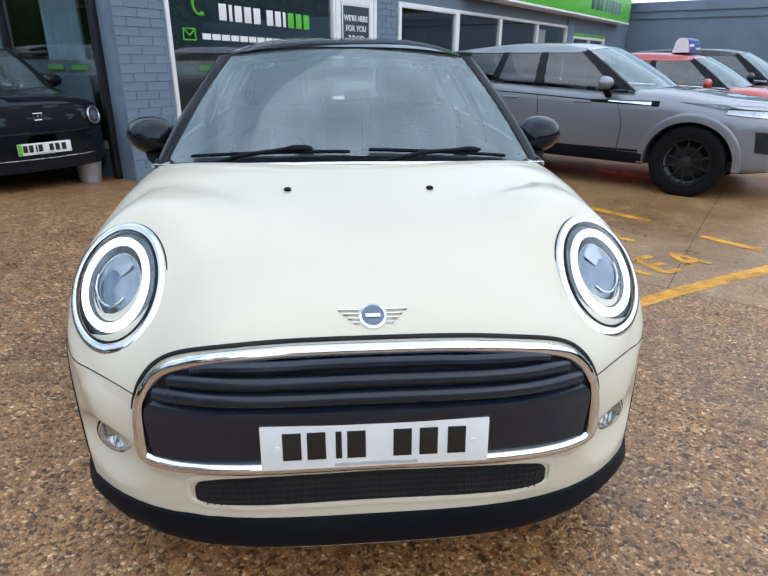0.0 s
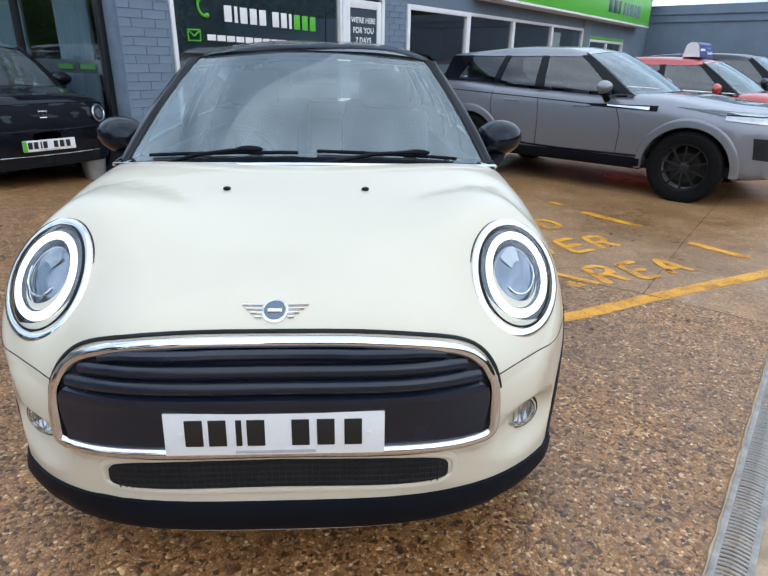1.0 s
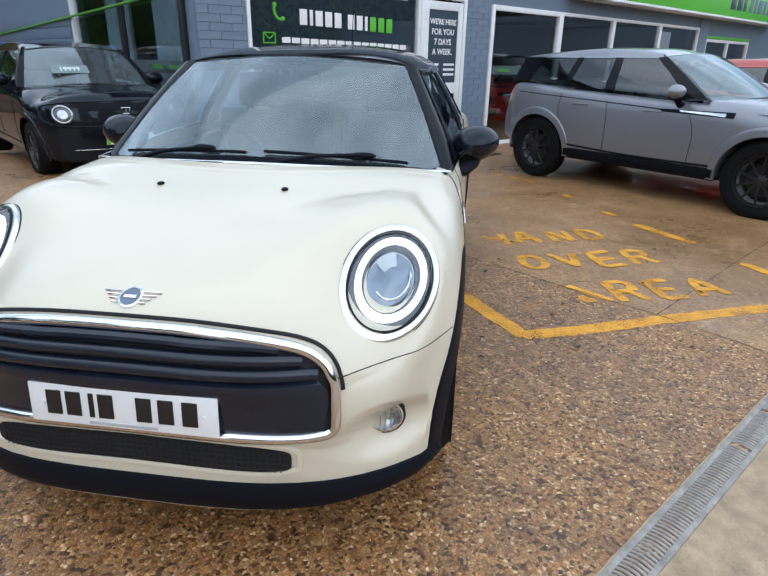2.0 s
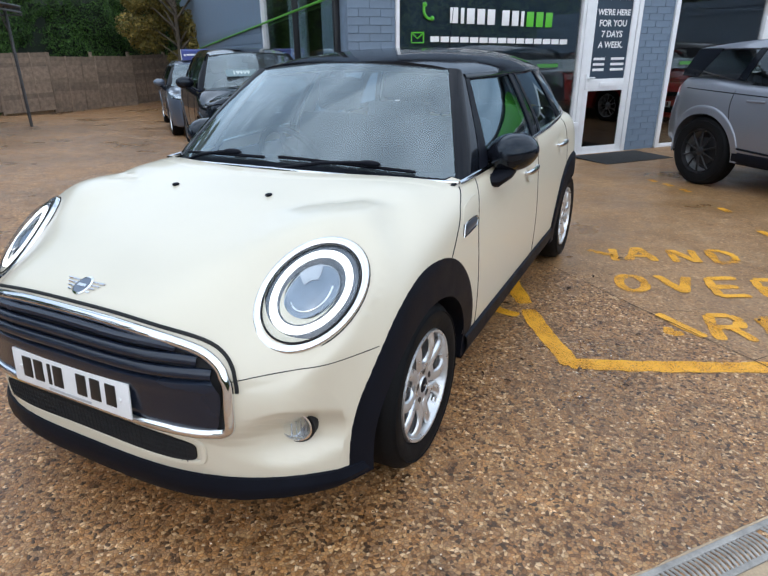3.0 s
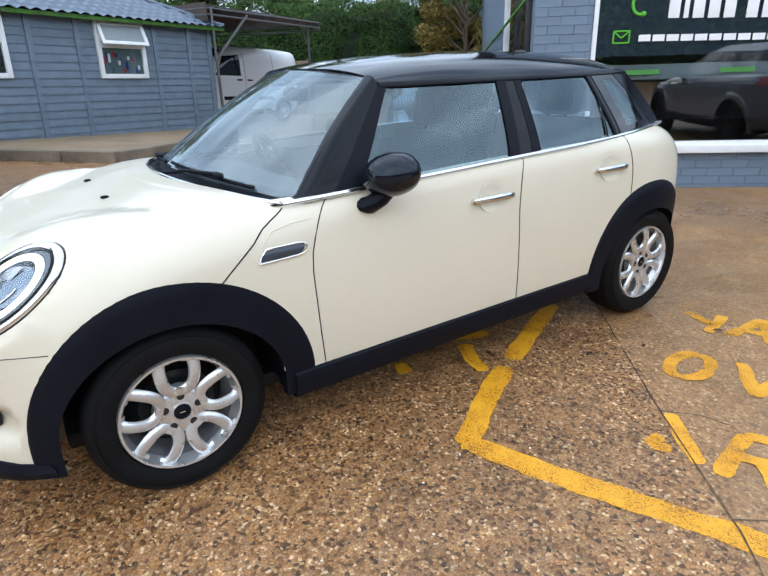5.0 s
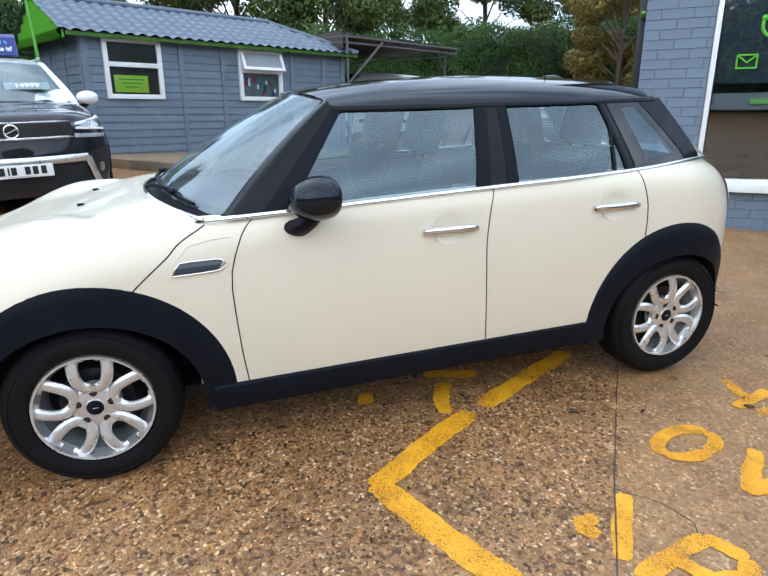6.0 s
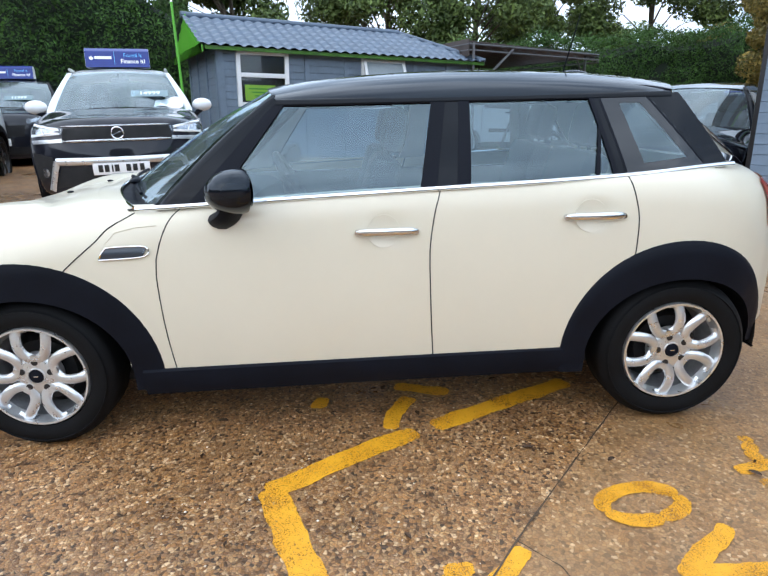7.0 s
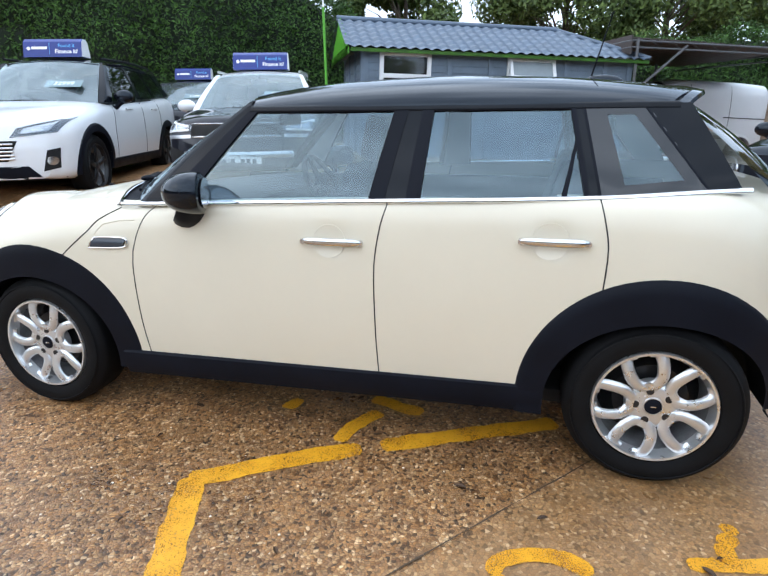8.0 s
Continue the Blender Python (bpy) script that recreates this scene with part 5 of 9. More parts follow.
    add_rod(bm, (0, 3.10, 1.43), (0, 3.17, 1.70), 0.004, 0.002, 8)
    part("aerial", bm, TRIM, root, "thin black roof aerial")
    for sgn in (1, -1):
        bm = bmesh.new()
        rows = [[c.side(3.73 + 0.15 * u, 0.80 + 0.17 * v, 0.008, sgn)[0] for u in np.linspace(0, 1, 8)] for v in np.linspace(0, 1, 8)]
        add_grid(bm, rows)
        part("tail_lamp", bm, RED_PAINT, root, "red tail lamp")
    bm = bmesh.new()
    add_box(bm, (0, 1.98, 0.235), (1.36, 3.1, 0.06), 0.02)
    part("underside", bm, DARK, root)
    return c


def mini_mirror(c, sgn):
    mir = new("door_mirror")
    mir.parent = c.root
    mir.matrix_local = Matrix.Translation((sgn * 0.868, 1.642, 1.016)) @ Matrix.Rotation(sgn * radians(20), 4, 'Z')
    bm = bmesh.new()
    vs = add_ball(bm, (0, 0, 0), (0.114, 0.116, 0.082), u=32, v=20)
    for v in vs:
        if v.co.y > 0.03:
            v.co.y = 0.03 + (v.co.y - 0.03) * 0.15
        v.co.z += 0.010 * (v.co.x * sgn) / 0.102
    part("mirror_cap", bm, BLACK_GLOSS, mir, "rounded glossy black mirror cap")
    bm = bmesh.new()
    add_lathe(bm, [(0.001, 0.0), (0.82, 0.0)], 30, Matrix.Translation((0, 0.0445, 0)) @ Matrix.Diagonal((0.098, 1, 0.070, 1)) @ Matrix.Rotation(math.pi / 2, 4, "Z"))
    part("mirror_glass", bm, CHROME, mir)
    bm = bmesh.new()
    p = Vector((sgn * -0.072, -0.045, -0.112))
    pts = [p - Vector((sgn * 0.03, 0, 0.0)), p, Vector((sgn * -0.035, -0.03, -0.085)), Vector((sgn * 0.0, 0, -0.03))]
    add_tube(bm, pts, 0.04, 12, False, ([Vector((0, 0, 1))] * 4, 0.058, 0.034))
    part("mirror_foot", bm, TRIM, mir, "black plastic mirror foot")


def mini_nose(c):
    root = c.root
    # grille: chrome rim, black mouth, slats, plate carrier
    def mouth(inset):
        """A wide mouth: gently arched above with round shoulders, widest low down, tighter corners below."""
        gx, zt, zb, zw, out = 0.558 - inset, 0.755 - inset, 0.447 + inset, 0.500, []
        for k in range(96):
            a = math.tau * k / 96
            cs, sn = math.cos(a), math.sin(a)
            p = 3.3 if sn > 0 else 4.0
            x = gx * abs(cs) ** (2 / p) * (1 if cs > 0 else -1)
            h = abs(sn) ** (2 / p)
            out.append((x, zw + (zt - zw) * h if sn > 0 else zw - (zw - zb + 0.030 * (x / gx) ** 2) * h))
        return out

    g = new("grille")
    g.parent = root
    c.patch("grille_mouth", mouth(0.026), 0.004, DARK, rings=(1, 0.93, 0.85, 0.75, 0.6, 0.45, 0.3, 0.15), parent=g, label="black grille opening", steps=1)
    rim = mouth(0.016)
    got = [c.front(x, z, 0.008) for x, z in rim]
    bm = bmesh.new()
    add_tube(bm, [q[0] for q in got], 0.01, 10, True, ([q[1] for q in got], 0.0160, 0.016))
    part("grille_rim", bm, CHROME, g, "polished chrome grille rim")
    # dark strip laid on for the shaded gap between bonnet and chrome rim
    got = [c.front(x, z, 0.004) for x, z in mouth(-0.004) if z > 0.56]
    bm = bmesh.new()
    add_tube(bm, [q[0] for q in got], 0.004, 8, False, ([q[1] for q in got], 0.0055, 0.004))
    part("grille_gap_line", bm, DARK, g, "dark strip standing in for the gap above the grille rim")
    for z, hgt, wx, dep in ((0.715, 0.014, 0.40, 0.016), (0.682, 0.0165, 0.455, 0.018), (0.646, 0.0175, 0.494, 0.020)):
        bm = bmesh.new()
        pts, nr = [], []
        for u in np.linspace(-1, 1, 33):
            p, n = c.front(u * wx, z - 0.010 * u * u - 0.01 * u ** 8, 0.015 - 0.012 * u ** 6)
            pts.append(p)
            nr.append(Vector((0, -1, 0.25)))
        add_tube(bm, pts, 0.01, 10, False, (nr, hgt, 0.016))
        part("slat", bm, SATIN, g)
    # bumper bar behind the plate, satin black, bowed
    bm = bmesh.new()
    rows = []
    for v, (z, lift) in enumerate(((0.474, 0.008), (0.50, 0.012), (0.555, 0.014), (0.585, 0.020), (0.600, 0.024), (0.612, 0.021), (0.620, 0.008))):
        wx = 0.475 + 0.048 * math.sin(min(1, (z - 0.45) / 0.09) * math.pi / 2) - 0.06 * max(0.0, (z - 0.57) / 0.05) ** 2 * 0.5
        rows.append([c.front(u * wx, z - 0.020 * u * u * (1 if z < 0.52 else 0.3), lift)[0] for u in np.linspace(-1, 1, 41)])
    add_grid(bm, rows)
    part("bumper_bar", bm, SATIN, g, "satin black bar behind the plate")
    p, n = c.front(0, 0.523, 0.016)
    number_plate(root, Matrix.Translation((0.0, p.y - 0.004, 0.523)) @ Matrix.Rotation(radians(-5), 4, "X"))
    # lower slot
    sag = lambda pts: [(x, z - 0.022 * (x / 0.43) ** 2) for x, z in pts]
    slot = sag(ring_pts(0, 0.394, 0.428, 0.039, 64, 5.0))
    c.patch("lower_intake", slot, 0.007, DARK, rings=(1, 0.9, 0.8, 0.65, 0.5, 0.3), steps=1, label="black mesh intake")
    bm = bmesh.new()
    for k in range(4):
        z = 0.369 + 0.017 * k
        add_tube(bm, [c.front(u * 0.41, z - 0.020 * u * u, 0.008)[0] for u in np.linspace(-1, 1, 25)], 0.0022, 5)
    for k in range(49):
        x = -0.40 + 0.80 * k / 48
        add_tube(bm, [c.front(x, z - 0.022 * (x / 0.43) ** 2, 0.008)[0] for z in (0.359, 0.394, 0.429)], 0.0018, 4)
    part("intake_mesh", bm, DARK, root)
    bm = bmesh.new()
    got = [c.front(x, z, 0.001) for x, z in sag(ring_pts(0, 0.394, 0.448, 0.052, 64, 4.5))]
    add_tube(bm, [q[0] for q in got], 0.01, 8, True, ([q[1] for q in got], 0.010, 0.006))
    part("intake_lip", bm, CREAM, root)
    # chin spoiler
    bm = bmesh.new()
    rows = []
    for z, lift in ((0.306, -0.004), (0.302, 0.008), (0.278, 0.016), (0.245, 0.018), (0.214, 0.004), (0.206, -0.1)):
        row = []
        for u in np.linspace(-1, 1, 61):
            x = u * 0.80
            zz = z - 0.045 * abs(u) ** 3 * (1 if z > 0.25 else 0.3)
            p, n = c.front(x, max(zz, 0.235), 0)
            n.z = 0
            n.normalize()
            q = p + n * lift
            row.append((q.x, q.y, zz))
        rows.append(row)
    add_grid(bm, rows)
    part("chin_spoiler", bm, TRIM, root, "black plastic chin spoiler")
    # badge: a plain disc with wings
    d = (0, 0.8, -0.6)
    def on(x, b, lift):
        o = Vector((x, 0, 0)) + Vector((0, 0.6, 0.8)) * b
        dd = Vector(d)
        h = c.tree.ray_cast(o - dd * 2, dd)
        n = h[1] if h[1].dot(dd) < 0 else -h[1]
        return h[0] + n * lift, n
    b0 = Vector((0, 0.128, 0.790)).dot(Vector((0, 0.6, 0.8)))
    bd = new("bonnet_badge")
    bd.parent = root
    bm = bmesh.new()
    ring = [[on(r * math.cos(a), b0 + r * math.sin(a), l)[0] for a in [math.tau * k / 32 for k in range(33)]] for r, l in ((0.0315, 0.0), (0.0315, 0.004), (0.026, 0.006), (0.026, 0.004))]
    add_grid(bm, ring)
    part("badge_rim", bm, CHROME, bd, "chrome badge rim")
    bm = bmesh.new()
    bm.faces.new([bm.verts.new(on(0.026 * math.cos(a), b0 + 0.026 * math.sin(a), 0.0045)[0]) for a in [math.tau * k / 32 for k in range(32)]])
    part("badge_disc", bm, SLATE_PAINT, bd, "dark badge disc")
    for sg in (-1, 1):
        for k in range(4):
            bm = bmesh.new()
            zz = b0 + 0.016 - 0.011 * k
            pts = [on(sg * (0.031 + (0.048 - 0.011 * k) * t), zz + 0.001 * t, 0.003) for t in (0, 0.5, 1)]
            add_tube(bm, [q[0] for q in pts], 0.003, 6, False, ([q[1] for q in pts], 0.0032, 0.003))
            part("badge_wing", bm, CHROME, bd)
    bm = bmesh.new()
    pts = [on(x, b0, 0.0062) for x in (-0.017, 0.0, 0.017)]
    add_tube(bm, [q[0] for q in pts], 0.003, 6, False, ([q[1] for q in pts], 0.005, 0.001))
    part("bar", bm, CHROME, bd)
    # headlamps: a chrome bezel let into the wing, the lamp itself standing proud of it under a domed lens
    lc, ln, lu, lv = LAMP_FACE
    for sg in (-1, 1):
        hl = new("headlamp")
        hl.parent = root

        def at(k, ang, lift, de=0.0, df=0.0):
            e, f = 0.140 * k * math.cos(ang) + de, 0.205 * k * math.sin(ang) + df
            p = lc + lu * e + lv * f + ln * (lift - 0.26 * (e * e + f * f))
            return Vector((sg * p.x, p.y, p.z))

        def loops(name, rings, mat, label="", fill=False, parent=None):
            bm = bmesh.new()
            vs = [[bm.verts.new(at(k, math.tau * q / 64, lift)) for q in range(64)] for k, lift in rings]
            for a, b in zip(vs, vs[1:]):
                for q in range(64):
                    bm.faces.new((a[q], a[(q + 1) % 64], b[(q + 1) % 64], b[q]))
            if fill:
                bm.faces.new(vs[-1])
            return part(name, bm, mat, parent or hl, label, sharp=50)

        loops("bezel_gap", [(1.020, -0.004), (1.016, 0.003), (0.995, 0.003), (0.99, -0.004)], DARK)
        loops("chrome_bezel", [(1.0, -0.004), (0.998, 0.010), (0.975, 0.0145), (0.90, 0.0155), (0.858, 0.012), (0.85, 0.002)], CHROME, "chrome headlamp bezel")
        loops("lamp_seal", [(0.858, 0.002), (0.856, 0.0155), (0.838, 0.0175), (0.826, 0.014)], DARK, "black lamp seal")
        loops("lamp_bowl", [(0.830, 0.008), (0.80, 0.009), (0.72, 0.013), (0.56, 0.012), (0.50, 0.003), (0.30, -0.006)], LAMP_DARK, "", True)
        loops("light_ring", [(0.716, 0.011), (0.708, 0.0175), (0.65, 0.019), (0.592, 0.018), (0.584, 0.011)], DRL, "lit white light ring")
        proj = loops("projector", [(0.50, 0.004), (0.47, 0.009), (0.36, 0.015), (0.20, 0.020), (0.08, 0.022)], PROJ, "smoky projector dome", True)
        bm = bmesh.new()
        add_tube(bm, [at(0.36, a, 0.019) for a in np.linspace(4.22, 6.92, 24)], 0.0028, 6)
        part("projector_rim", bm, CHROME, proj, "bright projector lip")
        up = 2.43
        bm = bmesh.new()
        rows = [[at(0.16 + 0.28 * r, a, 0.0225 - 0.004 * r) for a in np.linspace(up - 0.75 + 0.28 * r, up + 0.75 - 0.28 * r, 12)] for r in np.linspace(0, 1, 5)]
        add_grid(bm, rows)
        part("lamp_shade", bm, LAMP_IN, proj, "bright reflector over the projector")
        loops("lens", [(0.846, 0.0165), (0.80, 0.023), (0.66, 0.031), (0.45, 0.037), (0.22, 0.040), (0.06, 0.041)], LENS, "clear domed lamp lens", True)
        # fog lamp that looks straight ahead out of a scooped hollow
        fg = new("fog_lamp")
        fg.parent = root
        fg.matrix_local = Matrix.Translation((sg * 0.658, 0.236, 0.428)) @ Matrix.Rotation(sg * radians(14), 4, "Z") @ Matrix.Rotation(-math.pi / 2, 4, "Z")
        for nm, prof, mat, lab in (("fog_recess", [(0.060, -0.03), (0.058, -0.002), (0.052, -0.004), (0.050, -0.03)], DARK, ""),
                                   ("fog_rim", [(0.051, -0.012), (0.051, 0.003), (0.046, 0.004), (0.044, -0.006)], CHROME, "chrome fog lamp rim"),
                                   ("fog_reflector", [(0.045, -0.004), (0.038, -0.014), (0.024, -0.022), (0.010, -0.024), (0.001, -0.012)], LAMP_IN, ""),
                                   ("fog_lens", [(0.045, 0.001), (0.036, 0.006), (0.02, 0.009), (0.001, 0.010)], LENS, "clear fog lamp lens")):
            bm = bmesh.new()
            add_lathe(bm, prof, 32)
            part(nm, bm, mat, fg, lab)
        bm = bmesh.new()
        for k in range(5):
            y = 0.030 * (k - 2) / 2
            h = math.sqrt(0.042 ** 2 - y * y)
            add_tube(bm, [Vector((-0.004, y, -h)), Vector((-0.004, y, h))], 0.0022, 5)
        part("fog_flutes", bm, LAMP_IN, fg)
        # bonnet seam from the grille to the arch
        bm = bmesh.new()
        pts = []
        for t in np.linspace(0, 1, 22):
            x = 0.536 + 0.292 * t
            z = 0.604 + 0.010 * math.sin(t * math.pi) + 0.024 * t
            h = c.tree.ray_cast(Vector((sg * x, -1, z)), Vector((0, 1, 0)))
            if h[0] is not None and h[0].y < 0.5:
                pts.append(h[0])
        add_tube(bm, pts, 0.0015, 6)
        part("panel_gap", bm, DARK, root)


mini()

# ---------------------------------------------------------------- the yard


def yard():
    fine = np.concatenate([np.linspace(-26, -4, 45)[:-1], np.linspace(-4, 6, 81)[:-1], np.linspace(6, 30, 40)])
    fy = np.concatenate([np.linspace(-20, -3, 30)[:-1], np.linspace(-3, 9, 97)[:-1], np.linspace(9, 34, 40)])
    xs = np.concatenate([[-900, -300, -100, -50], fine, [60, 120, 300, 900]])
    ys = np.concatenate([[-900, -300, -100, -50], fy, [60, 120, 300, 900]])
    V = [(x, y, float(lie(x, y))) for x in xs for y in ys]
    g = obj("ground", V, grid_faces(len(xs), len(ys), flip=True), GROUND)
    tagged(g, "wet brown exposed-aggregate concrete yard", "ground", kind="structure")


U, NRM = Vector((0.647, 0.763, 0)), Vector((0.763, -0.647, 0))


def shop(u, d=0.0, z=0.0):
    """A place on the shop: u along the front, d out from it, z up."""
    return U * u + NRM * (-5.48 + d) + Vector((0, 0, z))


def shop_frame(u=0.0, d=0.0, z=0.0):
    """Local x along the front, local y into the shop, z up."""
    return Matrix.Translation(shop(u, d, z)) @ Matrix(((U.x, -NRM.x, 0, 0), (U.y, -NRM.y, 0, 0), (0, 0, 1, 0), (0, 0, 0, 1)))


yard()

BLOCK = surface("blue_grey_masonry_paint", (0.162, 0.222, 0.298), 0.6, vary=0.12, scale=4, fine=140, bump=0.35, depth=0.002, spread=0.10)
MORTAR = surface("painted_mortar", (0.158, 0.215, 0.288), 0.75, vary=0.2, fine=120, bump=0.4)
RENDER = surface("blue_grey_render", (0.14, 0.188, 0.25), 0.6, vary=0.12, scale=1.5, fine=60, bump=0.3)
FRAME_W = surface("white_window_frame", (0.78, 0.79, 0.80), 0.35, vary=0.05)
FRAME_D = surface("dark_window_frame", (0.008, 0.009, 0.012), 0.4, vary=0.15)
VINYL = surface("slate_window_film", (0.030, 0.054, 0.082), 0.35, vary=0.1, bump=0.0)
FROST = surface("frosted_film", (0.25, 0.29, 0.31), 0.5, vary=0.08)
SHOP_IN = surface("showroom_wall", (0.10, 0.115, 0.13), 0.8, vary=0.15)
SHOP_FLOOR = surface("showroom_floor", (0.08, 0.08, 0.085), 0.3, vary=0.15)
DRAPE = surface("pale_blue_drape", (0.50, 0.66, 0.76), 0.85, vary=0.12)
LAMP_ON = glow("lit_ceiling_lamp", (1.0, 0.95, 0.85), 5.0)
MAT_BLACK = surface("door_mat", (0.02, 0.02, 0.02), 0.95, vary=0.3, fine=300, bump=0.6)
GREEN_PAINT = surface("bright_green_paint", (0.09, 0.36, 0.025), 0.45, vary=0.12, scale=3)
CONCRETE = surface("brown_concrete", (0.27, 0.19, 0.115), 0.65, vary=0.25, scale=2, fine=70, bump=0.4, depth=0.004)
KERB = surface("kerb_concrete", (0.20, 0.16, 0.115), 0.75, vary=0.35, scale=4, fine=60, bump=0.5, depth=0.004)


def slab_wall(name, u0, u1, z0, z1, d=0.0, thick=0.25, mat=None, parent=None):
    bm = bmesh.new()
    add_box(bm, ((u0 + u1) / 2, thick / 2 - d, (z0 + z1) / 2), (u1 - u0, thick, z1 - z0), 0.004)
    o = part(name, bm, mat or MORTAR, parent)
    if parent is None:
        o.matrix_world = shop_frame()
    return o


def brick_face(wall, u0, u1, z0, z1, side=None, seed=1):
    """Painted bricks in stretcher bond, each its own piece, proud of the mortar. side: run them back from the corner instead."""
    rnd = random.Random(seed)
    bw, bh, j = 0.290, 0.093, 0.0045
    cache = {}
    n, z, row = 0, z0, 0
    while z < z1 - 0.02:
        h = min(bh, z1 - z)
        x = u0 - (bw / 2 if row % 2 else 0)
        while x < u1 - 0.01:
            a, b = max(x, u0), min(x + bw - j, u1)
            if b - a > 0.03:
                key = (round(b - a, 3), round(h, 3))
                if key not in cache:
                    bm = bmesh.new()
                    add_box(bm, (0, 0, 0), (b - a, 0.018, h - j), 0.003, None, 1)
                    me = bpy.data.meshes.new("brick")
                    bmesh.ops.recalc_face_normals(bm, faces=bm.faces)
                    bm.to_mesh(me)
                    bm.free()
                    me.materials.append(BLOCK)
                    cache[key] = me
                o = new("brick", cache[key])
                o.parent = wall
                m = Matrix.Translation(((a + b) / 2, 0.003 - 0.002 * rnd.random(), z + h / 2))
                if side is not None:
                    m = Matrix.Translation((side - 0.004 - 0.002 * rnd.random(), (a + b) / 2, z + h / 2)) @ Matrix.Rotation(math.pi / 2, 4, "Z")
                o.matrix_local = m
                n += 1
            x += bw
        z += bh
        row += 1
    return n


def wall_piece(name, u0, u1, z0, z1, thick=0.3, label="blue-grey painted brick pier"):
    w = thing(name, shop_frame(), label, "wall", kind="structure")
    slab_wall("core", u0, u1, z0, z1, -0.0015, thick, MORTAR, w)
    return w


def frame_bars(parent, u0, u1, z0, z1, mulls=(), rails=(), w=0.07, d=0.03, mat=None, depth=0.08):
    bm = bmesh.new()
    mat = mat or FRAME_W
    for i, (a, b, c, e) in enumerate([(u0, u0 + w, z0, z1), (u1 - w, u1, z0, z1), (u0 + w, u1 - w, z0, z0 + w), (u0 + w, u1 - w, z1 - w, z1)]):
        bm = bmesh.new()
        add_box(bm, ((a + b) / 2, depth / 2 - d, (c + e) / 2), (b - a, depth, e - c), 0.006)
        part("window_frame", bm, mat, parent)
    for x in mulls:
        bm = bmesh.new()
        add_box(bm, (x, depth / 2 - d + 0.003, (z0 + z1) / 2), (w, depth, z1 - z0 - 2 * w), 0.006)
        part("mullion", bm, mat, parent)
    for z in rails:
        bm = bmesh.new()
        add_box(bm, ((u0 + u1) / 2, depth / 2 - d + 0.003, z), (u1 - u0 - 2 * w, depth, w * 0.8), 0.006)
        part("rail", bm, mat, parent)


def glass_sheet(parent, u0, u1, z0, z1, y=0.02, mat=None, name="pane"):
    bm = bmesh.new()
    add_box(bm, ((u0 + u1) / 2, y, (z0 + z1) / 2), (u1 - u0, 0.008, z1 - z0))
    o = part(name, bm, mat or SHOP_GLASS, parent)
    o.visible_shadow = False
    return o


def sheet(parent, name, u0, u1, z0, z1, y, mat, label="", t=0.003):
    bm = bmesh.new()
    add_box(bm, ((u0 + u1) / 2, y, (z0 + z1) / 2), (u1 - u0, t, z1 - z0))
    return part(name, bm, mat, parent, label)


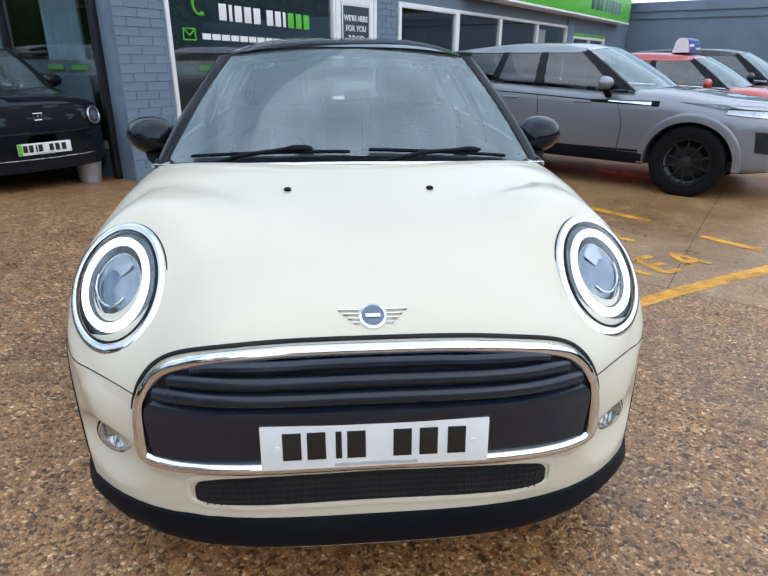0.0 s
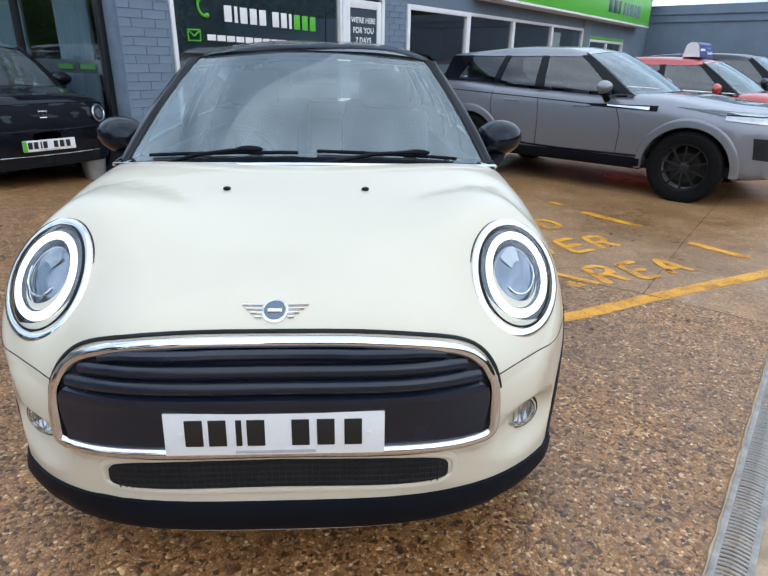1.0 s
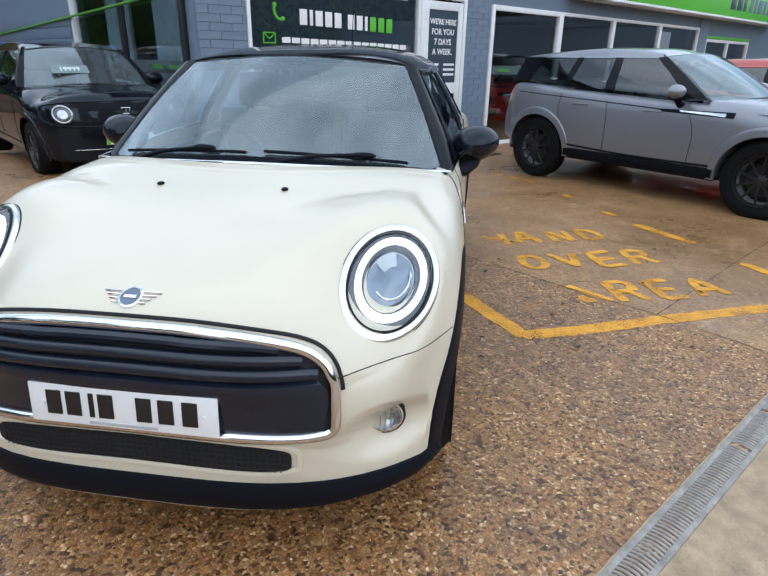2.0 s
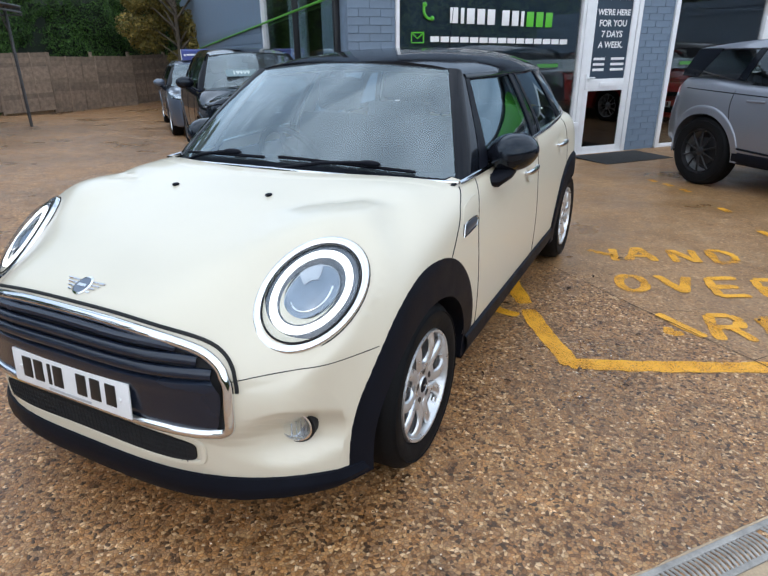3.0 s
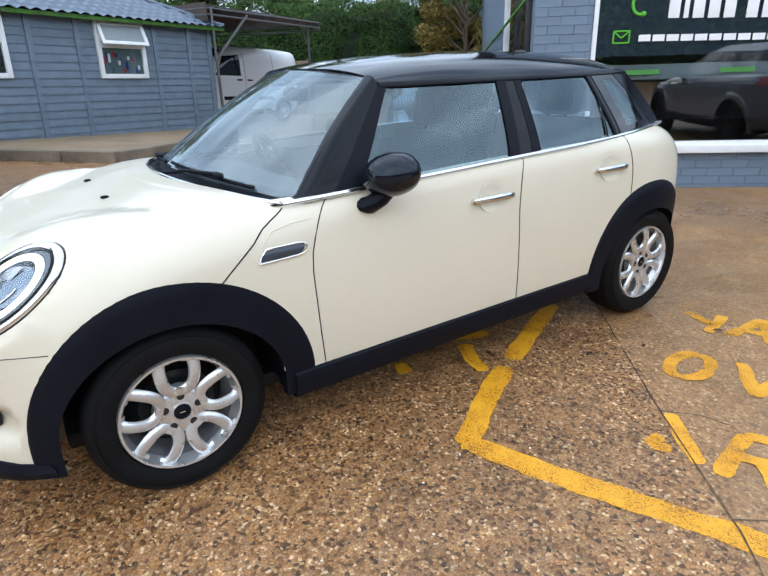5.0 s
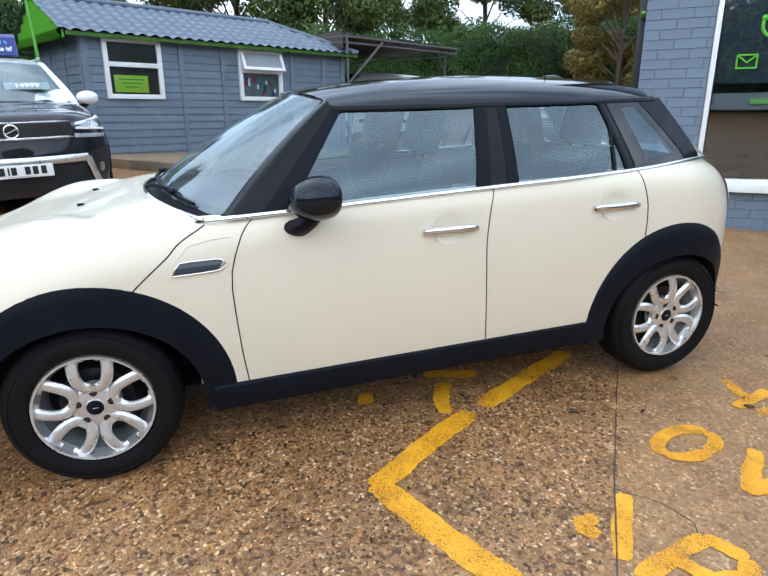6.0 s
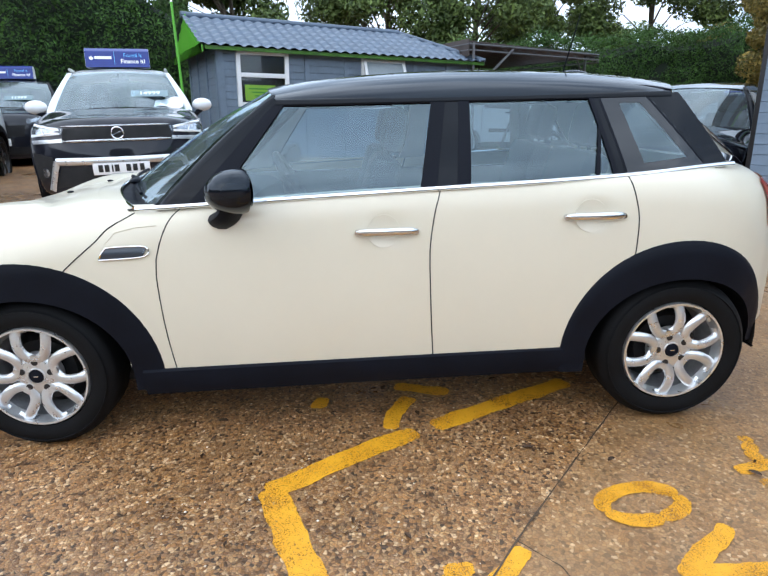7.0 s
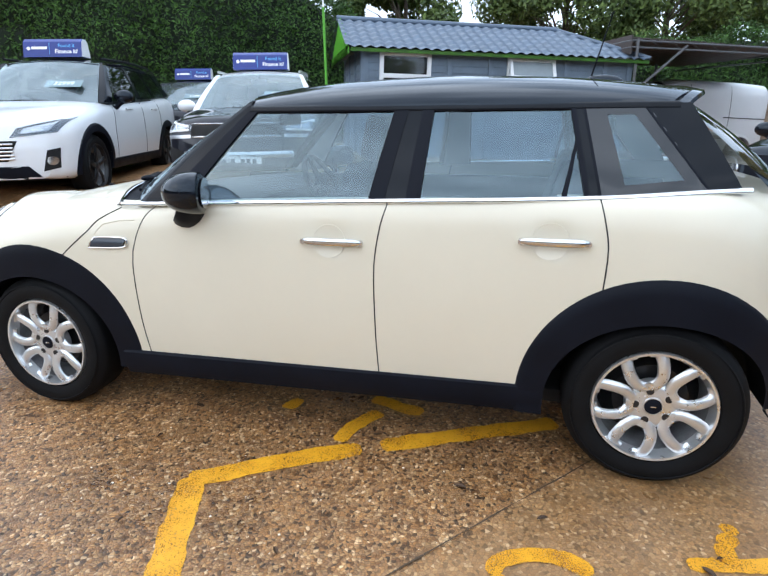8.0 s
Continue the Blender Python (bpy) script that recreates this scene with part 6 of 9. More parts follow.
def shop_front():
    B = -0.12
    # wide window with the lettered film
    w = thing("window_1", shop_frame(), "wide shop window with dark lettered film and white frame", "window", kind="structure")
    frame_bars(w, 3.50, 6.44, 0.42, 2.62, w=0.048)
    bm = bmesh.new()
    add_box(bm, (4.97, -0.02, 0.385), (2.98, 0.16, 0.085), 0.01)
    part("window_sill", bm, FRAME_W, w, "white sill")
    glass_sheet(w, 3.56, 6.38, 0.48, 2.56)
    sheet(w, "film", 3.565, 6.375, 1.40, 2.555, 0.030, VINYL, "dark slate film")
    sheet(w, "frosted_band", 3.565, 6.375, 1.15, 1.31, 0.030, FROST, "frosted band")
    y = 0.0125
    # handset mark, then a number as bars
    bm = bmesh.new()
    pts = [Vector((3.94 + 0.09 * math.cos(a) + 0.05, y, 1.93 + 0.11 * math.sin(a))) for a in np.linspace(radians(150), radians(290), 10)]
    add_tube(bm, pts, 0.016, 6)
    add_ball(bm, pts[0], 0.028, u=10, v=8)
    add_ball(bm, pts[-1], 0.028, u=10, v=8)
    part("handset_mark", bm, GREEN_SIGN, w, "green handset mark")
    x = 4.27
    for i, (wd, m) in enumerate([(0.135, 0), (0.07, 0), (0.135, 0), (0.135, 0), (0.135, 0), (0, 0), (0.135, 0), (0.125, 0), (0.07, 0), (0.135, 1), (0.135, 1), (0.135, 1)]):
        if wd:
            bm = bmesh.new()
            add_box(bm, (x + wd / 2, y, 1.865 - 0.004 * i), (wd - 0.02, 0.003, 0.185), 0.002)
            part("bar", bm, GREEN_SIGN if m else WHITE_INK, w)
        x += wd + 0.022 if wd else 0.07
    bm = bmesh.new()
    for a, b in (((3.73, 1.66), (3.90, 1.66)), ((3.90, 1.66), (3.90, 1.54)), ((3.90, 1.54), (3.73, 1.54)), ((3.73, 1.54), (3.73, 1.66)), ((3.73, 1.66), (3.815, 1.59)), ((3.90, 1.66), (3.815, 1.59))):
        add_rod(bm, (a[0], y, a[1]), (b[0], y, b[1]), 0.008, seg=5)
    part("envelope_mark", bm, GREEN_SIGN, w, "green envelope mark")
    for k in range(15):
        x = 4.0 + 0.147 * k
        sheet(w, "bar", x, x + 0.125, 1.550 - 0.02 * (x - 4.0), 1.616 - 0.02 * (x - 4.0), y, WHITE_INK)
    for i, (a, b) in enumerate(((4.55, 5.0), (5.06, 5.6), (5.65, 6.2))):
        sheet(w, "bar", a, b, 2.20 - 0.01 * i, 2.28 - 0.01 * i, y, WHITE_INK)
    for a in (3.9, 4.9, 5.7):
        sheet(w, "green_bar", a, a + 0.36, 1.205, 1.255, y, GREEN_FADED)
    n = 0
    a = wall_piece("wall_under_window", 3.49, 6.45, B, 0.34)
    n += brick_face(a, 3.49, 6.45, B, 0.34, seed=3)
    a = wall_piece("wall_pier_corner", 2.865, 3.495, B, 3.5, 0.36)
    n += brick_face(a, 2.865, 3.495, B, 2.75, seed=4)
    a2 = wall_piece("wall_pier_door", 7.50, 8.13, B, 3.5, 0.3)
    n += brick_face(a2, 7.50, 8.13, B, 2.75, seed=5)
    # door
    d = thing("door_1", shop_frame(), "white glazed shop door with a black opening-hours panel", "door", kind="structure")
    frame_bars(d, 6.45, 7.49, B, 2.62, rails=(2.28,), w=0.075)
    leaf = [(6.53, 6.64, -0.10, 2.22), (7.31, 7.41, -0.10, 2.22), (6.64, 7.31, -0.10, 0.04), (6.64, 7.31, 2.10, 2.22), (6.64, 7.31, 0.86, 1.03)]
    for (p, q, r, t) in leaf:
        bm = bmesh.new()
        add_box(bm, ((p + q) / 2, 0.01, (r + t) / 2), (q - p, 0.05, t - r), 0.006)
        part("door_leaf", bm, FRAME_W, d)
    glass_sheet(d, 6.64, 7.31, 0.04, 0.86, 0.01, DOOR_GLASS)
    sheet(d, "hours_panel", 6.64, 7.31, 1.03, 2.10, 0.006, VINYL, "black opening-hours panel")
    glass_sheet(d, 6.53, 7.41, 2.31, 2.55, 0.01)
    face = lambda u, z: Matrix.Translation((u, 0.002, z)) @ Matrix.Rotation(math.pi / 2, 4, "X")
    for i, t in enumerate(("WE'RE HERE", "FOR YOU", "7 DAYS", "A WEEK.")):
        text_mesh(t, 0.120 if i else 0.110, WHITE_INK, face(6.98, 1.93 - 0.145 * i), d, 0.001, "wording", 0.003)
    for i in range(3):
        sheet(d, "bar", 6.69, 6.90, 1.29 - 0.075 * i, 1.325 - 0.075 * i, 0.0005, WHITE_INK)
        sheet(d, "bar", 7.02, 7.27, 1.29 - 0.075 * i, 1.325 - 0.075 * i, 0.0005, WHITE_INK)
    bm = bmesh.new()
    add_box(bm, (6.98, -0.022, 0.945), (0.30, 0.012, 0.07), 0.004)
    part("letterbox", bm, FRAME_W, d, "white letterbox")
    bm = bmesh.new()
    add_box(bm, (6.585, -0.028, 1.0), (0.04, 0.02, 0.22), 0.004)
    add_rod(bm, (6.585, -0.06, 1.05), (6.70, -0.06, 1.05), 0.010)
    add_rod(bm, (6.585, -0.03, 1.05), (6.585, -0.06, 1.05), 0.010)
    part("door_handle", bm, FRAME_W, d)
    bm = bmesh.new()
    add_box(bm, (6.97, -0.06, B + 0.02), (1.02, 0.18, 0.05), 0.008)
    part("threshold", bm, CONCRETE, d)
    # long run of windows past the door
    for k, (u0, u1) in enumerate(((8.14, 10.25), (10.25, 12.26), (12.26, 14.46), (14.46, 16.66))):
        w = thing(f"window_{k + 2}", shop_frame(), "tall shop window in a white frame", "window", kind="structure")
        frame_bars(w, u0, u1, B + 0.02, 2.26, w=0.085 if k == 0 else 0.06)
        glass_sheet(w, u0 + 0.06, u1 - 0.06, B + 0.1, 2.19)
        sheet(w, "frosted_band", u0 + 0.07, u1 - 0.07, 1.15, 1.30, 0.030, FROST, "frosted band")
        sheet(w, "green_bar", u0 + 0.3, u0 + 0.66, 1.20, 1.25, 0.0125, GREEN_FADED)
    sheet(w, "poster", 14.6, 15.2, 1.5, 2.1, 0.05, WHITE_INK)
    w = thing("window_6", shop_frame(), "shop window with a green blind box above", "window", kind="structure")
    frame_bars(w, 17.2, 20.4, 0.5, 2.02, mulls=(18.8,))
    glass_sheet(w, 17.26, 20.34, 0.56, 1.96)
    sheet(w, "green_head", 17.2, 20.4, 2.03, 2.10, -0.03, GREEN_SIGN)
    tagged(slab_wall("wall_right_pier", 16.66, 17.2, B, 3.5, 0.04, 0.3, RENDER), "blue-grey rendered pier", "wall", kind="structure")
    tagged(slab_wall("wall_right_below", 17.2, 20.4, B, 0.5, 0, 0.3, RENDER), "blue-grey rendered wall", "wall", kind="structure")
    tagged(slab_wall("wall_right_above", 17.2, 20.4, 2.10, 3.5, 0, 0.3, RENDER), "blue-grey rendered wall", "wall", kind="structure")
    tagged(slab_wall("wall_right_end", 20.4, 23.2, B, 3.5, 0, 0.3, RENDER), "blue-grey rendered wall", "wall", kind="structure")
    tagged(slab_wall("wall_over_window", 3.495, 7.50, 2.62, 3.5, 0.0, 0.3, RENDER), "blue-grey rendered wall", "wall", kind="structure")
    tagged(slab_wall("wall_over_glazing", 8.13, 16.66, 2.26, 3.5, 0.0, 0.3, RENDER), "blue-grey rendered wall", "wall", kind="structure")
    # green fascia with plain shapes for its lettering
    f = thing("fascia_sign", shop_frame(), "bright green shop fascia with dark lettering shapes", "sign")
    bm = bmesh.new()
    add_box(bm, (16.05, -0.20, 2.96), (11.3, 0.38, 0.80), 0.02)
    part("board", bm, GREEN_SIGN, f, "green fascia board")
    bm = bmesh.new()
    add_box(bm, (16.05, -0.20, 2.53), (11.32, 0.42, 0.05), 0.008)
    part("edge_trim", bm, FRAME_W, f, "white lower edge")
    for i, (a, b, t) in enumerate(((17.4, 17.75, 0), (17.85, 18.2, 0), (18.3, 18.5, 0), (18.75, 19.0, 1), (19.1, 19.3, 1), (19.4, 19.75, 1), (19.85, 20.05, 1), (20.15, 20.5, 1))):
        bm = bmesh.new()
        add_box(bm, ((a + b) / 2, -0.392, 2.90), (b - a, 0.006, 0.34), 0.003)
        part("bar", bm, VINYL if t == 0 else RENDER, f)
    # roof and far wing
    bm = bmesh.new()
    add_box(bm, (13.0, 5.0, 3.56), (20.8, 10.6, 0.12), 0.02)
    o = part("roof", bm, FRAME_D)
    o.matrix_world = shop_frame()
    tagged(o, "flat dark shop roof", "roof", kind="structure")
    # end wall with the glazed corner
    e = thing("wall_end", shop_frame(2.865), "blue-grey painted end wall of the shop", "wall", kind="structure")
    for name, y0, y1, z0, z1 in (("wall", 4.95, 21.0, B, 3.5), ("wall", 0.36, 4.95, 2.62, 3.5), ("wall", 0.36, 4.95, B, 0.34)):
        bm = bmesh.new()
        add_box(bm, (0.125, (y0 + y1) / 2, (z0 + z1) / 2), (0.25, y1 - y0, z1 - z0), 0.004)
        part(name, bm, BLOCK, e)
    bm = bmesh.new()
    add_box(bm, (-0.03, 10.4, 0), (0.04, 20.8, 0.03), 0.01, Matrix.Translation((0, 0, 2.10)) @ Matrix.Rotation(radians(-1.7), 4, "X"))
    part("gutter", bm, GREEN_PAINT, e, "green gutter band")
    for zz in np.arange(0.2, 1.95, 0.19):
        bm = bmesh.new()
        add_box(bm, (-0.004, 13.0, zz), (0.012, 16.0, 0.17), 0.004)
        part("cladding_board", bm, RENDER, e)
    w = thing("window_7", shop_frame(2.865), "corner shop window in a dark frame, pale drapes behind", "window", kind="structure")
    bm = bmesh.new()
    add_box(bm, (-0.02, 0.315, 1.30), (0.10, 0.085, 2.84), 0.012)
    part("corner_post", bm, FRAME_D, w, "black corner post")
    for y0, y1, z0, z1, mat in ((4.84, 4.96, 0.34, 2.62, FRAME_W), (0.36, 4.84, 0.34, 0.42, FRAME_W), (0.36, 4.84, 2.54, 2.62, FRAME_D), (2.55, 2.61, 0.42, 2.54, FRAME_D)):
        bm = bmesh.new()
        add_box(bm, (0.05, (y0 + y1) / 2, (z0 + z1) / 2), (0.09, y1 - y0, z1 - z0), 0.006)
        part("window_frame", bm, mat, w)
    bm = bmesh.new()
    add_box(bm, (0.06, 2.6, 1.48), (0.008, 4.5, 2.12))
    part("pane", bm, SHOP_GLASS, w).visible_shadow = False
    bm = bmesh.new()
    add_box(bm, (0.075, 2.6, 1.23), (0.003, 4.48, 0.16))
    part("frosted_band", bm, FROST, w)
    for y0 in (0.7, 1.25, 3.0, 3.6):
        bm = bmesh.new()
        add_box(bm, (0.052, y0 + 0.2, 1.23), (0.003, 0.36, 0.055))
        part("green_bar", bm, GREEN_FADED, w)
    for y0, y1 in ((1.40, 2.25), (3.25, 4.3)):
        c = thing("drape", shop_frame(2.865), "pale blue drape hanging inside the corner window", "curtain", "drapes")
        bm = bmesh.new()
        P = [[(0.40 + 0.05 * math.sin(t * 40), y0 + (y1 - y0) * t, z) for t in np.linspace(0, 1, 50)] for z in (0.36, 2.6)]
        add_sheet(bm, P, [[(x + 0.01, y, z) for x, y, z in r] for r in P])
        part("cloth", bm, DRAPE, c)
    # inside
    fl = slab_wall("shop_floor", 3.15, 23.0, -0.13, -0.09, -0.35, 8.5, SHOP_FLOOR)
    tagged(fl, "dark showroom floor", "floor", kind="structure")
    bw = slab_wall("wall_showroom_back", 3.15, 23.0, -0.1, 3.4, -8.6, 0.2, SHOP_IN)
    tagged(bw, "dark showroom back wall", "wall", kind="structure")
    ew = slab_wall("wall_showroom_end", 23.0, 23.19, -0.1, 3.4, -0.32, 8.5, SHOP_IN)
    tagged(ew, "dark showroom end wall", "wall", kind="structure")
    cl = slab_wall("ceiling", 3.15, 23.0, 2.72, 2.78, -0.35, 8.4, SHOP_IN)
    tagged(cl, "dark showroom ceiling", "ceiling", kind="structure")
    for u, dd in ((4.2, 2.2), (9.2, 1.8), (9.4, 3.4), (11.6, 2.0), (13.5, 2.4), (6.0, 4.2)):
        lt = thing("ceiling_lamp", shop_frame(u, -dd, 2.66), "round lit lamp under the showroom ceiling", "lamp", "showroom lamps")
        bm = bmesh.new()
        add_lathe(bm, [(0.001, 0), (0.12, 0.0)], 20, Matrix.Rotation(math.pi / 2, 4, "Y"))
        part("lamp_glass", bm, LAMP_ON, lt)
        bm = bmesh.new()
        add_rod(bm, (0, 0, 0.008), (0, 0, 0.06), 0.14, 0.08, 20)
        part("lamp_body", bm, FRAME_W, lt)
    # wing wall beyond the car park
    wg = thing("wall_wing", shop_frame(23.2), "long blue-grey rendered wall with coping lines", "wall", kind="structure")
    bm = bmesh.new()
    add_box(bm, (0.15, -12, 1.6), (0.3, 26, 3.4), 0.01)
    part("wall", bm, RENDER, wg)
    for z in (2.78, 3.02):
        bm = bmesh.new()
        add_box(bm, (-0.02, -12, z), (0.06, 26, 0.05), 0.006)
        part("string_course", bm, RENDER, wg)
    bm = bmesh.new()
    add_box(bm, (-0.02, -7.4, 0.9), (0.06, 1.1, 2.0), 0.01)
    part("door", bm, SLATE_DARK, wg, "dark blue door")
    # mat, bucket, plinth
    t = thing("door_mat", shop_frame(6.95, 0.55, -0.065), "flat black door mat before the shop door", "mat")
    bm = bmesh.new()
    add_box(bm, (0, 0, 0.008), (1.25, 0.75, 0.014), 0.005)
    part("mat", bm, MAT_BLACK, t)
    t = thing("bucket", Matrix.Translation((-2.80, 5.66, float(lie(-2.80, 5.66)))), "galvanised metal bucket at the corner post", "bucket")
    bm = bmesh.new()
    add_rod(bm, (0, 0, 0), (0, 0, 0.27), 0.11, 0.14, 24, False)
    add_rod(bm, (0, 0, 0.004), (0, 0, 0.012), 0.11, 0.11, 24)
    add_tube(bm, [Vector((0.14 * math.cos(a), 0.14 * math.sin(a), 0.27)) for a in [math.tau * k / 24 for k in range(24)]], 0.008, 6, True)
    part("pail", bm, surface("galvanised_steel", (0.4, 0.41, 0.42), 0.45, 0.7, vary=0.2), t)
    t = thing("plinth", shop_frame(3.1, 0.16, -0.08), "concrete footing slab at the brick corner", "slab", kind="structure")
    bm = bmesh.new()
    add_box(bm, (0, 0, 0.03), (0.75, 0.32, 0.10), 0.02)
    part("slab", bm, CONCRETE, t)
    t = thing("yellow_sign", shop_frame(6.0, -0.5, 0.45), "small yellow card standing inside the window", "card")
    bm = bmesh.new()
    add_box(bm, (0, 0, 0.11), (0.22, 0.02, 0.2), 0.005)
    part("card", bm, surface("yellow_card", (0.75, 0.42, 0.02), 0.5), t)


SLATE_DARK = surface("dark_blue_door_paint", (0.07, 0.09, 0.13), 0.5, vary=0.1)
shop_front()


def spec_of(L, hw, H, wb, fo, r, nose, bon, belt0, belt1, cowl, wst, roof_end, tail=0.35, sill=0.36, fancy=None):
    """Proportions of an ordinary car from a dozen sizes."""
    wt = H - 0.13
    mid = (belt0 + belt1) / 2
    rear = L - tail
    d1 = cowl + 0.28
    d2 = d1 + 0.40 * (rear - d1)
    d3 = fo + wb - r - 0.02
    s = dict(
        L=L, hw=hw, cowl=cowl, deck_end=rear, hub=r, cut=r + 0.085, axles=(fo, fo + wb), sill=sill, mid=0.5, tuck=0.05, tum=0.05,
        bow_f=0.34, bow_r=0.25, bowlen=0.85, bowp=2.6, crown=0.02,
        top=[(0, nose - 0.14), (0.04, nose - 0.02), (0.14, nose + 0.05), (cowl * 0.5, bon - 0.07), (cowl, bon), (cowl + 0.3, belt0 + 0.01), (L * 0.6, mid), (rear, belt1), (L - 0.12, belt1 - 0.06), (L, belt1 - 0.3)],
        half=[(0, hw * 0.80), (0.15, hw * 0.91), (0.5, hw * 0.98), (fo, hw), (L * 0.5, hw * 0.985), (fo + wb, hw), (L - 0.35, hw * 0.955), (L, hw * 0.78)],
        bot=[(0, sill - 0.1), (0.4, sill - 0.13), (L - 0.6, sill - 0.12), (L, sill)],
        n=[(0, 3.4), (0.4, 4.0), (cowl, 6.0), (cowl + 0.4, 9.0), (L - 0.5, 9.0), (L, 4.0)],
        belt=[(cowl, belt0), (L * 0.6, mid), (rear, belt1)],
        gb=[(cowl, hw - 0.11), (cowl + 0.5, hw - 0.06), (L * 0.65, hw - 0.06), (rear, hw - 0.14)],
        gr=[(cowl, hw - 0.30), (wst, hw - 0.27), (L * 0.65, hw - 0.24), (rear, hw - 0.31)],
        wintop=wt, bonnet_z=lambda ax, y: nose - 0.03 - 0.05 * ax, seam_z=nose - 0.06,
        doors=[[(sill, d1), (0.7, d1 - 0.02), (belt0, d1 + 0.12)], [(sill, d2), (0.7, d2 - 0.01), (mid, d2 + 0.04)], [(0.75, d3 + 0.06), (0.9, d3 + 0.09), (belt1, d3 + 0.06)]],
        ws=((hw - 0.13, hw - 0.31), (cowl + 0.02, wst), (0.19, 0.10), (bon + 0.01, wt + 0.06), (0.04, 0.03), 0.025),
        rs=((hw - 0.2, hw - 0.34), (rear + 0.16, roof_end + 0.02), (-0.15, -0.06), (belt1 + 0.02, wt + 0.02), (0.02, 0.02), 0.02),
        roof=[(wst - 0.02, wt + 0.055), (wst + 0.35, H - 0.02), (wst + 0.9, H), (roof_end - 0.5, H - 0.02), (roof_end, H - 0.07)], roof_bow=0.09,
        pillars=[(cowl + 0.20, cowl + 0.40, wst + 0.02, wst + 0.12), (d2 - 0.03, d2 + 0.09, d2 + 0.03, d2 + 0.12), (d3 + 0.02, d3 + 0.12, d3 - 0.02, d3 + 0.06), (rear - 0.22, rear + 0.02, roof_end - 0.35, roof_end)],
        rim_r=r - 0.105, arch_out=(r + 0.13, r + 0.125), arch_in=(r + 0.055, r + 0.035), mirror=(cowl + 0.48, belt0 + 0.07), seat_z=belt0 - 0.45)
    s.update(fancy or {})
    return s


def facing(x, y, fx, fy, z=None):
    """The pose of a car whose nose is at (x, y) and that looks along (fx, fy)."""
    zz = float(lie(x - fx * 2, y - fy * 2)) if z is None else z
    return Matrix.Translation((x, y, zz)) @ Matrix.Rotation(math.atan2(fx, -fy), 4, "Z")


def lamp_unit(c, pts, sg, ring=False, name="headlamp"):
    """A headlamp on the nose: housing, reflectors, lens. pts: outline (x, z) on the car's left."""
    P = [(sg * x, z) for x, z in pts]
    h = new(name)
    h.parent = c.root
    c.patch("housing", P, 0.004, LAMP_DARK, parent=h, steps=5)
    cx, cz = sum(p[0] for p in P) / len(P), sum(p[1] for p in P) / len(P)
    inner = [(cx + (x - cx) * 0.62, cz + (z - cz) * 0.55) for x, z in P]
    c.patch("reflector", inner, 0.010, LAMP_IN, parent=h, steps=4)
    c.patch("lens", P, 0.012, LENS, parent=h, steps=5, thick=0.006)
    return h


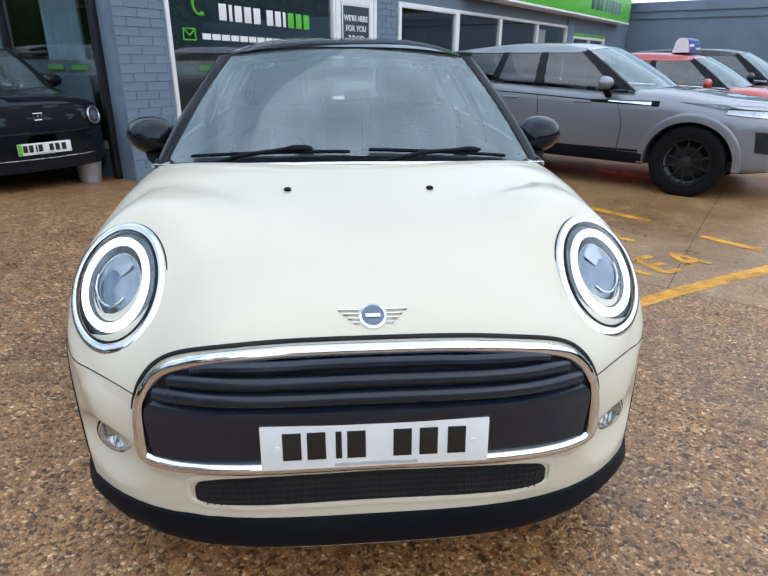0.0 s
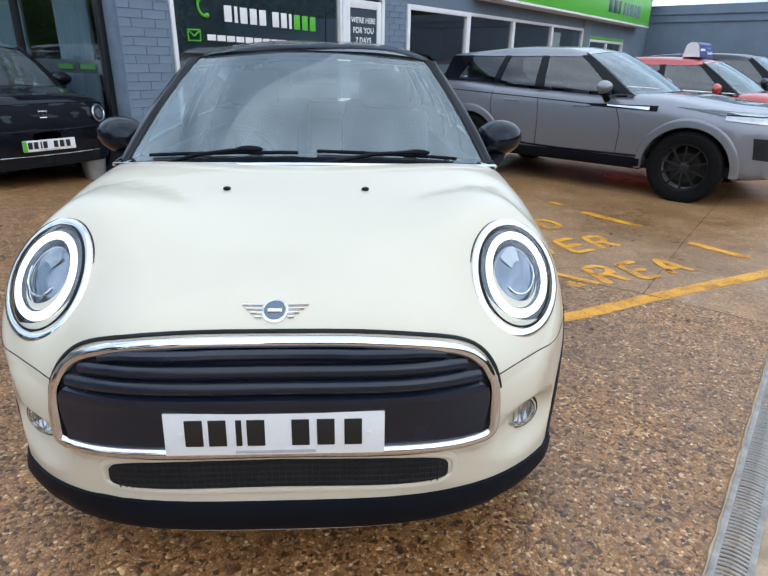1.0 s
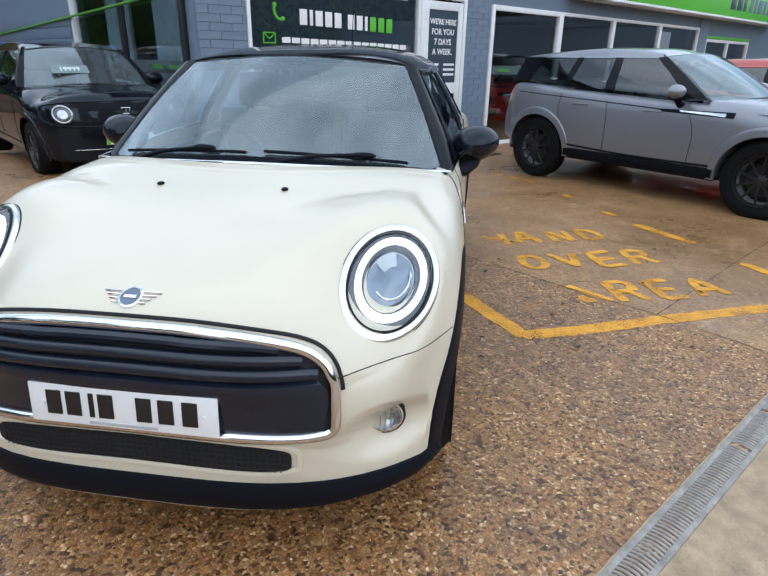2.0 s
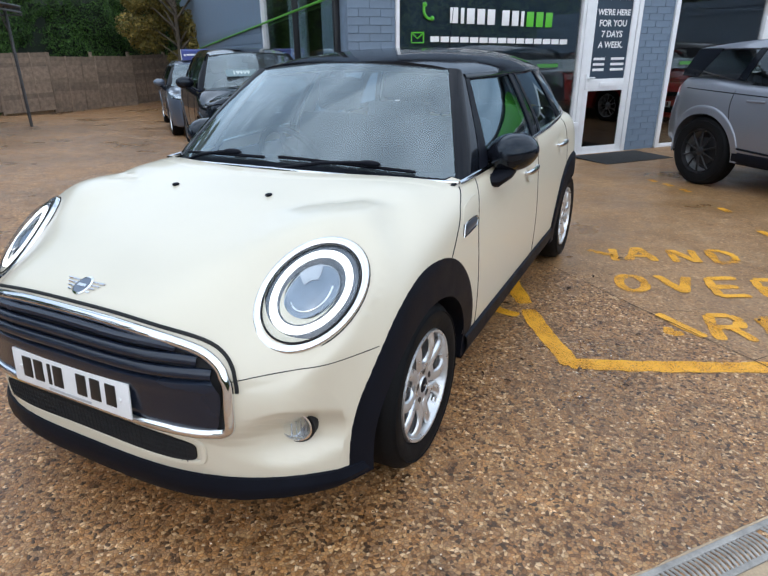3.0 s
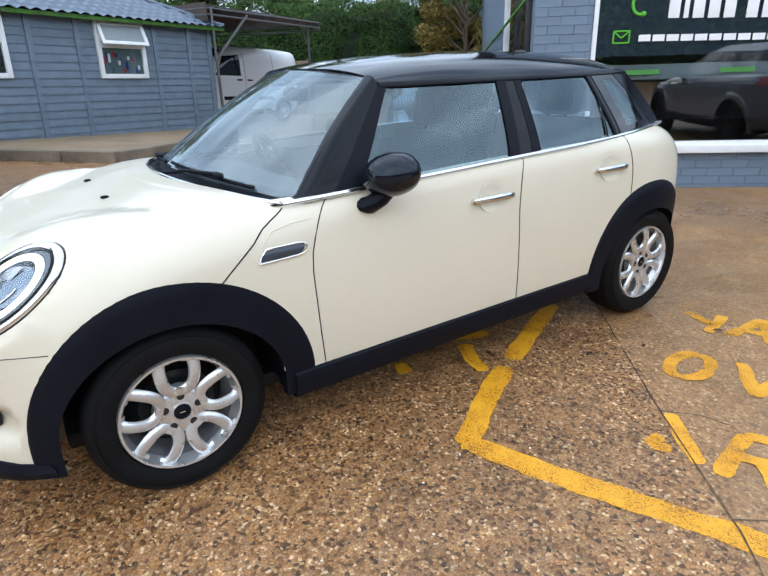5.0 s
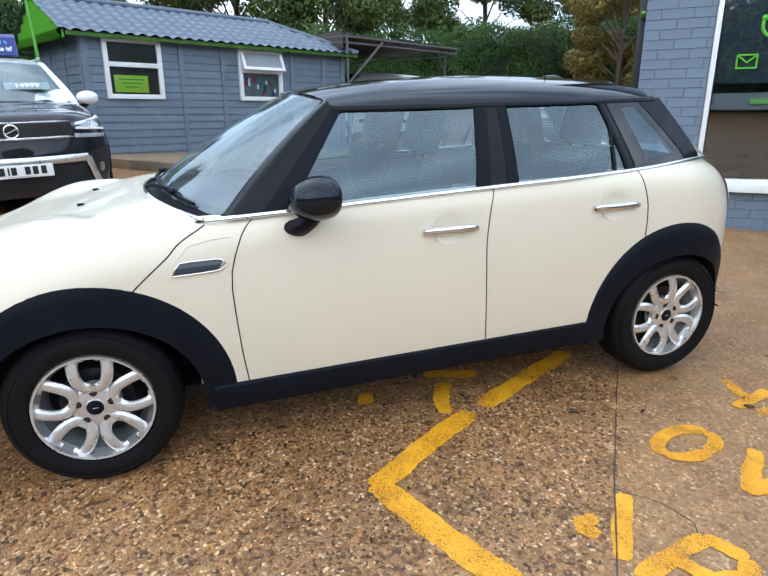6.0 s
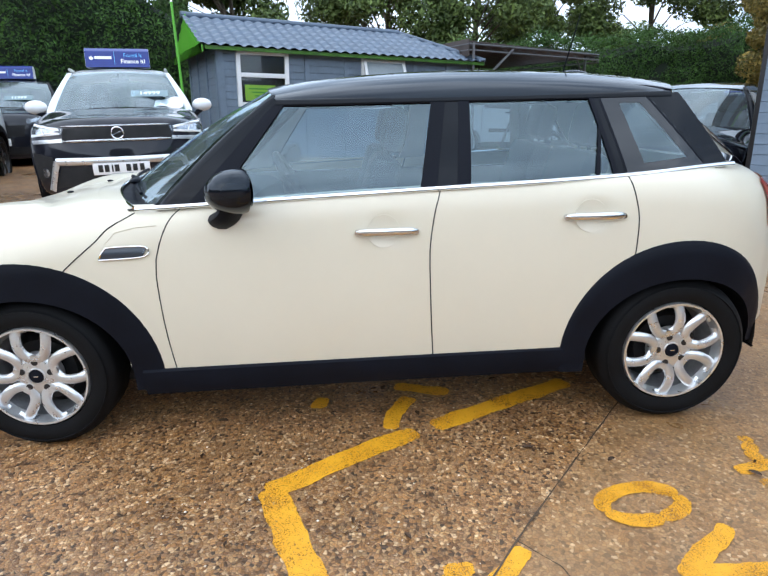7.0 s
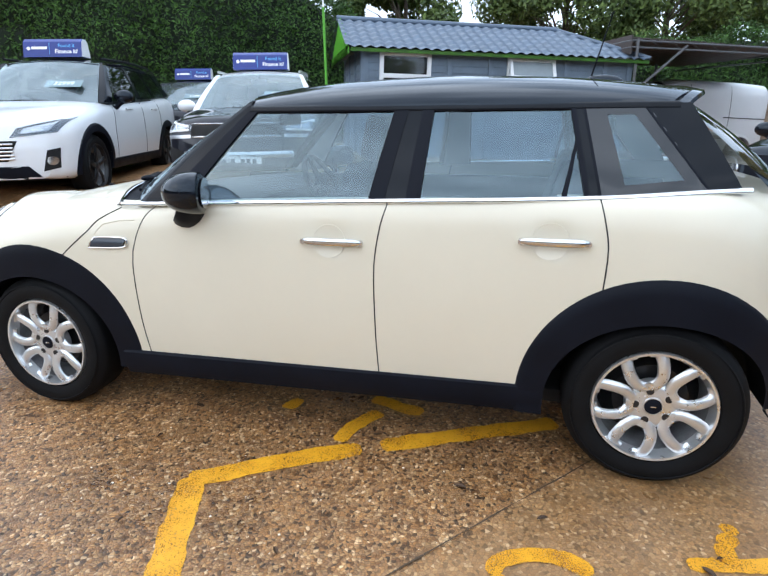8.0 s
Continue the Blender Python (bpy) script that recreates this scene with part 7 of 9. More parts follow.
def evoque():
    s = spec_of(4.37, 0.94, 1.585, 2.68, 0.87, 0.375, 0.90, 1.08, 1.07, 1.17, 1.32, 2.10, 4.05, 0.30, 0.42, dict(mirror_size=(0.115, 0.10, 0.07), rim_r=0.245, sill_mat=TRIM))
    s["roof"] = [(2.08, 1.51), (2.45, 1.565), (3.0, 1.575), (3.55, 1.545), (4.05, 1.50)]
    c = common_car("grey_suv", facing(4.85, 4.77, 0.709, -0.705, -0.02), s, GREY_METAL, GREY_METAL, "metallic grey compact SUV with black wheels beside the shop", rim_spokes(10, BLACK_ALLOY, 0.011), 0.8, arch_mat=GREY_METAL, mirror_mat=GREY_METAL, rad=0.375)
    for sgn in (1, -1):
        bm = bmesh.new()
        rows = [[c.side(1.30 + 0.46 * u, 0.925 + 0.030 * v * (1 - 0.6 * u) + 0.020 * u, 0.010, sgn)[0] for u in np.linspace(0, 1, 12)] for v in np.linspace(0, 1, 4)]
        add_grid(bm, rows)
        part("wing_blade", bm, CHROME, c.root, "silver blade vent on the wing")
        bm = bmesh.new()
        add_grid(bm, [[c.side(1.22 + 0.75 * u, 0.915 + 0.055 * v * (1 - 0.5 * u) + 0.018 * u, 0.005, sgn)[0] for u in np.linspace(0, 1, 12)] for v in np.linspace(0, 1, 4)])
        part("blade_backing", bm, TRIM, c.root, "black strip behind the blade")
        bm = bmesh.new()
        add_grid(bm, [[c.side(0.16 + 0.42 * u, 0.835 + 0.035 * u + (0.062 - 0.022 * u) * v, 0.008, sgn)[0] for u in np.linspace(0, 1, 10)] for v in np.linspace(0, 1, 5)])
        part("side_lamp", bm, LAMP_IN, c.root, "slim clear headlamp")
        bm = bmesh.new()
        add_tube(bm, [c.side(0.16 + 0.42 * u, 0.90 + 0.014 * u, 0.010, sgn)[0] for u in np.linspace(0, 1, 10)], 0.006, 6)
        part("lamp_brow", bm, TRIM, c.root)
        c.line([(1.95, 0.955), (2.6, 0.985), (3.9, 1.04)], sgn=sgn, r=0.006, mat=TRIM, name="waist_line")
        c.line([(1.3, 0.45), (2.2, 0.44), (3.1, 0.47)], sgn=sgn, r=0.012, mat=TRIM, name="door_moulding")
        lamp_unit(c, [(0.50, 0.86), (0.86, 0.90), (0.88, 0.97), (0.52, 0.91)], sgn)
        for y0 in (1.95, 2.85):
            bm = bmesh.new()
            add_tube(bm, [c.side(y0 + 0.2 * t, 0.93 + 0.02 * (y0 - 2), 0.006, sgn)[0] for t in (0, 0.5, 1)], 0.012, 8)
            part("door_handle", bm, GREY_METAL, c.root)
    c.patch("grille", [(-0.45, 0.78), (0.45, 0.78), (0.48, 0.88), (-0.48, 0.88)], 0.006, TRIM)
    for sgn in (1, -1):
        c.patch("air_intake", [(sgn * 0.60, 0.48), (sgn * 0.82, 0.52), (sgn * 0.84, 0.72), (sgn * 0.66, 0.70)], 0.006, DARK)
        bm = bmesh.new()
        add_grid(bm, [[c.side(4.02 + 0.18 * u, 0.98 + 0.12 * v, 0.006, sgn)[0] for u in np.linspace(0, 1, 6)] for v in np.linspace(0, 1, 4)])
        part("tail_lamp", bm, RED_PAINT, c.root)
    c.patch("lower_grille", [(-0.55, 0.40), (0.55, 0.40), (0.50, 0.62), (-0.50, 0.62)], 0.006, TRIM)
    c.patch("skid_plate", [(-0.5, 0.33), (0.5, 0.33), (0.55, 0.38), (-0.55, 0.38)], 0.012, SILVER)
    p, _ = c.front(0, 0.56, 0.012)
    number_plate(c.root, Matrix.Translation((0, p.y - 0.006, 0.56)))


def crossover():
    s = spec_of(4.21, 0.875, 1.60, 2.60, 0.86, 0.335, 0.93, 1.08, 1.04, 1.12, 1.18, 1.92, 3.95, 0.30, 0.36, dict(front_pillar_mat=WHITE_PAINT))
    m = facing(-2.98, -0.25, 0.952, 0.305, 0.30)
    c = common_car("black_crossover", m, s, NAVY_BLACK, WHITE_PAINT, "black crossover with white roof and mirrors, price on its windscreen", rim_spokes(5, BLACK_ALLOY, 0.03), 0.8, mirror_mat=WHITE_PAINT, rad=0.335)
    for sgn in (1, -1):
        lamp = lamp_unit(c, [(0.50, 0.83), (0.80, 0.80), (0.83, 0.94), (0.48, 0.885)], sgn)
        for x0, z0, x1, z1 in ((0.52, 0.838, 0.79, 0.815), (0.52, 0.872, 0.80, 0.915), (0.66, 0.83, 0.68, 0.88)):
            c.patch("light_strip", [(sgn * x0, z0 - 0.010), (sgn * x1, z1 - 0.010), (sgn * x1, z1 + 0.010), (sgn * x0, z0 + 0.010)], 0.016, WHITE_INK, parent=lamp, rings=(1, 0.5), steps=3)
        c.patch("air_intake", [(sgn * 0.58, 0.38), (sgn * 0.80, 0.40), (sgn * 0.82, 0.66), (sgn * 0.62, 0.62)], 0.006, DARK)
        c.patch("fog_lamp", ring_pts(sgn * 0.70, 0.47, 0.035, 0.045, 16), 0.010, LAMP_IN, steps=1)
        c.patch("brow", [(sgn * 0.50, 0.755), (sgn * 0.78, 0.74), (sgn * 0.80, 0.775), (sgn * 0.50, 0.79)], 0.010, SILVER)
        bm = bmesh.new()
        add_tube(bm, [Vector((sgn * (c.gx(y, s["wintop"]) - 0.06), y, 1.565 - 0.02 * abs(y - 2.9))) for y in np.linspace(1.98, 3.8, 12)], 0.018, 8)
        part("roof_rail", bm, SILVER, c.root, "silver roof rail")
    c.patch("grille", [(-0.50, 0.78), (0.50, 0.78), (0.48, 0.885), (-0.48, 0.885)], 0.006, DARK)
    c.band("grille_chrome", [(-0.52, 0.765), (0.52, 0.765)], 0.01, CHROME, 0.01, wide=0.014)
    c.band("grille_chrome", [(-0.50, 0.90), (0.50, 0.90)], 0.006, CHROME, 0.01, wide=0.008)
    bm = bmesh.new()
    p, n = c.front(0, 0.83, 0.014)
    add_tube(bm, [p + Vector((0.055 * math.cos(a), 0, 0.055 * math.sin(a))) for a in [math.tau * k / 24 for k in range(24)]], 0.008, 8, True)
    add_rod(bm, p + Vector((-0.05, 0, -0.02)), p + Vector((0.05, 0, 0.02)), 0.008, seg=6)
    part("badge", bm, CHROME, c.root)
    c.patch("lower_grille", [(-0.62, 0.32), (0.62, 0.32), (0.55, 0.52), (-0.55, 0.52)], 0.006, DARK)
    frame_pts = [(-0.66, 0.30), (-0.58, 0.575), (0.58, 0.575), (0.66, 0.30)]
    for a, b in zip(frame_pts, frame_pts[1:]):
        got = [c.front(a[0] + (b[0] - a[0]) * t, a[1] + (b[1] - a[1]) * t, 0.014) for t in np.linspace(0, 1, 12)]
        bm = bmesh.new()
        add_tube(bm, [q[0] for q in got], 0.02, 8, False, ([q[1] for q in got], 0.035, 0.014))
        part("skid_frame", bm, SILVER, c.root, "silver lower surround")
    p, _ = c.front(0, 0.50, 0.03)
    number_plate(c.root, Matrix.Translation((0, p.y - 0.012, 0.50)))
    f = screen_face(s, 0.33, 0.30)
    price_card(c.root, "14999", f, 0.095)
    bm = bmesh.new()
    P = [[Vector((0.36 + 0.32 * u + 0.05 * v, 1.28 + 0.16 * v, 1.085 + 0.10 * v + 0.02 * math.sin(6 * u + 4 * v))) for u in np.linspace(0, 1, 6)] for v in np.linspace(0, 1, 4)]
    add_sheet(bm, P, [[p - Vector((0, 0, 0.004)) for p in r] for r in P])
    part("paper", bm, WHITE_INK, c.root, "white paper on the windscreen")
    roof_sign(m @ Matrix.Translation((0, 2.25, 1.585)))


def screen_face(s, x, v, lift=0.012):
    """A pose lying on a windscreen at x and v of its height, to hang a card."""
    (w0, w1), (y0, y1), (b0, b1), (z0, z1), (d0, d1), bl = s["ws"]
    a = math.atan2(z1 - z0, y1 - y0)
    y = y0 + (y1 - y0) * v + (b0 + (b1 - b0) * v) * abs(x / (w0 + (w1 - w0) * v)) ** 2.2
    z = z0 + (z1 - z0) * v + bl * math.sin(math.pi * v) - 0.01
    return Matrix.Translation((x, y - lift, z + lift)) @ Matrix.Rotation(a, 4, "X")


def suv_white():
    s = spec_of(4.60, 0.925, 1.66, 2.69, 0.94, 0.355, 0.86, 1.09, 1.07, 1.20, 1.28, 2.05, 4.25, 0.35, 0.40)
    m = facing(-1.79, -2.60, 0.952, 0.305, 0.385)
    c = common_car("white_suv", m, s, WHITE_PAINT, BLACK_GLOSS, "white SUV with black roof and black wheels", rim_spokes(5, BLACK_ALLOY, 0.03), 0.8, rad=0.355)
    for sgn in (1, -1):
        lamp_unit(c, [(0.44, 0.71), (0.80, 0.755), (0.87, 0.90), (0.50, 0.80)], sgn)
        c.patch("fog_recess", [(sgn * 0.67, 0.37), (sgn * 0.79, 0.40), (sgn * 0.81, 0.60), (sgn * 0.72, 0.58)], 0.006, DARK)
        c.patch("fog_lamp", ring_pts(sgn * 0.745, 0.475, 0.038, 0.045, 16), 0.012, LAMP_IN, steps=1)
        bm = bmesh.new()
        add_tube(bm, [Vector((sgn * (c.gx(y, s["wintop"]) - 0.05), y, 1.635 - 0.02 * abs(y - 3.0))) for y in np.linspace(2.15, 4.1, 12)], 0.016, 8)
        part("roof_rail", bm, TRIM, c.root)
        for y0 in (2.05, 3.0):
            bm = bmesh.new()
            add_tube(bm, [c.side(y0 + 0.2 * t, 0.99, 0.012 + 0.01 * (t == 0.5), sgn)[0] for t in (0, 0.5, 1)], 0.013, 8)
            part("door_handle", bm, WHITE_PAINT, c.root)
    c.patch("grille", [(-0.40, 0.48), (0.40, 0.48), (0.50, 0.68), (-0.50, 0.68)], 0.006, DARK)
    bm = bmesh.new()
    for k in range(5):
        add_tube(bm, [c.front(u * 0.46, 0.505 + 0.036 * k, 0.012)[0] for u in np.linspace(-1, 1, 15)], 0.010, 6)
    part("grille_bars", bm, SILVER, c.root)
    c.patch("lower_grille", [(-0.70, 0.26), (0.70, 0.26), (0.56, 0.43), (-0.56, 0.43)], 0.008, TRIM)
    price_card(c.root, "32999", screen_face(s, 0.36, 0.34), 0.10)
    roof_sign(m @ Matrix.Translation((-0.05, 2.42, 1.655)))


def small_ev():
    s = spec_of(3.90, 0.875, 1.50, 2.53, 0.70, 0.32, 0.90, 1.00, 0.98, 1.02, 0.98, 1.55, 3.65, 0.25, 0.34, dict(bow_f=0.22, arch_out=(0.42, 0.41)))
    m = facing(-2.98, 5.10, 0.763, -0.647, 0.03)
    c = common_car("black_city_car", m, s, BLACK_GLOSS, BLACK_GLOSS, "black electric hatchback with round lamps beside the shop window", rim_spokes(8, BLACK_ALLOY, 0.014), 0.8, arch_mat=BLACK_GLOSS, rad=0.32)
    c.patch("face_panel", ring_pts(0, 0.735, 0.80, 0.125, 40, 4.0), 0.004, TRIM, steps=1, label="recessed black lamp panel")
    c.band("face_rim", ring_pts(0, 0.735, 0.80, 0.13, 40, 4.0), 0.006, BLACK_GLOSS, 0.006, steps=1)
    for sgn in (1, -1):
        h = new("headlamp")
        h.parent = c.root
        c.patch("bowl", ring_pts(sgn * 0.62, 0.735, 0.095, 0.095, 28), 0.010, LAMP_DARK, parent=h, steps=1)
        c.band("ring", ring_pts(sgn * 0.62, 0.735, 0.082, 0.082, 28), 0.012, LAMP_IN, 0.014, parent=h, steps=1)
        c.patch("reflector", ring_pts(sgn * 0.62, 0.735, 0.045, 0.045, 24), 0.016, LAMP_IN, parent=h, steps=1)
    bm = bmesh.new()
    p, _ = c.front(0, 0.76, 0.012)
    add_tube(bm, [p + Vector((x, 0, z)) for x, z in ((-0.045, 0.03), (0.045, 0.03), (0.036, -0.032), (-0.036, -0.032))], 0.006, 6, True)
    add_box(bm, p, (0.012, 0.008, 0.03), 0.002)
    part("badge", bm, CHROME, c.root)
    p, _ = c.front(0, 0.465, 0.014)
    number_plate(c.root, Matrix.Translation((0, p.y - 0.006, 0.465)), green=True)
    c.band("bumper_seam", [(-0.7, 0.36), (0.7, 0.36)], 0.006, CHROME, 0.003)
    price_card(c.root, "19999", screen_face(s, -0.2, 0.32), 0.095)


def plain_car(name, m, paint, label, sign=None, rim=None, H=1.62):
    s = spec_of(4.45, 0.92 if H > 1.5 else 0.89, H, 2.66, 0.90, 0.345 if H > 1.5 else 0.32, 0.57 * H, 0.667 * H, 0.648 * H, 0.704 * H, 1.26, 2.0, 4.1, 0.30, 0.38 if H > 1.5 else 0.34)
    c = common_car(name, m, s, paint, paint, label, rim or rim_spokes(10, SILVER, 0.012), 0.6, arch_mat=paint, mirror_mat=paint, rad=s["hub"])
    for sgn in (1, -1):
        lamp_unit(c, [(0.50, 0.494 * H), (0.81, 0.52 * H), (0.83, 0.585 * H), (0.50, 0.543 * H)], sgn)
    c.patch("grille", [(-0.45, 0.383 * H), (0.45, 0.383 * H), (0.48, 0.49 * H), (-0.48, 0.49 * H)], 0.006, DARK)
    c.patch("lower_grille", [(-0.5, 0.34), (0.5, 0.34), (0.5, 0.46), (-0.5, 0.46)], 0.006, DARK)
    p, _ = c.front(0, 0.333 * H, 0.012)
    number_plate(c.root, Matrix.Translation((0, p.y - 0.006, 0.333 * H)))
    for sgn in (1, -1):
        pts = [Vector((sgn * (c.gx(y, float(s["belt_f"](y))) + 0.006), y, float(s["belt_f"](y)))) for y in np.linspace(1.5, 4.1, 20)]
        bm = bmesh.new()
        add_tube(bm, pts, 0.007, 6)
        part("belt_strip", bm, CHROME, c.root)
    if sign:
        roof_sign(m @ Matrix.Translation((0, 2.35, H - 0.015)))
    return c


evoque()
crossover()
suv_white()
small_ev()
red = plain_car("red_suv", facing(7.55, 7.25, 0.709, -0.705, -0.03), RED_PAINT, "red SUV with a blue roof sign beside the grey SUV", True, None, 1.52)
plain_car("dark_car", facing(9.2, 8.6, 0.709, -0.705, -0.03), NAVY_BLACK, "dark saloon parked beside the red SUV")
c9 = plain_car("dark_car", facing(-6.6, -3.6, 0.952, 0.305, 0.40), NAVY_BLACK, "dark hatchback with a blue roof sign behind the crossover", True)
price_card(c9.root, "11999", screen_face(c9.s, 0.2, 0.3), 0.1)
plain_car("slate_car", facing(-6.75, 8.2, 0.763, -0.647, -0.12), SLATE_PAINT, "slate blue car with a roof sign along the shop's end wall", True, None, 1.46)

ins = shop(10.3, -1.95, -0.09)
plain_car("red_hatchback", facing(ins.x, ins.y, -U.x, -U.y, -0.09), RED_PAINT, "red hatchback parked inside the showroom", None, None, 1.5)


def van():
    root = thing("white_van", facing(-12.95, 3.75, 0.42, -0.91, 0.14) @ Matrix.Rotation(-0.052, 4, "X"), "white panel van with black rubbing strips under the canopy", "van")
    s = dict(MINI)
    s.update(L=4.6, hw=0.98, cowl=1.0, deck_end=1.0, hub=0.33, cut=0.40, axles=(0.95, 3.88), sill=0.40, mid=0.45, tuck=0.05, tum=0.10, bow_f=0.35, bow_r=0.1, bowlen=0.9, crown=0.01, y0=0.0,
             top=[(0, 0.80), (0.05, 0.92), (0.5, 1.12), (0.9, 1.22), (1.2, 1.5), (1.75, 1.9), (2.1, 1.97), (3.5, 1.98), (4.48, 1.94), (4.6, 1.86)],
             half=[(0, 0.80), (0.3, 0.93), (0.9, 0.98), (3.0, 0.985), (4.4, 0.97), (4.6, 0.93)], bot=[(0, 0.28), (2, 0.28), (4.6, 0.34)],
             n=[(0, 3.0), (0.9, 4.0), (1.6, 6.0), (2.2, 9.0), (4.6, 9.0)], bonnet_z=lambda ax, y: 9, seam_z=0.7, doors=[[(0.42, 1.32), (1.1, 1.30), (1.5, 1.45)], [(0.42, 2.35), (1.2, 2.35), (1.85, 2.35)], [(0.6, 3.45), (1.2, 3.45), (1.85, 3.45)]])
    c = Car(s, root, WHITE_PAINT, WHITE_PAINT, 0.8)
    c.panels()
    for sgn in (1, -1):
        bm = bmesh.new()
        P = [[c.side(1.33 + 0.87 * u + 0.34 * v * (1 - u), 1.22 + 0.52 * v - 0.05 * v * (1 - u), 0.006, sgn)[0] for u in np.linspace(0, 1, 8)] for v in np.linspace(0, 1, 8)]
        add_sheet(bm, P, [[p - Vector((sgn * 0.01, 0, 0)) for p in r] for r in P])
        part("cab_window", bm, QUARTER, root, "dark cab window")
        for y0, y1 in ((1.55, 2.25), (2.45, 3.4)):
            bm = bmesh.new()
            P = [[c.side(y0 + (y1 - y0) * u, 0.62 + 0.09 * v, 0.012, sgn)[0] for u in np.linspace(0, 1, 8)] for v in (0, 1)]
            add_sheet(bm, P, [[p - Vector((sgn * 0.02, 0, 0)) for p in r] for r in P])
            part("rubbing_strip", bm, TRIM, root)
        for y0 in (2.05, 2.42):
            bm = bmesh.new()
            add_tube(bm, [c.side(y0 + 0.17 * t, 1.12, 0.012, sgn)[0] for t in (0, 0.5, 1)], 0.02, 8)
            part("door_handle", bm, TRIM, root)
        for e in s["doors"]:
            c.line([(y, z) for z, y in e], sgn=sgn, r=0.006)
        c.line([(3.3, 1.13), (3.9, 1.13), (4.5, 1.13)], sgn=sgn, r=0.012, name="door_rail", mat=TRIM)
        for k in (0, 1):
            c.liner(k, sgn)
            c.arch(k, (0.42, 0.42), (0.38, 0.36), sgn, lift=0.006, mat=WHITE_PAINT, low=0.32)
            c.wheel(k, sgn, rim_spokes(9, SILVER, 0.02), 0.33, 0.2, 0.21, 0.95)
    door_mirror(c, 1.52, 1.28, 1, (0.1, 0.07, 0.14), TRIM, 0.14, (1.5, 1.2))
    door_mirror(c, 1.52, 1.28, -1, (0.1, 0.07, 0.14), TRIM, 0.14, (1.5, 1.2))
    bm = bmesh.new()
    rows = []
    for y in np.linspace(1.0, 1.72, 8):
        row = []
        for u in np.linspace(-0.78, 0.78, 13):
            h = c.tree.ray_cast(Vector((u, y, 3)), Vector((0, 0, -1)))[0]
            row.append(h + Vector((0, -0.004, 0.008)))
        rows.append(row)
    add_grid(bm, rows)
    part("windscreen", bm, LAMP_DARK, root)


van()


# ---------------------------------------------------------------- markings, drain, joints


STROKES = []


def flat_strip(name, pts, width, label, mat=YELLOW, lift=0.002, category="marking", wob=0.014, group="yellow markings"):
    """A hand-painted stroke on the ground along plan points."""
    P = [Vector((x, y, 0)) for x, y in pts]
    lift += 0.00022 * (len(STROKES) % 12)
    STROKES.append(name)
    runs = [[P[0]]]
    for i in range(1, len(P)):
        runs[-1].append(P[i])
        if 0 < i < len(P) - 1 and (P[i] - P[i - 1]).angle(P[i + 1] - P[i]) > radians(35):
            runs.append([P[i]])
    V, F = [], []
    for k, run in enumerate(runs):
        dense = []
        for a, b in zip(run, run[1:]):
            n = max(2, int((b - a).length / 0.014))
            dense += [a.lerp(b, q / n) for q in range(n)]
        dense.append(run[-1])
        at = len(V)
        for i, p in enumerate(dense):
            d = (dense[min(i + 1, len(dense) - 1)] - dense[max(i - 1, 0)]).normalized()
            s = Vector((-d.y, d.x, 0))
            w = width / 2 * (1 - 0.45 * max(0.0, 1 - min(i, len(dense) - 1 - i) * 0.014 / 0.022) ** 2)
            for sg in (-1, 1):
                q = p + s * sg * (w + wob * noise.noise(Vector((p.x * 9, p.y * 9, sg * 3.0))) + 0.22 * wob * noise.noise(Vector((p.x * 38, p.y * 38, sg * 3.0))) + 0.25 * wob * noise.noise(Vector((p.x * 95, p.y * 95, sg * 5.0))))
                V.append((q.x, q.y, float(lie(q.x, q.y)) + lift + 0.0006 * k))
        for i in range(len(dense) - 1):
            F.append((at + 2 * i, at + 2 * i + 2, at + 2 * i + 3, at + 2 * i + 1))
    o = obj(name, V, F, mat, smooth=False)
    if label:
        tagged(o, label, category, group, "structure" if category == "joint" else "")
    return o


BAY = "worn yellow painted bay line on wet concrete"
flat_strip("bay_line", [(1.19, 1.725), (1.62, 1.90), (2.02, 2.085), (2.45, 2.27), (2.92, 2.46), (3.6, 2.75)], 0.105, BAY)
flat_strip("bay_line", [(1.20, 1.715), (1.10, 1.88), (0.985, 2.06), (0.90, 2.20), (0.855, 2.285)], 0.10, BAY)
flat_strip("bay_line", [(0.82, 2.36), (0.70, 2.58), (0.57, 2.84), (0.46, 3.05)], 0.10, BAY)
flat_strip("bay_line", [(0.825, 2.175), (0.70, 2.20), (0.55, 2.28)], 0.075, BAY)
flat_strip("bay_line", [(0.43, 2.22), (0.52, 2.47)], 0.08, BAY)
flat_strip("bay_line", [(0.62, 1.86), (0.52, 1.88)], 0.07, BAY)
flat_strip("bay_line", [(2.40, 4.27), (2.56, 4.02), (2.74, 3.74)], 0.09, BAY)
flat_strip("bay_line", [(2.92, 3.26), (3.03, 3.05), (3.16, 2.85)], 0.09, BAY)
for x, y in ((2.26, 4.62), (1.98, 5.35), (1.63, 6.15), (1.45, 6.42), (1.28, 6.66)):
    flat_strip("bay_line", [(x - 0.05, y + 0.08), (x + 0.04, y - 0.07)], 0.07, BAY)
flat_strip("bay_line", [(-1.1, -0.02), (-0.92, 0.05)], 0.10, BAY)


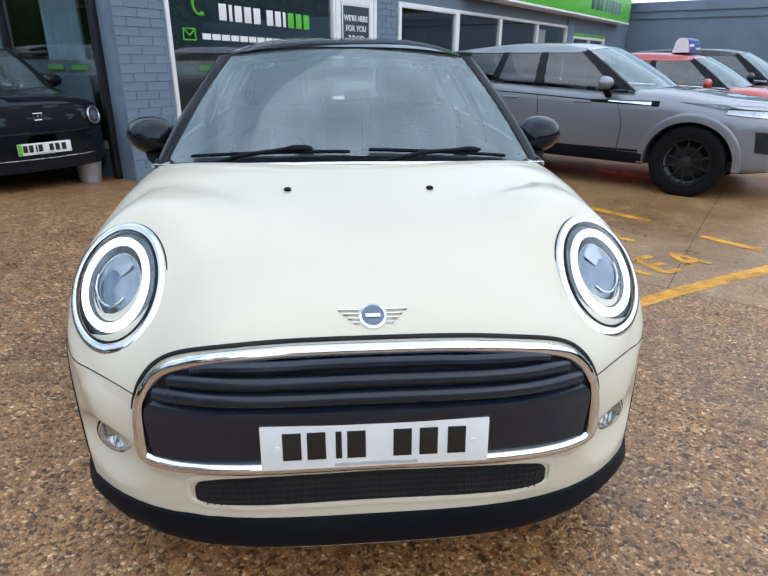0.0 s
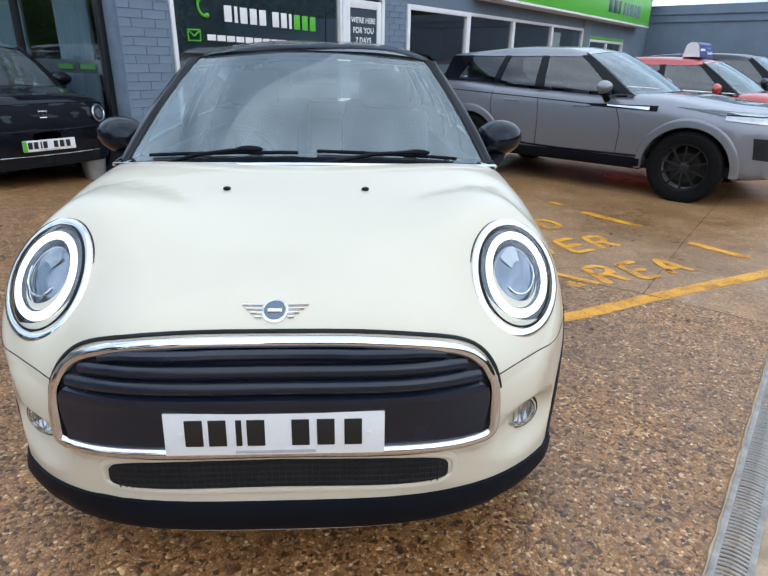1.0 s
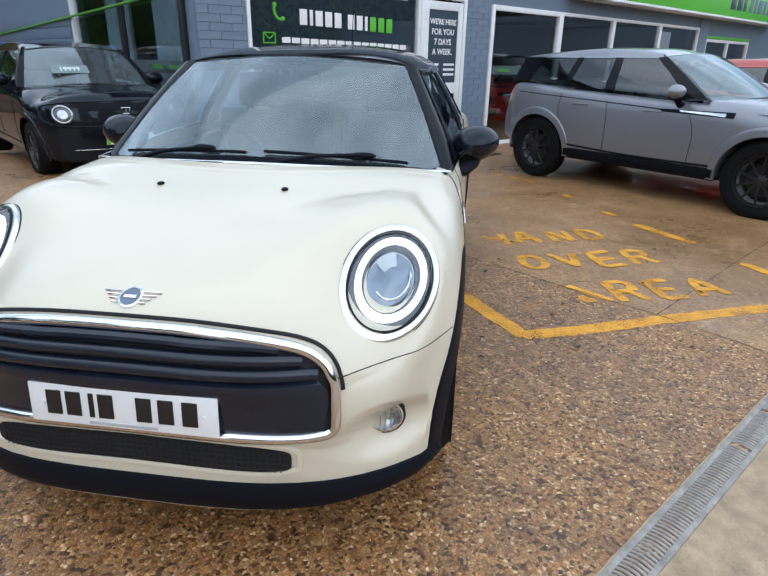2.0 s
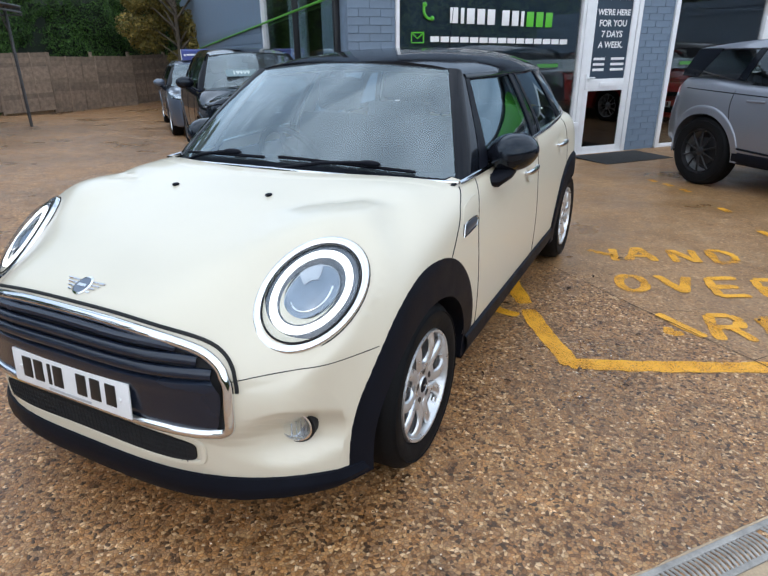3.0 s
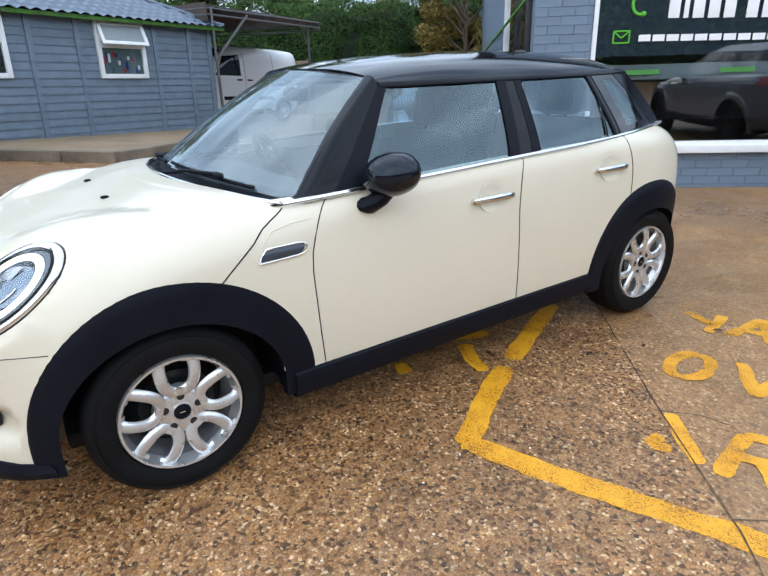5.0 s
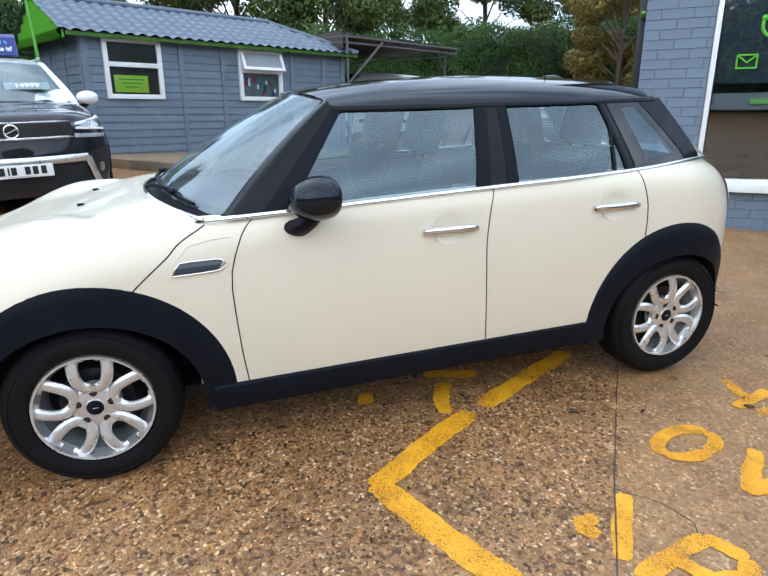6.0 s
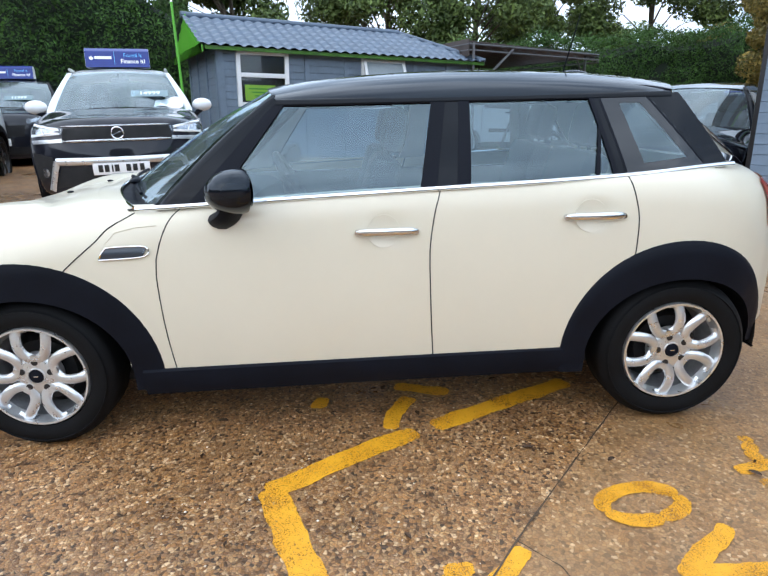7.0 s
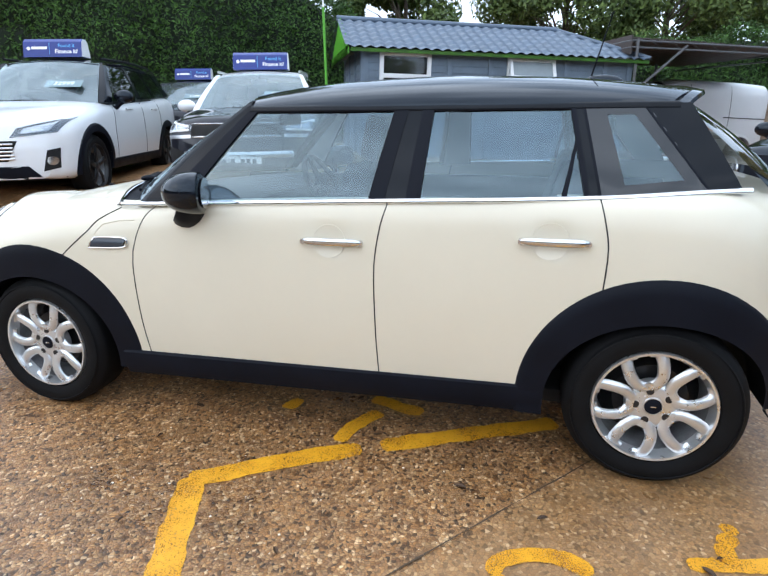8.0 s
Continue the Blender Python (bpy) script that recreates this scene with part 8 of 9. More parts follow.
def painted_word(word, x, y, dx, dy, w, h, gap, first=None):
    """Stroke letters laid on the ground, one thing a letter."""
    strokes = {
        "H": [[(0.1, 0.75), (0.1, 0.45), (0.3, 0.42)], [(0.3, 0.5), (0.9, 0.5)], [(0.85, 1.0), (0.85, 0.0)]], "A": [[(0.0, 0.0), (0.5, 1.0), (1.0, 0.0)], [(0.25, 0.35), (0.75, 0.35)]],
        "N": [[(0.05, 0.0), (0.05, 1.0), (0.95, 0.0), (0.95, 1.0)]], "D": [[(0.05, 0.0), (0.05, 1.0), (0.6, 0.95), (0.95, 0.6), (0.9, 0.25), (0.6, 0.03), (0.05, 0.0)]],
        "O": [[(0.5 + 0.46 * math.cos(a), 0.5 + 0.5 * math.sin(a)) for a in [math.tau * k / 16 for k in range(17)]]], "V": [[(0.0, 1.0), (0.5, 0.0), (1.0, 1.0)]],
        "E": [[(0.95, 1.0), (0.05, 1.0), (0.05, 0.0), (0.95, 0.0)], [(0.05, 0.5), (0.8, 0.5)]], "R": [[(0.05, 0.0), (0.05, 1.0), (0.7, 1.0), (0.9, 0.75), (0.7, 0.5), (0.05, 0.48)], [(0.5, 0.48), (0.95, 0.0)]]}
    e, n = Vector((dx, dy, 0)).normalized(), Vector((-0.225, 0.974, 0))
    for i, ch in enumerate(word):
        o = Vector((x, y, 0)) + e * i * (w + gap)
        root = thing("painted_letter", Matrix(), f"yellow painted letter {ch} on wet concrete", "marking", "painted words on the ground")
        for st in (first if first and i == 0 else strokes[ch]):
            pts = [o + e * (a * w) + n * (b * h) for a, b in st]
            k = flat_strip("stroke", [(p.x, p.y) for p in pts], 0.060, "", wob=0.014)
            k.parent = root


# hand-over wording, in three lines, each letter by hand and a little worn
painted_word("H", 1.085, 3.360, 0.93, 0.36, 0.17, 0.30, 0, [[(-0.22, 0.78), (0.08, 0.72), (0.32, 0.52), (0.85, 0.45)], [(0.86, 0.0), (0.84, 0.92)]])
painted_word("A", 1.300, 3.450, 0.93, 0.36, 0.20, 0.32, 0)
painted_word("N", 1.610, 3.560, 0.93, 0.36, 0.17, 0.28, 0)
painted_word("D", 1.876, 3.655, 0.93, 0.36, 0.17, 0.30, 0)
painted_word("O", 1.316, 2.822, 0.93, 0.36, 0.18, 0.28, 0)
painted_word("V", 1.568, 2.905, 0.93, 0.36, 0.19, 0.31, 0, [[(0.0, 1.0), (0.66, 0.02), (1.0, 0.95)]])
painted_word("E", 1.866, 2.985, 0.91, 0.41, 0.21, 0.31, 0)
painted_word("R", 2.140, 3.095, 0.91, 0.41, 0.19, 0.30, 0)
painted_word("A", 1.612, 2.260, 0.93, 0.36, 0.21, 0.30, 0, [[(-0.02, 0.97), (0.42, 0.48), (0.92, 0.0)], [(0.02, 0.08), (0.12, 0.36)], [(0.08, 0.10), (0.42, 0.14)]])
painted_word("R", 1.859, 2.325, 0.93, 0.36, 0.20, 0.32, 0)
painted_word("E", 2.130, 2.420, 0.93, 0.36, 0.19, 0.30, 0)
painted_word("A", 2.390, 2.510, 0.93, 0.36, 0.20, 0.30, 0)

JOINT = surface("joint_dirt", (0.10, 0.068, 0.043), 0.9, vary=0.3)
flat_strip("slab_joint", [(0.30, 3.55), (0.72, 3.18), (1.48, 2.55), (2.04, 2.12), (2.49, 1.70), (3.4, 0.95)], 0.005, "dark joint between two concrete slabs", JOINT, 0.0015, "joint", 0.003, "")
flat_strip("slab_joint", [(1.50, 2.52), (1.62, 2.63), (1.74, 2.66), (1.83, 2.60)], 0.004, "thin crack in the concrete", JOINT, 0.0015, "joint", 0.003, "")
flat_strip("slab_joint", [(2.0, 2.15), (2.9, 3.3), (4.6, 5.4)], 0.006, "dark joint between two concrete slabs", JOINT, 0.0015, "joint", 0.003, "")


def drain():
    """The channel drain: two rails, a slotted grating in sections, pale mortar and a smooth concrete haunch."""
    a, e = Vector((0.63, -0.61, 0)), Vector((0.644, 0.765, 0))
    n = Vector((e.y, -e.x, 0))
    Lm, W = 4.2, 0.112
    base = Matrix(((e.x, -n.x, 0, a.x), (e.y, -n.y, 0, a.y), (0, 0, 1, 0), (0, 0, 0, 1)))
    root = thing("channel_drain", base, "grey metal channel drain with slotted grating set in concrete", "drain")
    bm = bmesh.new()
    add_box(bm, (Lm / 2, -W / 2, -0.022), (Lm, W, 0.03))
    part("channel", bm, DARK, root)
    GRATE = surface("galvanised_grating", (0.34, 0.315, 0.285), 0.55, 0.15, vary=0.35, scale=12, fine=160, bump=0.4)
    for off in (-0.010, -W + 0.009):
        bm = bmesh.new()
        add_box(bm, (Lm / 2, off, 0.002), (Lm, 0.020, 0.010), 0.003)
        part("edge_rail", bm, GRATE, root)
    bm = bmesh.new()
    add_tube(bm, [Vector((0.010 * (1 - (2 * q - 1) ** 2), (q - 0.5) * (W - 0.026), 0)) for q in np.linspace(0, 1, 7)], 0.005, 6, False, ([Vector((0, 0, 1))] * 7, 0.0058, 0.0042))
    first = part("grating_bar", bm, GRATE, root)
    first.matrix_local = Matrix.Translation((0.60, -W / 2, 0.0025))
    gaps = (1.99, 2.34, 3.2)
    rnd = random.Random(2)
    for k in range(1, 176):
        x = 0.60 + 0.0185 * k
        if min(abs(x - g) for g in gaps) < 0.014:
            continue
        o = new("grating_bar", first.data)
        o.parent = root
        o.matrix_local = Matrix.Translation((x + rnd.uniform(-0.0006, 0.0006), -W / 2, 0.0025 + rnd.uniform(-0.0012, 0.0006)))
    # grit that has settled in the slots
    GRIT = surface("drain_grit", (0.20, 0.125, 0.07), 0.85, vary=0.6, scale=60, fine=300, bump=0.6)
    bm = bmesh.new()
    P = []
    for x in np.linspace(0.55, 3.9, 260):
        P.append([(x, y, -0.0095 + 0.012 * noise.noise(Vector((x * 9, y * 25, 1))) + 0.002 * noise.noise(Vector((x * 60, y * 60, 4)))) for y in np.linspace(-0.02, -W + 0.02, 9)])
    add_grid(bm, P)
    part("grit", bm, GRIT, root)
    # pale mortar that edges the rail
    PALE = surface("pale_concrete", (0.42, 0.305, 0.195), 0.65, vary=0.3, scale=9, fine=120, bump=0.5, depth=0.003)
    bm = bmesh.new()
    P = []
    for x in np.linspace(0.0, Lm, 220):
        w = 0.010 + 0.008 * noise.noise(Vector((x * 13, 2, 0)))
        P.append([(x, 0.0, 0.004), (x, w * 0.6, 0.006), (x, w, 0.001), (x, w + 0.002, -0.01)])
    add_grid(bm, P)
    part("mortar_edge", bm, PALE, root, "pale mortar along the rail")
    bm = bmesh.new()
    add_box(bm, (Lm / 2, -W - 0.26, -0.009), (Lm, 0.52, 0.022), 0.004)
    part("haunch", bm, PALE, root, "pale concrete edge along the drain")


drain()


def loose_stones():
    """Small worn stones that stand proud of the aggregate, and a few fallen leaves."""
    rng = np.random.default_rng(12)
    n = 14000
    P = np.stack([rng.uniform(-1.9, 3.3, n), rng.uniform(-1.3, 2.9, n)], 1)
    keep = P @ np.array([0.64, 0.77]) < 2.9
    P = P[keep]
    base = np.array([(1, 0, 0), (0.31, 0.95, 0), (-0.81, 0.59, 0), (-0.81, -0.59, 0), (0.31, -0.95, 0), (0, 0, 0.55)])
    V, F = [], []
    for i, (x, y) in enumerate(P):
        r = 0.0025 + 0.0045 * rng.random() ** 2
        a = rng.uniform(0, math.tau)
        c, s = math.cos(a), math.sin(a)
        z = float(lie(x, y))
        k = len(V)
        for bx, by, bz in base:
            bx, by = bx * rng.uniform(0.7, 1.2), by * rng.uniform(0.7, 1.2)
            V.append((x + r * (bx * c - by * s), y + r * (bx * s + by * c), z + (bz * r if bz else -0.001)))
        F += [(k + q, k + (q + 1) % 5, k + 5) for q in range(5)]
    m, nt, b = shader("loose_stone")
    geo = nt.nodes.new("ShaderNodeNewGeometry")
    col = ramp_node(nt, geo.outputs["Random Per Island"], [(0.0, (0.05, 0.035, 0.025)), (0.3, (0.22, 0.12, 0.05)), (0.7, (0.38, 0.24, 0.12)), (0.9, (0.5, 0.38, 0.25)), (1.0, (0.78, 0.7, 0.58))])
    nt.links.new(col.outputs["Color"], b.inputs["Base Color"])
    b.inputs["Roughness"].default_value = 0.4
    o = obj("loose_stones", V, F, m, smooth=True)
    tagged(o, "small loose stones on the wet concrete", "gravel", kind="stuff")
    rnd = random.Random(4)
    dead = surface("dead_leaf", (0.07, 0.035, 0.015), 0.7, vary=0.4, scale=30)
    for k in range(26):
        x, y = rnd.uniform(0.3, 2.6), rnd.uniform(1.2, 3.6)
        t = thing("fallen_leaf", Matrix.Translation((x, y, float(lie(x, y)) + 0.006)) @ Matrix.Rotation(rnd.uniform(0, 6.28), 4, "Z"), "small brown fallen leaf on the wet concrete", "leaf", "fallen leaves")
        sz = rnd.uniform(0.010, 0.024)
        bm = bmesh.new()
        P2 = [[(sz * (u - 0.5) * 2, sz * 0.5 * v * math.sin(math.pi * (0.08 + 0.84 * u)), 0.004 * v * v + 0.003 * math.sin(3 * u)) for v in (-1, 0, 1)] for u in np.linspace(0, 1, 6)]
        add_sheet(bm, P2, [[(a, b2, c - 0.0008) for a, b2, c in r] for r in P2])
        part("blade", bm, dead, t)


loose_stones()


# ---------------------------------------------------------------- shed side
BOARD = surface("blue_grey_board_paint", (0.15, 0.20, 0.26), 0.6, vary=0.14, scale=5, fine=90, bump=0.3, spread=0.12)
TILE = surface("blue_grey_tile_sheet", (0.095, 0.13, 0.18), 0.42, 0.1, vary=0.14, scale=3)
MOSS = surface("mossy_green_paint", (0.06, 0.19, 0.02), 0.6, vary=0.3, scale=6)
SHEET_DARK = surface("canopy_sheet", (0.06, 0.045, 0.04), 0.7, vary=0.25)
STEEL = surface("grey_steel", (0.12, 0.12, 0.125), 0.5, 0.5, vary=0.25, scale=10)
FENCE = surface("weathered_fence_wood", (0.30, 0.22, 0.16), 0.85, vary=0.3, scale=7, fine=50, bump=0.5, depth=0.004, spread=0.35)
SH_U, SH_N = Vector((-0.428, 0.904, 0)), Vector((0.904, 0.428, 0))


def shed():
    o = SH_U * 3.06 + SH_N * -7.19
    m = Matrix.Translation((o.x, o.y, 0.42)) @ Matrix(((SH_U.x, -SH_N.x, 0, 0), (SH_U.y, -SH_N.y, 0, 0), (0, 0, 1, 0), (0, 0, 0, 1))) @ Matrix.Rotation(radians(1.9), 4, "Y")
    t = thing("timber_shed", m, "blue-grey boarded sales cabin with green gable and tiled roof", "shed")
    L, D, H, R = 5.32, 2.5, 1.99, 2.56
    bm = bmesh.new()
    add_box(bm, (L / 2, D / 2, H / 2), (L - 0.04, D - 0.04, H))
    part("core", bm, BOARD, t)
    holes = [(0.30, 1.26, 1.0, 1.95), (2.74, 3.70, 1.0, 1.95)]
    bh = 0.125
    k = 0
    z = 0.0
    while z < H - 0.02:
        h = min(bh, H - z)
        spans = [(0.0, L)]
        for (a, b, c, e) in holes:
            if z + h * 0.5 > c and z + h * 0.5 < e:
                spans = [q for s0, s1 in spans for q in (((s0, a), (b, s1)) if s0 < a and b < s1 else ((s0, s1),))]
        for s0, s1 in spans:
            bm = bmesh.new()
            add_prism(bm, [(0, 0), (h - 0.004, 0), (h - 0.004, -0.008), (0.006, -0.022), (0, -0.022)], s1 - s0, Matrix.Translation((s0, 0, z)) @ Matrix(((0, 0, 1, 0), (0, 1, 0, 0), (1, 0, 0, 0), (0, 0, 0, 1))))
            part("board", bm, BOARD, t)
        bm = bmesh.new()
        add_prism(bm, [(0, 0), (h - 0.004, 0), (h - 0.004, -0.008), (0.006, -0.022), (0, -0.022)], D, Matrix.Translation((0, D, z)) @ Matrix(((0, 1, 0, 0), (0, 0, -1, 0), (1, 0, 0, 0), (0, 0, 0, 1))))
        part("board", bm, BOARD, t)
        z += bh
    for x in (0.03, 1.62, 2.42, 3.95, 4.75, L - 0.04):
        bm = bmesh.new()
        add_box(bm, (x, -0.026, H / 2), (0.09 if 0.1 < x < 5 else 0.11, 0.03, H), 0.006)
        part("batten", bm, BOARD, t)
    for y in (0.05, 0.85, 1.65, D - 0.05):
        bm = bmesh.new()
        add_box(bm, (-0.026, y, H / 2), (0.03, 0.09, H), 0.006)
        part("batten", bm, BOARD, t)
    # green gable and fascia
    bm = bmesh.new()
    rows = 6
    add_prism(bm, [(-0.18, H - 0.12), (D / 2, R), (D + 0.18, H - 0.12), (D + 0.18, H), (D - 0.02, H + 0.02), (0.02, H + 0.02), (-0.18, H)], 0.03, Matrix.Translation((-0.30, 0, 0)) @ Matrix(((0, 0, 1, 0), (1, 0, 0, 0), (0, 1, 0, 0), (0, 0, 0, 1))))
    part("barge_board", bm, GREEN_PAINT, t, "green barge board")
    for q in range(5):
        z0 = H + 0.02 + q * 0.125
        half = (D / 2) * (1 - (z0 - H) / (R - H))
        if half < 0.1:
            continue
        bm = bmesh.new()
        add_box(bm, (-0.275, D / 2, z0 + 0.06), (0.02, 2 * half, 0.118), 0.004)
        part("gable_board", bm, GREEN_PAINT, t)
    bm = bmesh.new()
    add_box(bm, (L / 2, -0.19, H - 0.045), (L + 0.5, 0.025, 0.065), 0.005)
    part("fascia", bm, MOSS, t, "green fascia board")
    # tiled sheet roof: rolls along the slope, steps every course
    for sg, y0, y1 in ((1, -0.26, D / 2), (-1, D + 0.26, D / 2)):
        P = []
        for v in np.linspace(0, 1, 43):
            row = []
            for u in np.linspace(0, 1, 161):
                x = -0.34 + (L + 0.62) * u
                hip = max(0.0, (x - (L + 0.28 - 1.35)) / 1.35)
                vv = min(v, 1 - hip * 0.0)
                y = y0 + (y1 - y0) * vv
                z = H - 0.06 + (R + 0.03 - (H - 0.06)) * vv
                course = (vv * 7) % 1.0
                z += 0.042 * abs(math.sin(math.pi * x / 0.20)) ** 1.1 + 0.038 * (1 - course)
                zh = H + 0.0 + (R + 0.06 - H) * (1 - hip) + 0.02
                if hip > 0:
                    z = min(z, zh + 0.02)
                row.append((x, y, z))
            P.append(row)
        bm = bmesh.new()
        add_grid(bm, P)
        part("roof_sheet", bm, TILE, t, "tile-effect sheet roof", sharp=60)
    bm = bmesh.new()
    add_tube(bm, [Vector((x, D / 2, R + 0.07)) for x in (-0.34, L * 0.4, L - 1.05)], 0.06, 10)
    add_tube(bm, [Vector((L - 1.05, D / 2, R + 0.07)), Vector((L + 0.26, -0.2, H + 0.02))], 0.045, 8)
    part("ridge", bm, TILE, t)
    # windows
    for i, (a, b, c, e) in enumerate(holes):
        w = new("window")
        w.parent = t
        wd = 0.075
        zm = c + 0.50
        for (p, q, r, s) in ((a, a + wd, c, e), (b - wd, b, c, e), (a + wd, b - wd, c, c + wd), (a + wd, b - wd, e - wd, e), (a + wd, b - wd, zm, zm + wd)):
            bm = bmesh.new()
            add_box(bm, ((p + q) / 2, -0.03, (r + s) / 2), (q - p, 0.07, s - r), 0.008)
            part("window_frame", bm, FRAME_W, w)
        for z0, z1 in ((c + wd, zm), (zm + wd, e - wd)):
            bm = bmesh.new()
            add_box(bm, ((a + b) / 2, -0.022, (z0 + z1) / 2), (b - a - 2 * wd, 0.006, z1 - z0))
            part("pane", bm, pane("shed_glass", (0.75, 0.8, 0.8)), w)
        bm = bmesh.new()
        add_box(bm, ((a + b) / 2, -0.012, (c + e) / 2), (b - a - 0.1, 0.006, e - c - 0.1))
        part("blind", bm, SHEET_DARK if i == 0 else FROST, w)
        if i == 0:
            bm = bmesh.new()
            add_box(bm, (a + 0.42, -0.018, c + 0.24), (0.56, 0.003, 0.27), 0.001, Matrix())
            part("poster", bm, surface("lime_poster", (0.36, 0.62, 0.05), 0.5, vary=0.06), w, "lime green poster")
            for q in range(3):
                bm = bmesh.new()
                add_box(bm, (a + 0.42, -0.0205, c + 0.31 - 0.06 * q), (0.42 - 0.1 * q, 0.002, 0.022))
                part("bar", bm, GREEN_PAINT, w)
        else:
            rnd = random.Random(5)
            for q in range(16):
                bm = bmesh.new()
                add_box(bm, (a + 0.12 + 0.048 * q, -0.0185 - 0.0003 * q, c + 0.13 + 0.28 * rnd.random()), (0.05, 0.002, 0.05 + 0.1 * rnd.random()))
                part("sticker", bm, (RED_PAINT, BLUE_SIGN, WHITE_INK, SLATE_PAINT)[q % 4], w)
            # the top light stands open on its stay
            bm = bmesh.new()
            mm = Matrix.Translation(((a + b) / 2, -0.05, e - 0.03)) @ Matrix.Rotation(radians(-22), 4, "X")
            for (p, q, r, s) in ((-0.46, -0.40, -0.40, 0), (0.40, 0.46, -0.40, 0), (-0.40, 0.40, -0.40, -0.34), (-0.40, 0.40, -0.06, 0)):
                add_box(bm, ((p + q) / 2, 0, (r + s) / 2), (q - p, 0.045, s - r), 0.006, mm)
            part("open_sash", bm, FRAME_W, w, "white top sash, propped open")
            bm = bmesh.new()
            add_box(bm, (0, 0, -0.2), (0.8, 0.005, 0.28), 0, mm)
            part("sash_pane", bm, FROST, w)
    return m


shed()


def flag_pole():
    t = thing("flag_pole", Matrix.Translation((-7.25, -0.75, 0.42)), "slim green and white pole beside the shed", "pole")
    bm = bmesh.new()
    add_rod(bm, (0, 0, 0), (-0.1, -0.05, 2.6), 0.022, seg=10)
    part("lower_pole", bm, GREEN_PAINT, t)
    bm = bmesh.new()
    add_rod(bm, (-0.1, -0.05, 2.6), (-0.2, -0.1, 4.6), 0.015, 0.01, 8)
    part("upper_pole", bm, WHITE_INK, t)


flag_pole()


def slab_and_kerb():
    pts = [(-6.9, 0.3), (-6.35, 1.15), (-5.95, 1.75), (-6.35, 2.25), (-7.8, 3.55), (-9.4, 4.95), (-10.6, 5.9), (-12.6, 4.9), (-10.5, -2.2), (-8.2, -1.6)]
    top = lambda x, y: float(lie(x, y)) + 0.14
    bm = bmesh.new()
    a = [bm.verts.new((x, y, top(x, y))) for x, y in pts]
    b = [bm.verts.new((x, y, top(x, y) - 0.4)) for x, y in pts]
    bm.faces.new(a)
    for i in range(len(pts)):
        j = (i + 1) % len(pts)
        bm.faces.new((a[j], a[i], b[i], b[j]))
    o = part("pavement_slab", bm, CONCRETE)
    tagged(o, "raised brown concrete slab round the shed", "pavement", kind="structure")
    k = thing("kerb", Matrix(), "weathered concrete kerb edging the raised slab", "kerb", kind="structure")
    line = [Vector((x, y, 0)) for x, y in pts[:7]]
    for p, q in zip(line, line[1:]):
        n = max(1, round((q - p).length / 0.9))
        for i in range(n):
            s0, s1 = p.lerp(q, i / n), p.lerp(q, (i + 1) / n)
            mid = (s0 + s1) / 2
            bm = bmesh.new()
            ang = math.atan2((s1 - s0).y, (s1 - s0).x)
            add_box(bm, (0, 0, 0), ((s1 - s0).length - 0.012, 0.15, 0.30), 0.018)
            o = part("kerb_stone", bm, KERB, k)
            o.matrix_local = Matrix.Translation((mid.x, mid.y, top(mid.x, mid.y) - 0.142)) @ Matrix.Rotation(ang, 4, "Z") @ Matrix.Rotation(-math.atan2(top(s1.x, s1.y) - top(s0.x, s0.y), (s1 - s0).length), 4, "Y")


slab_and_kerb()


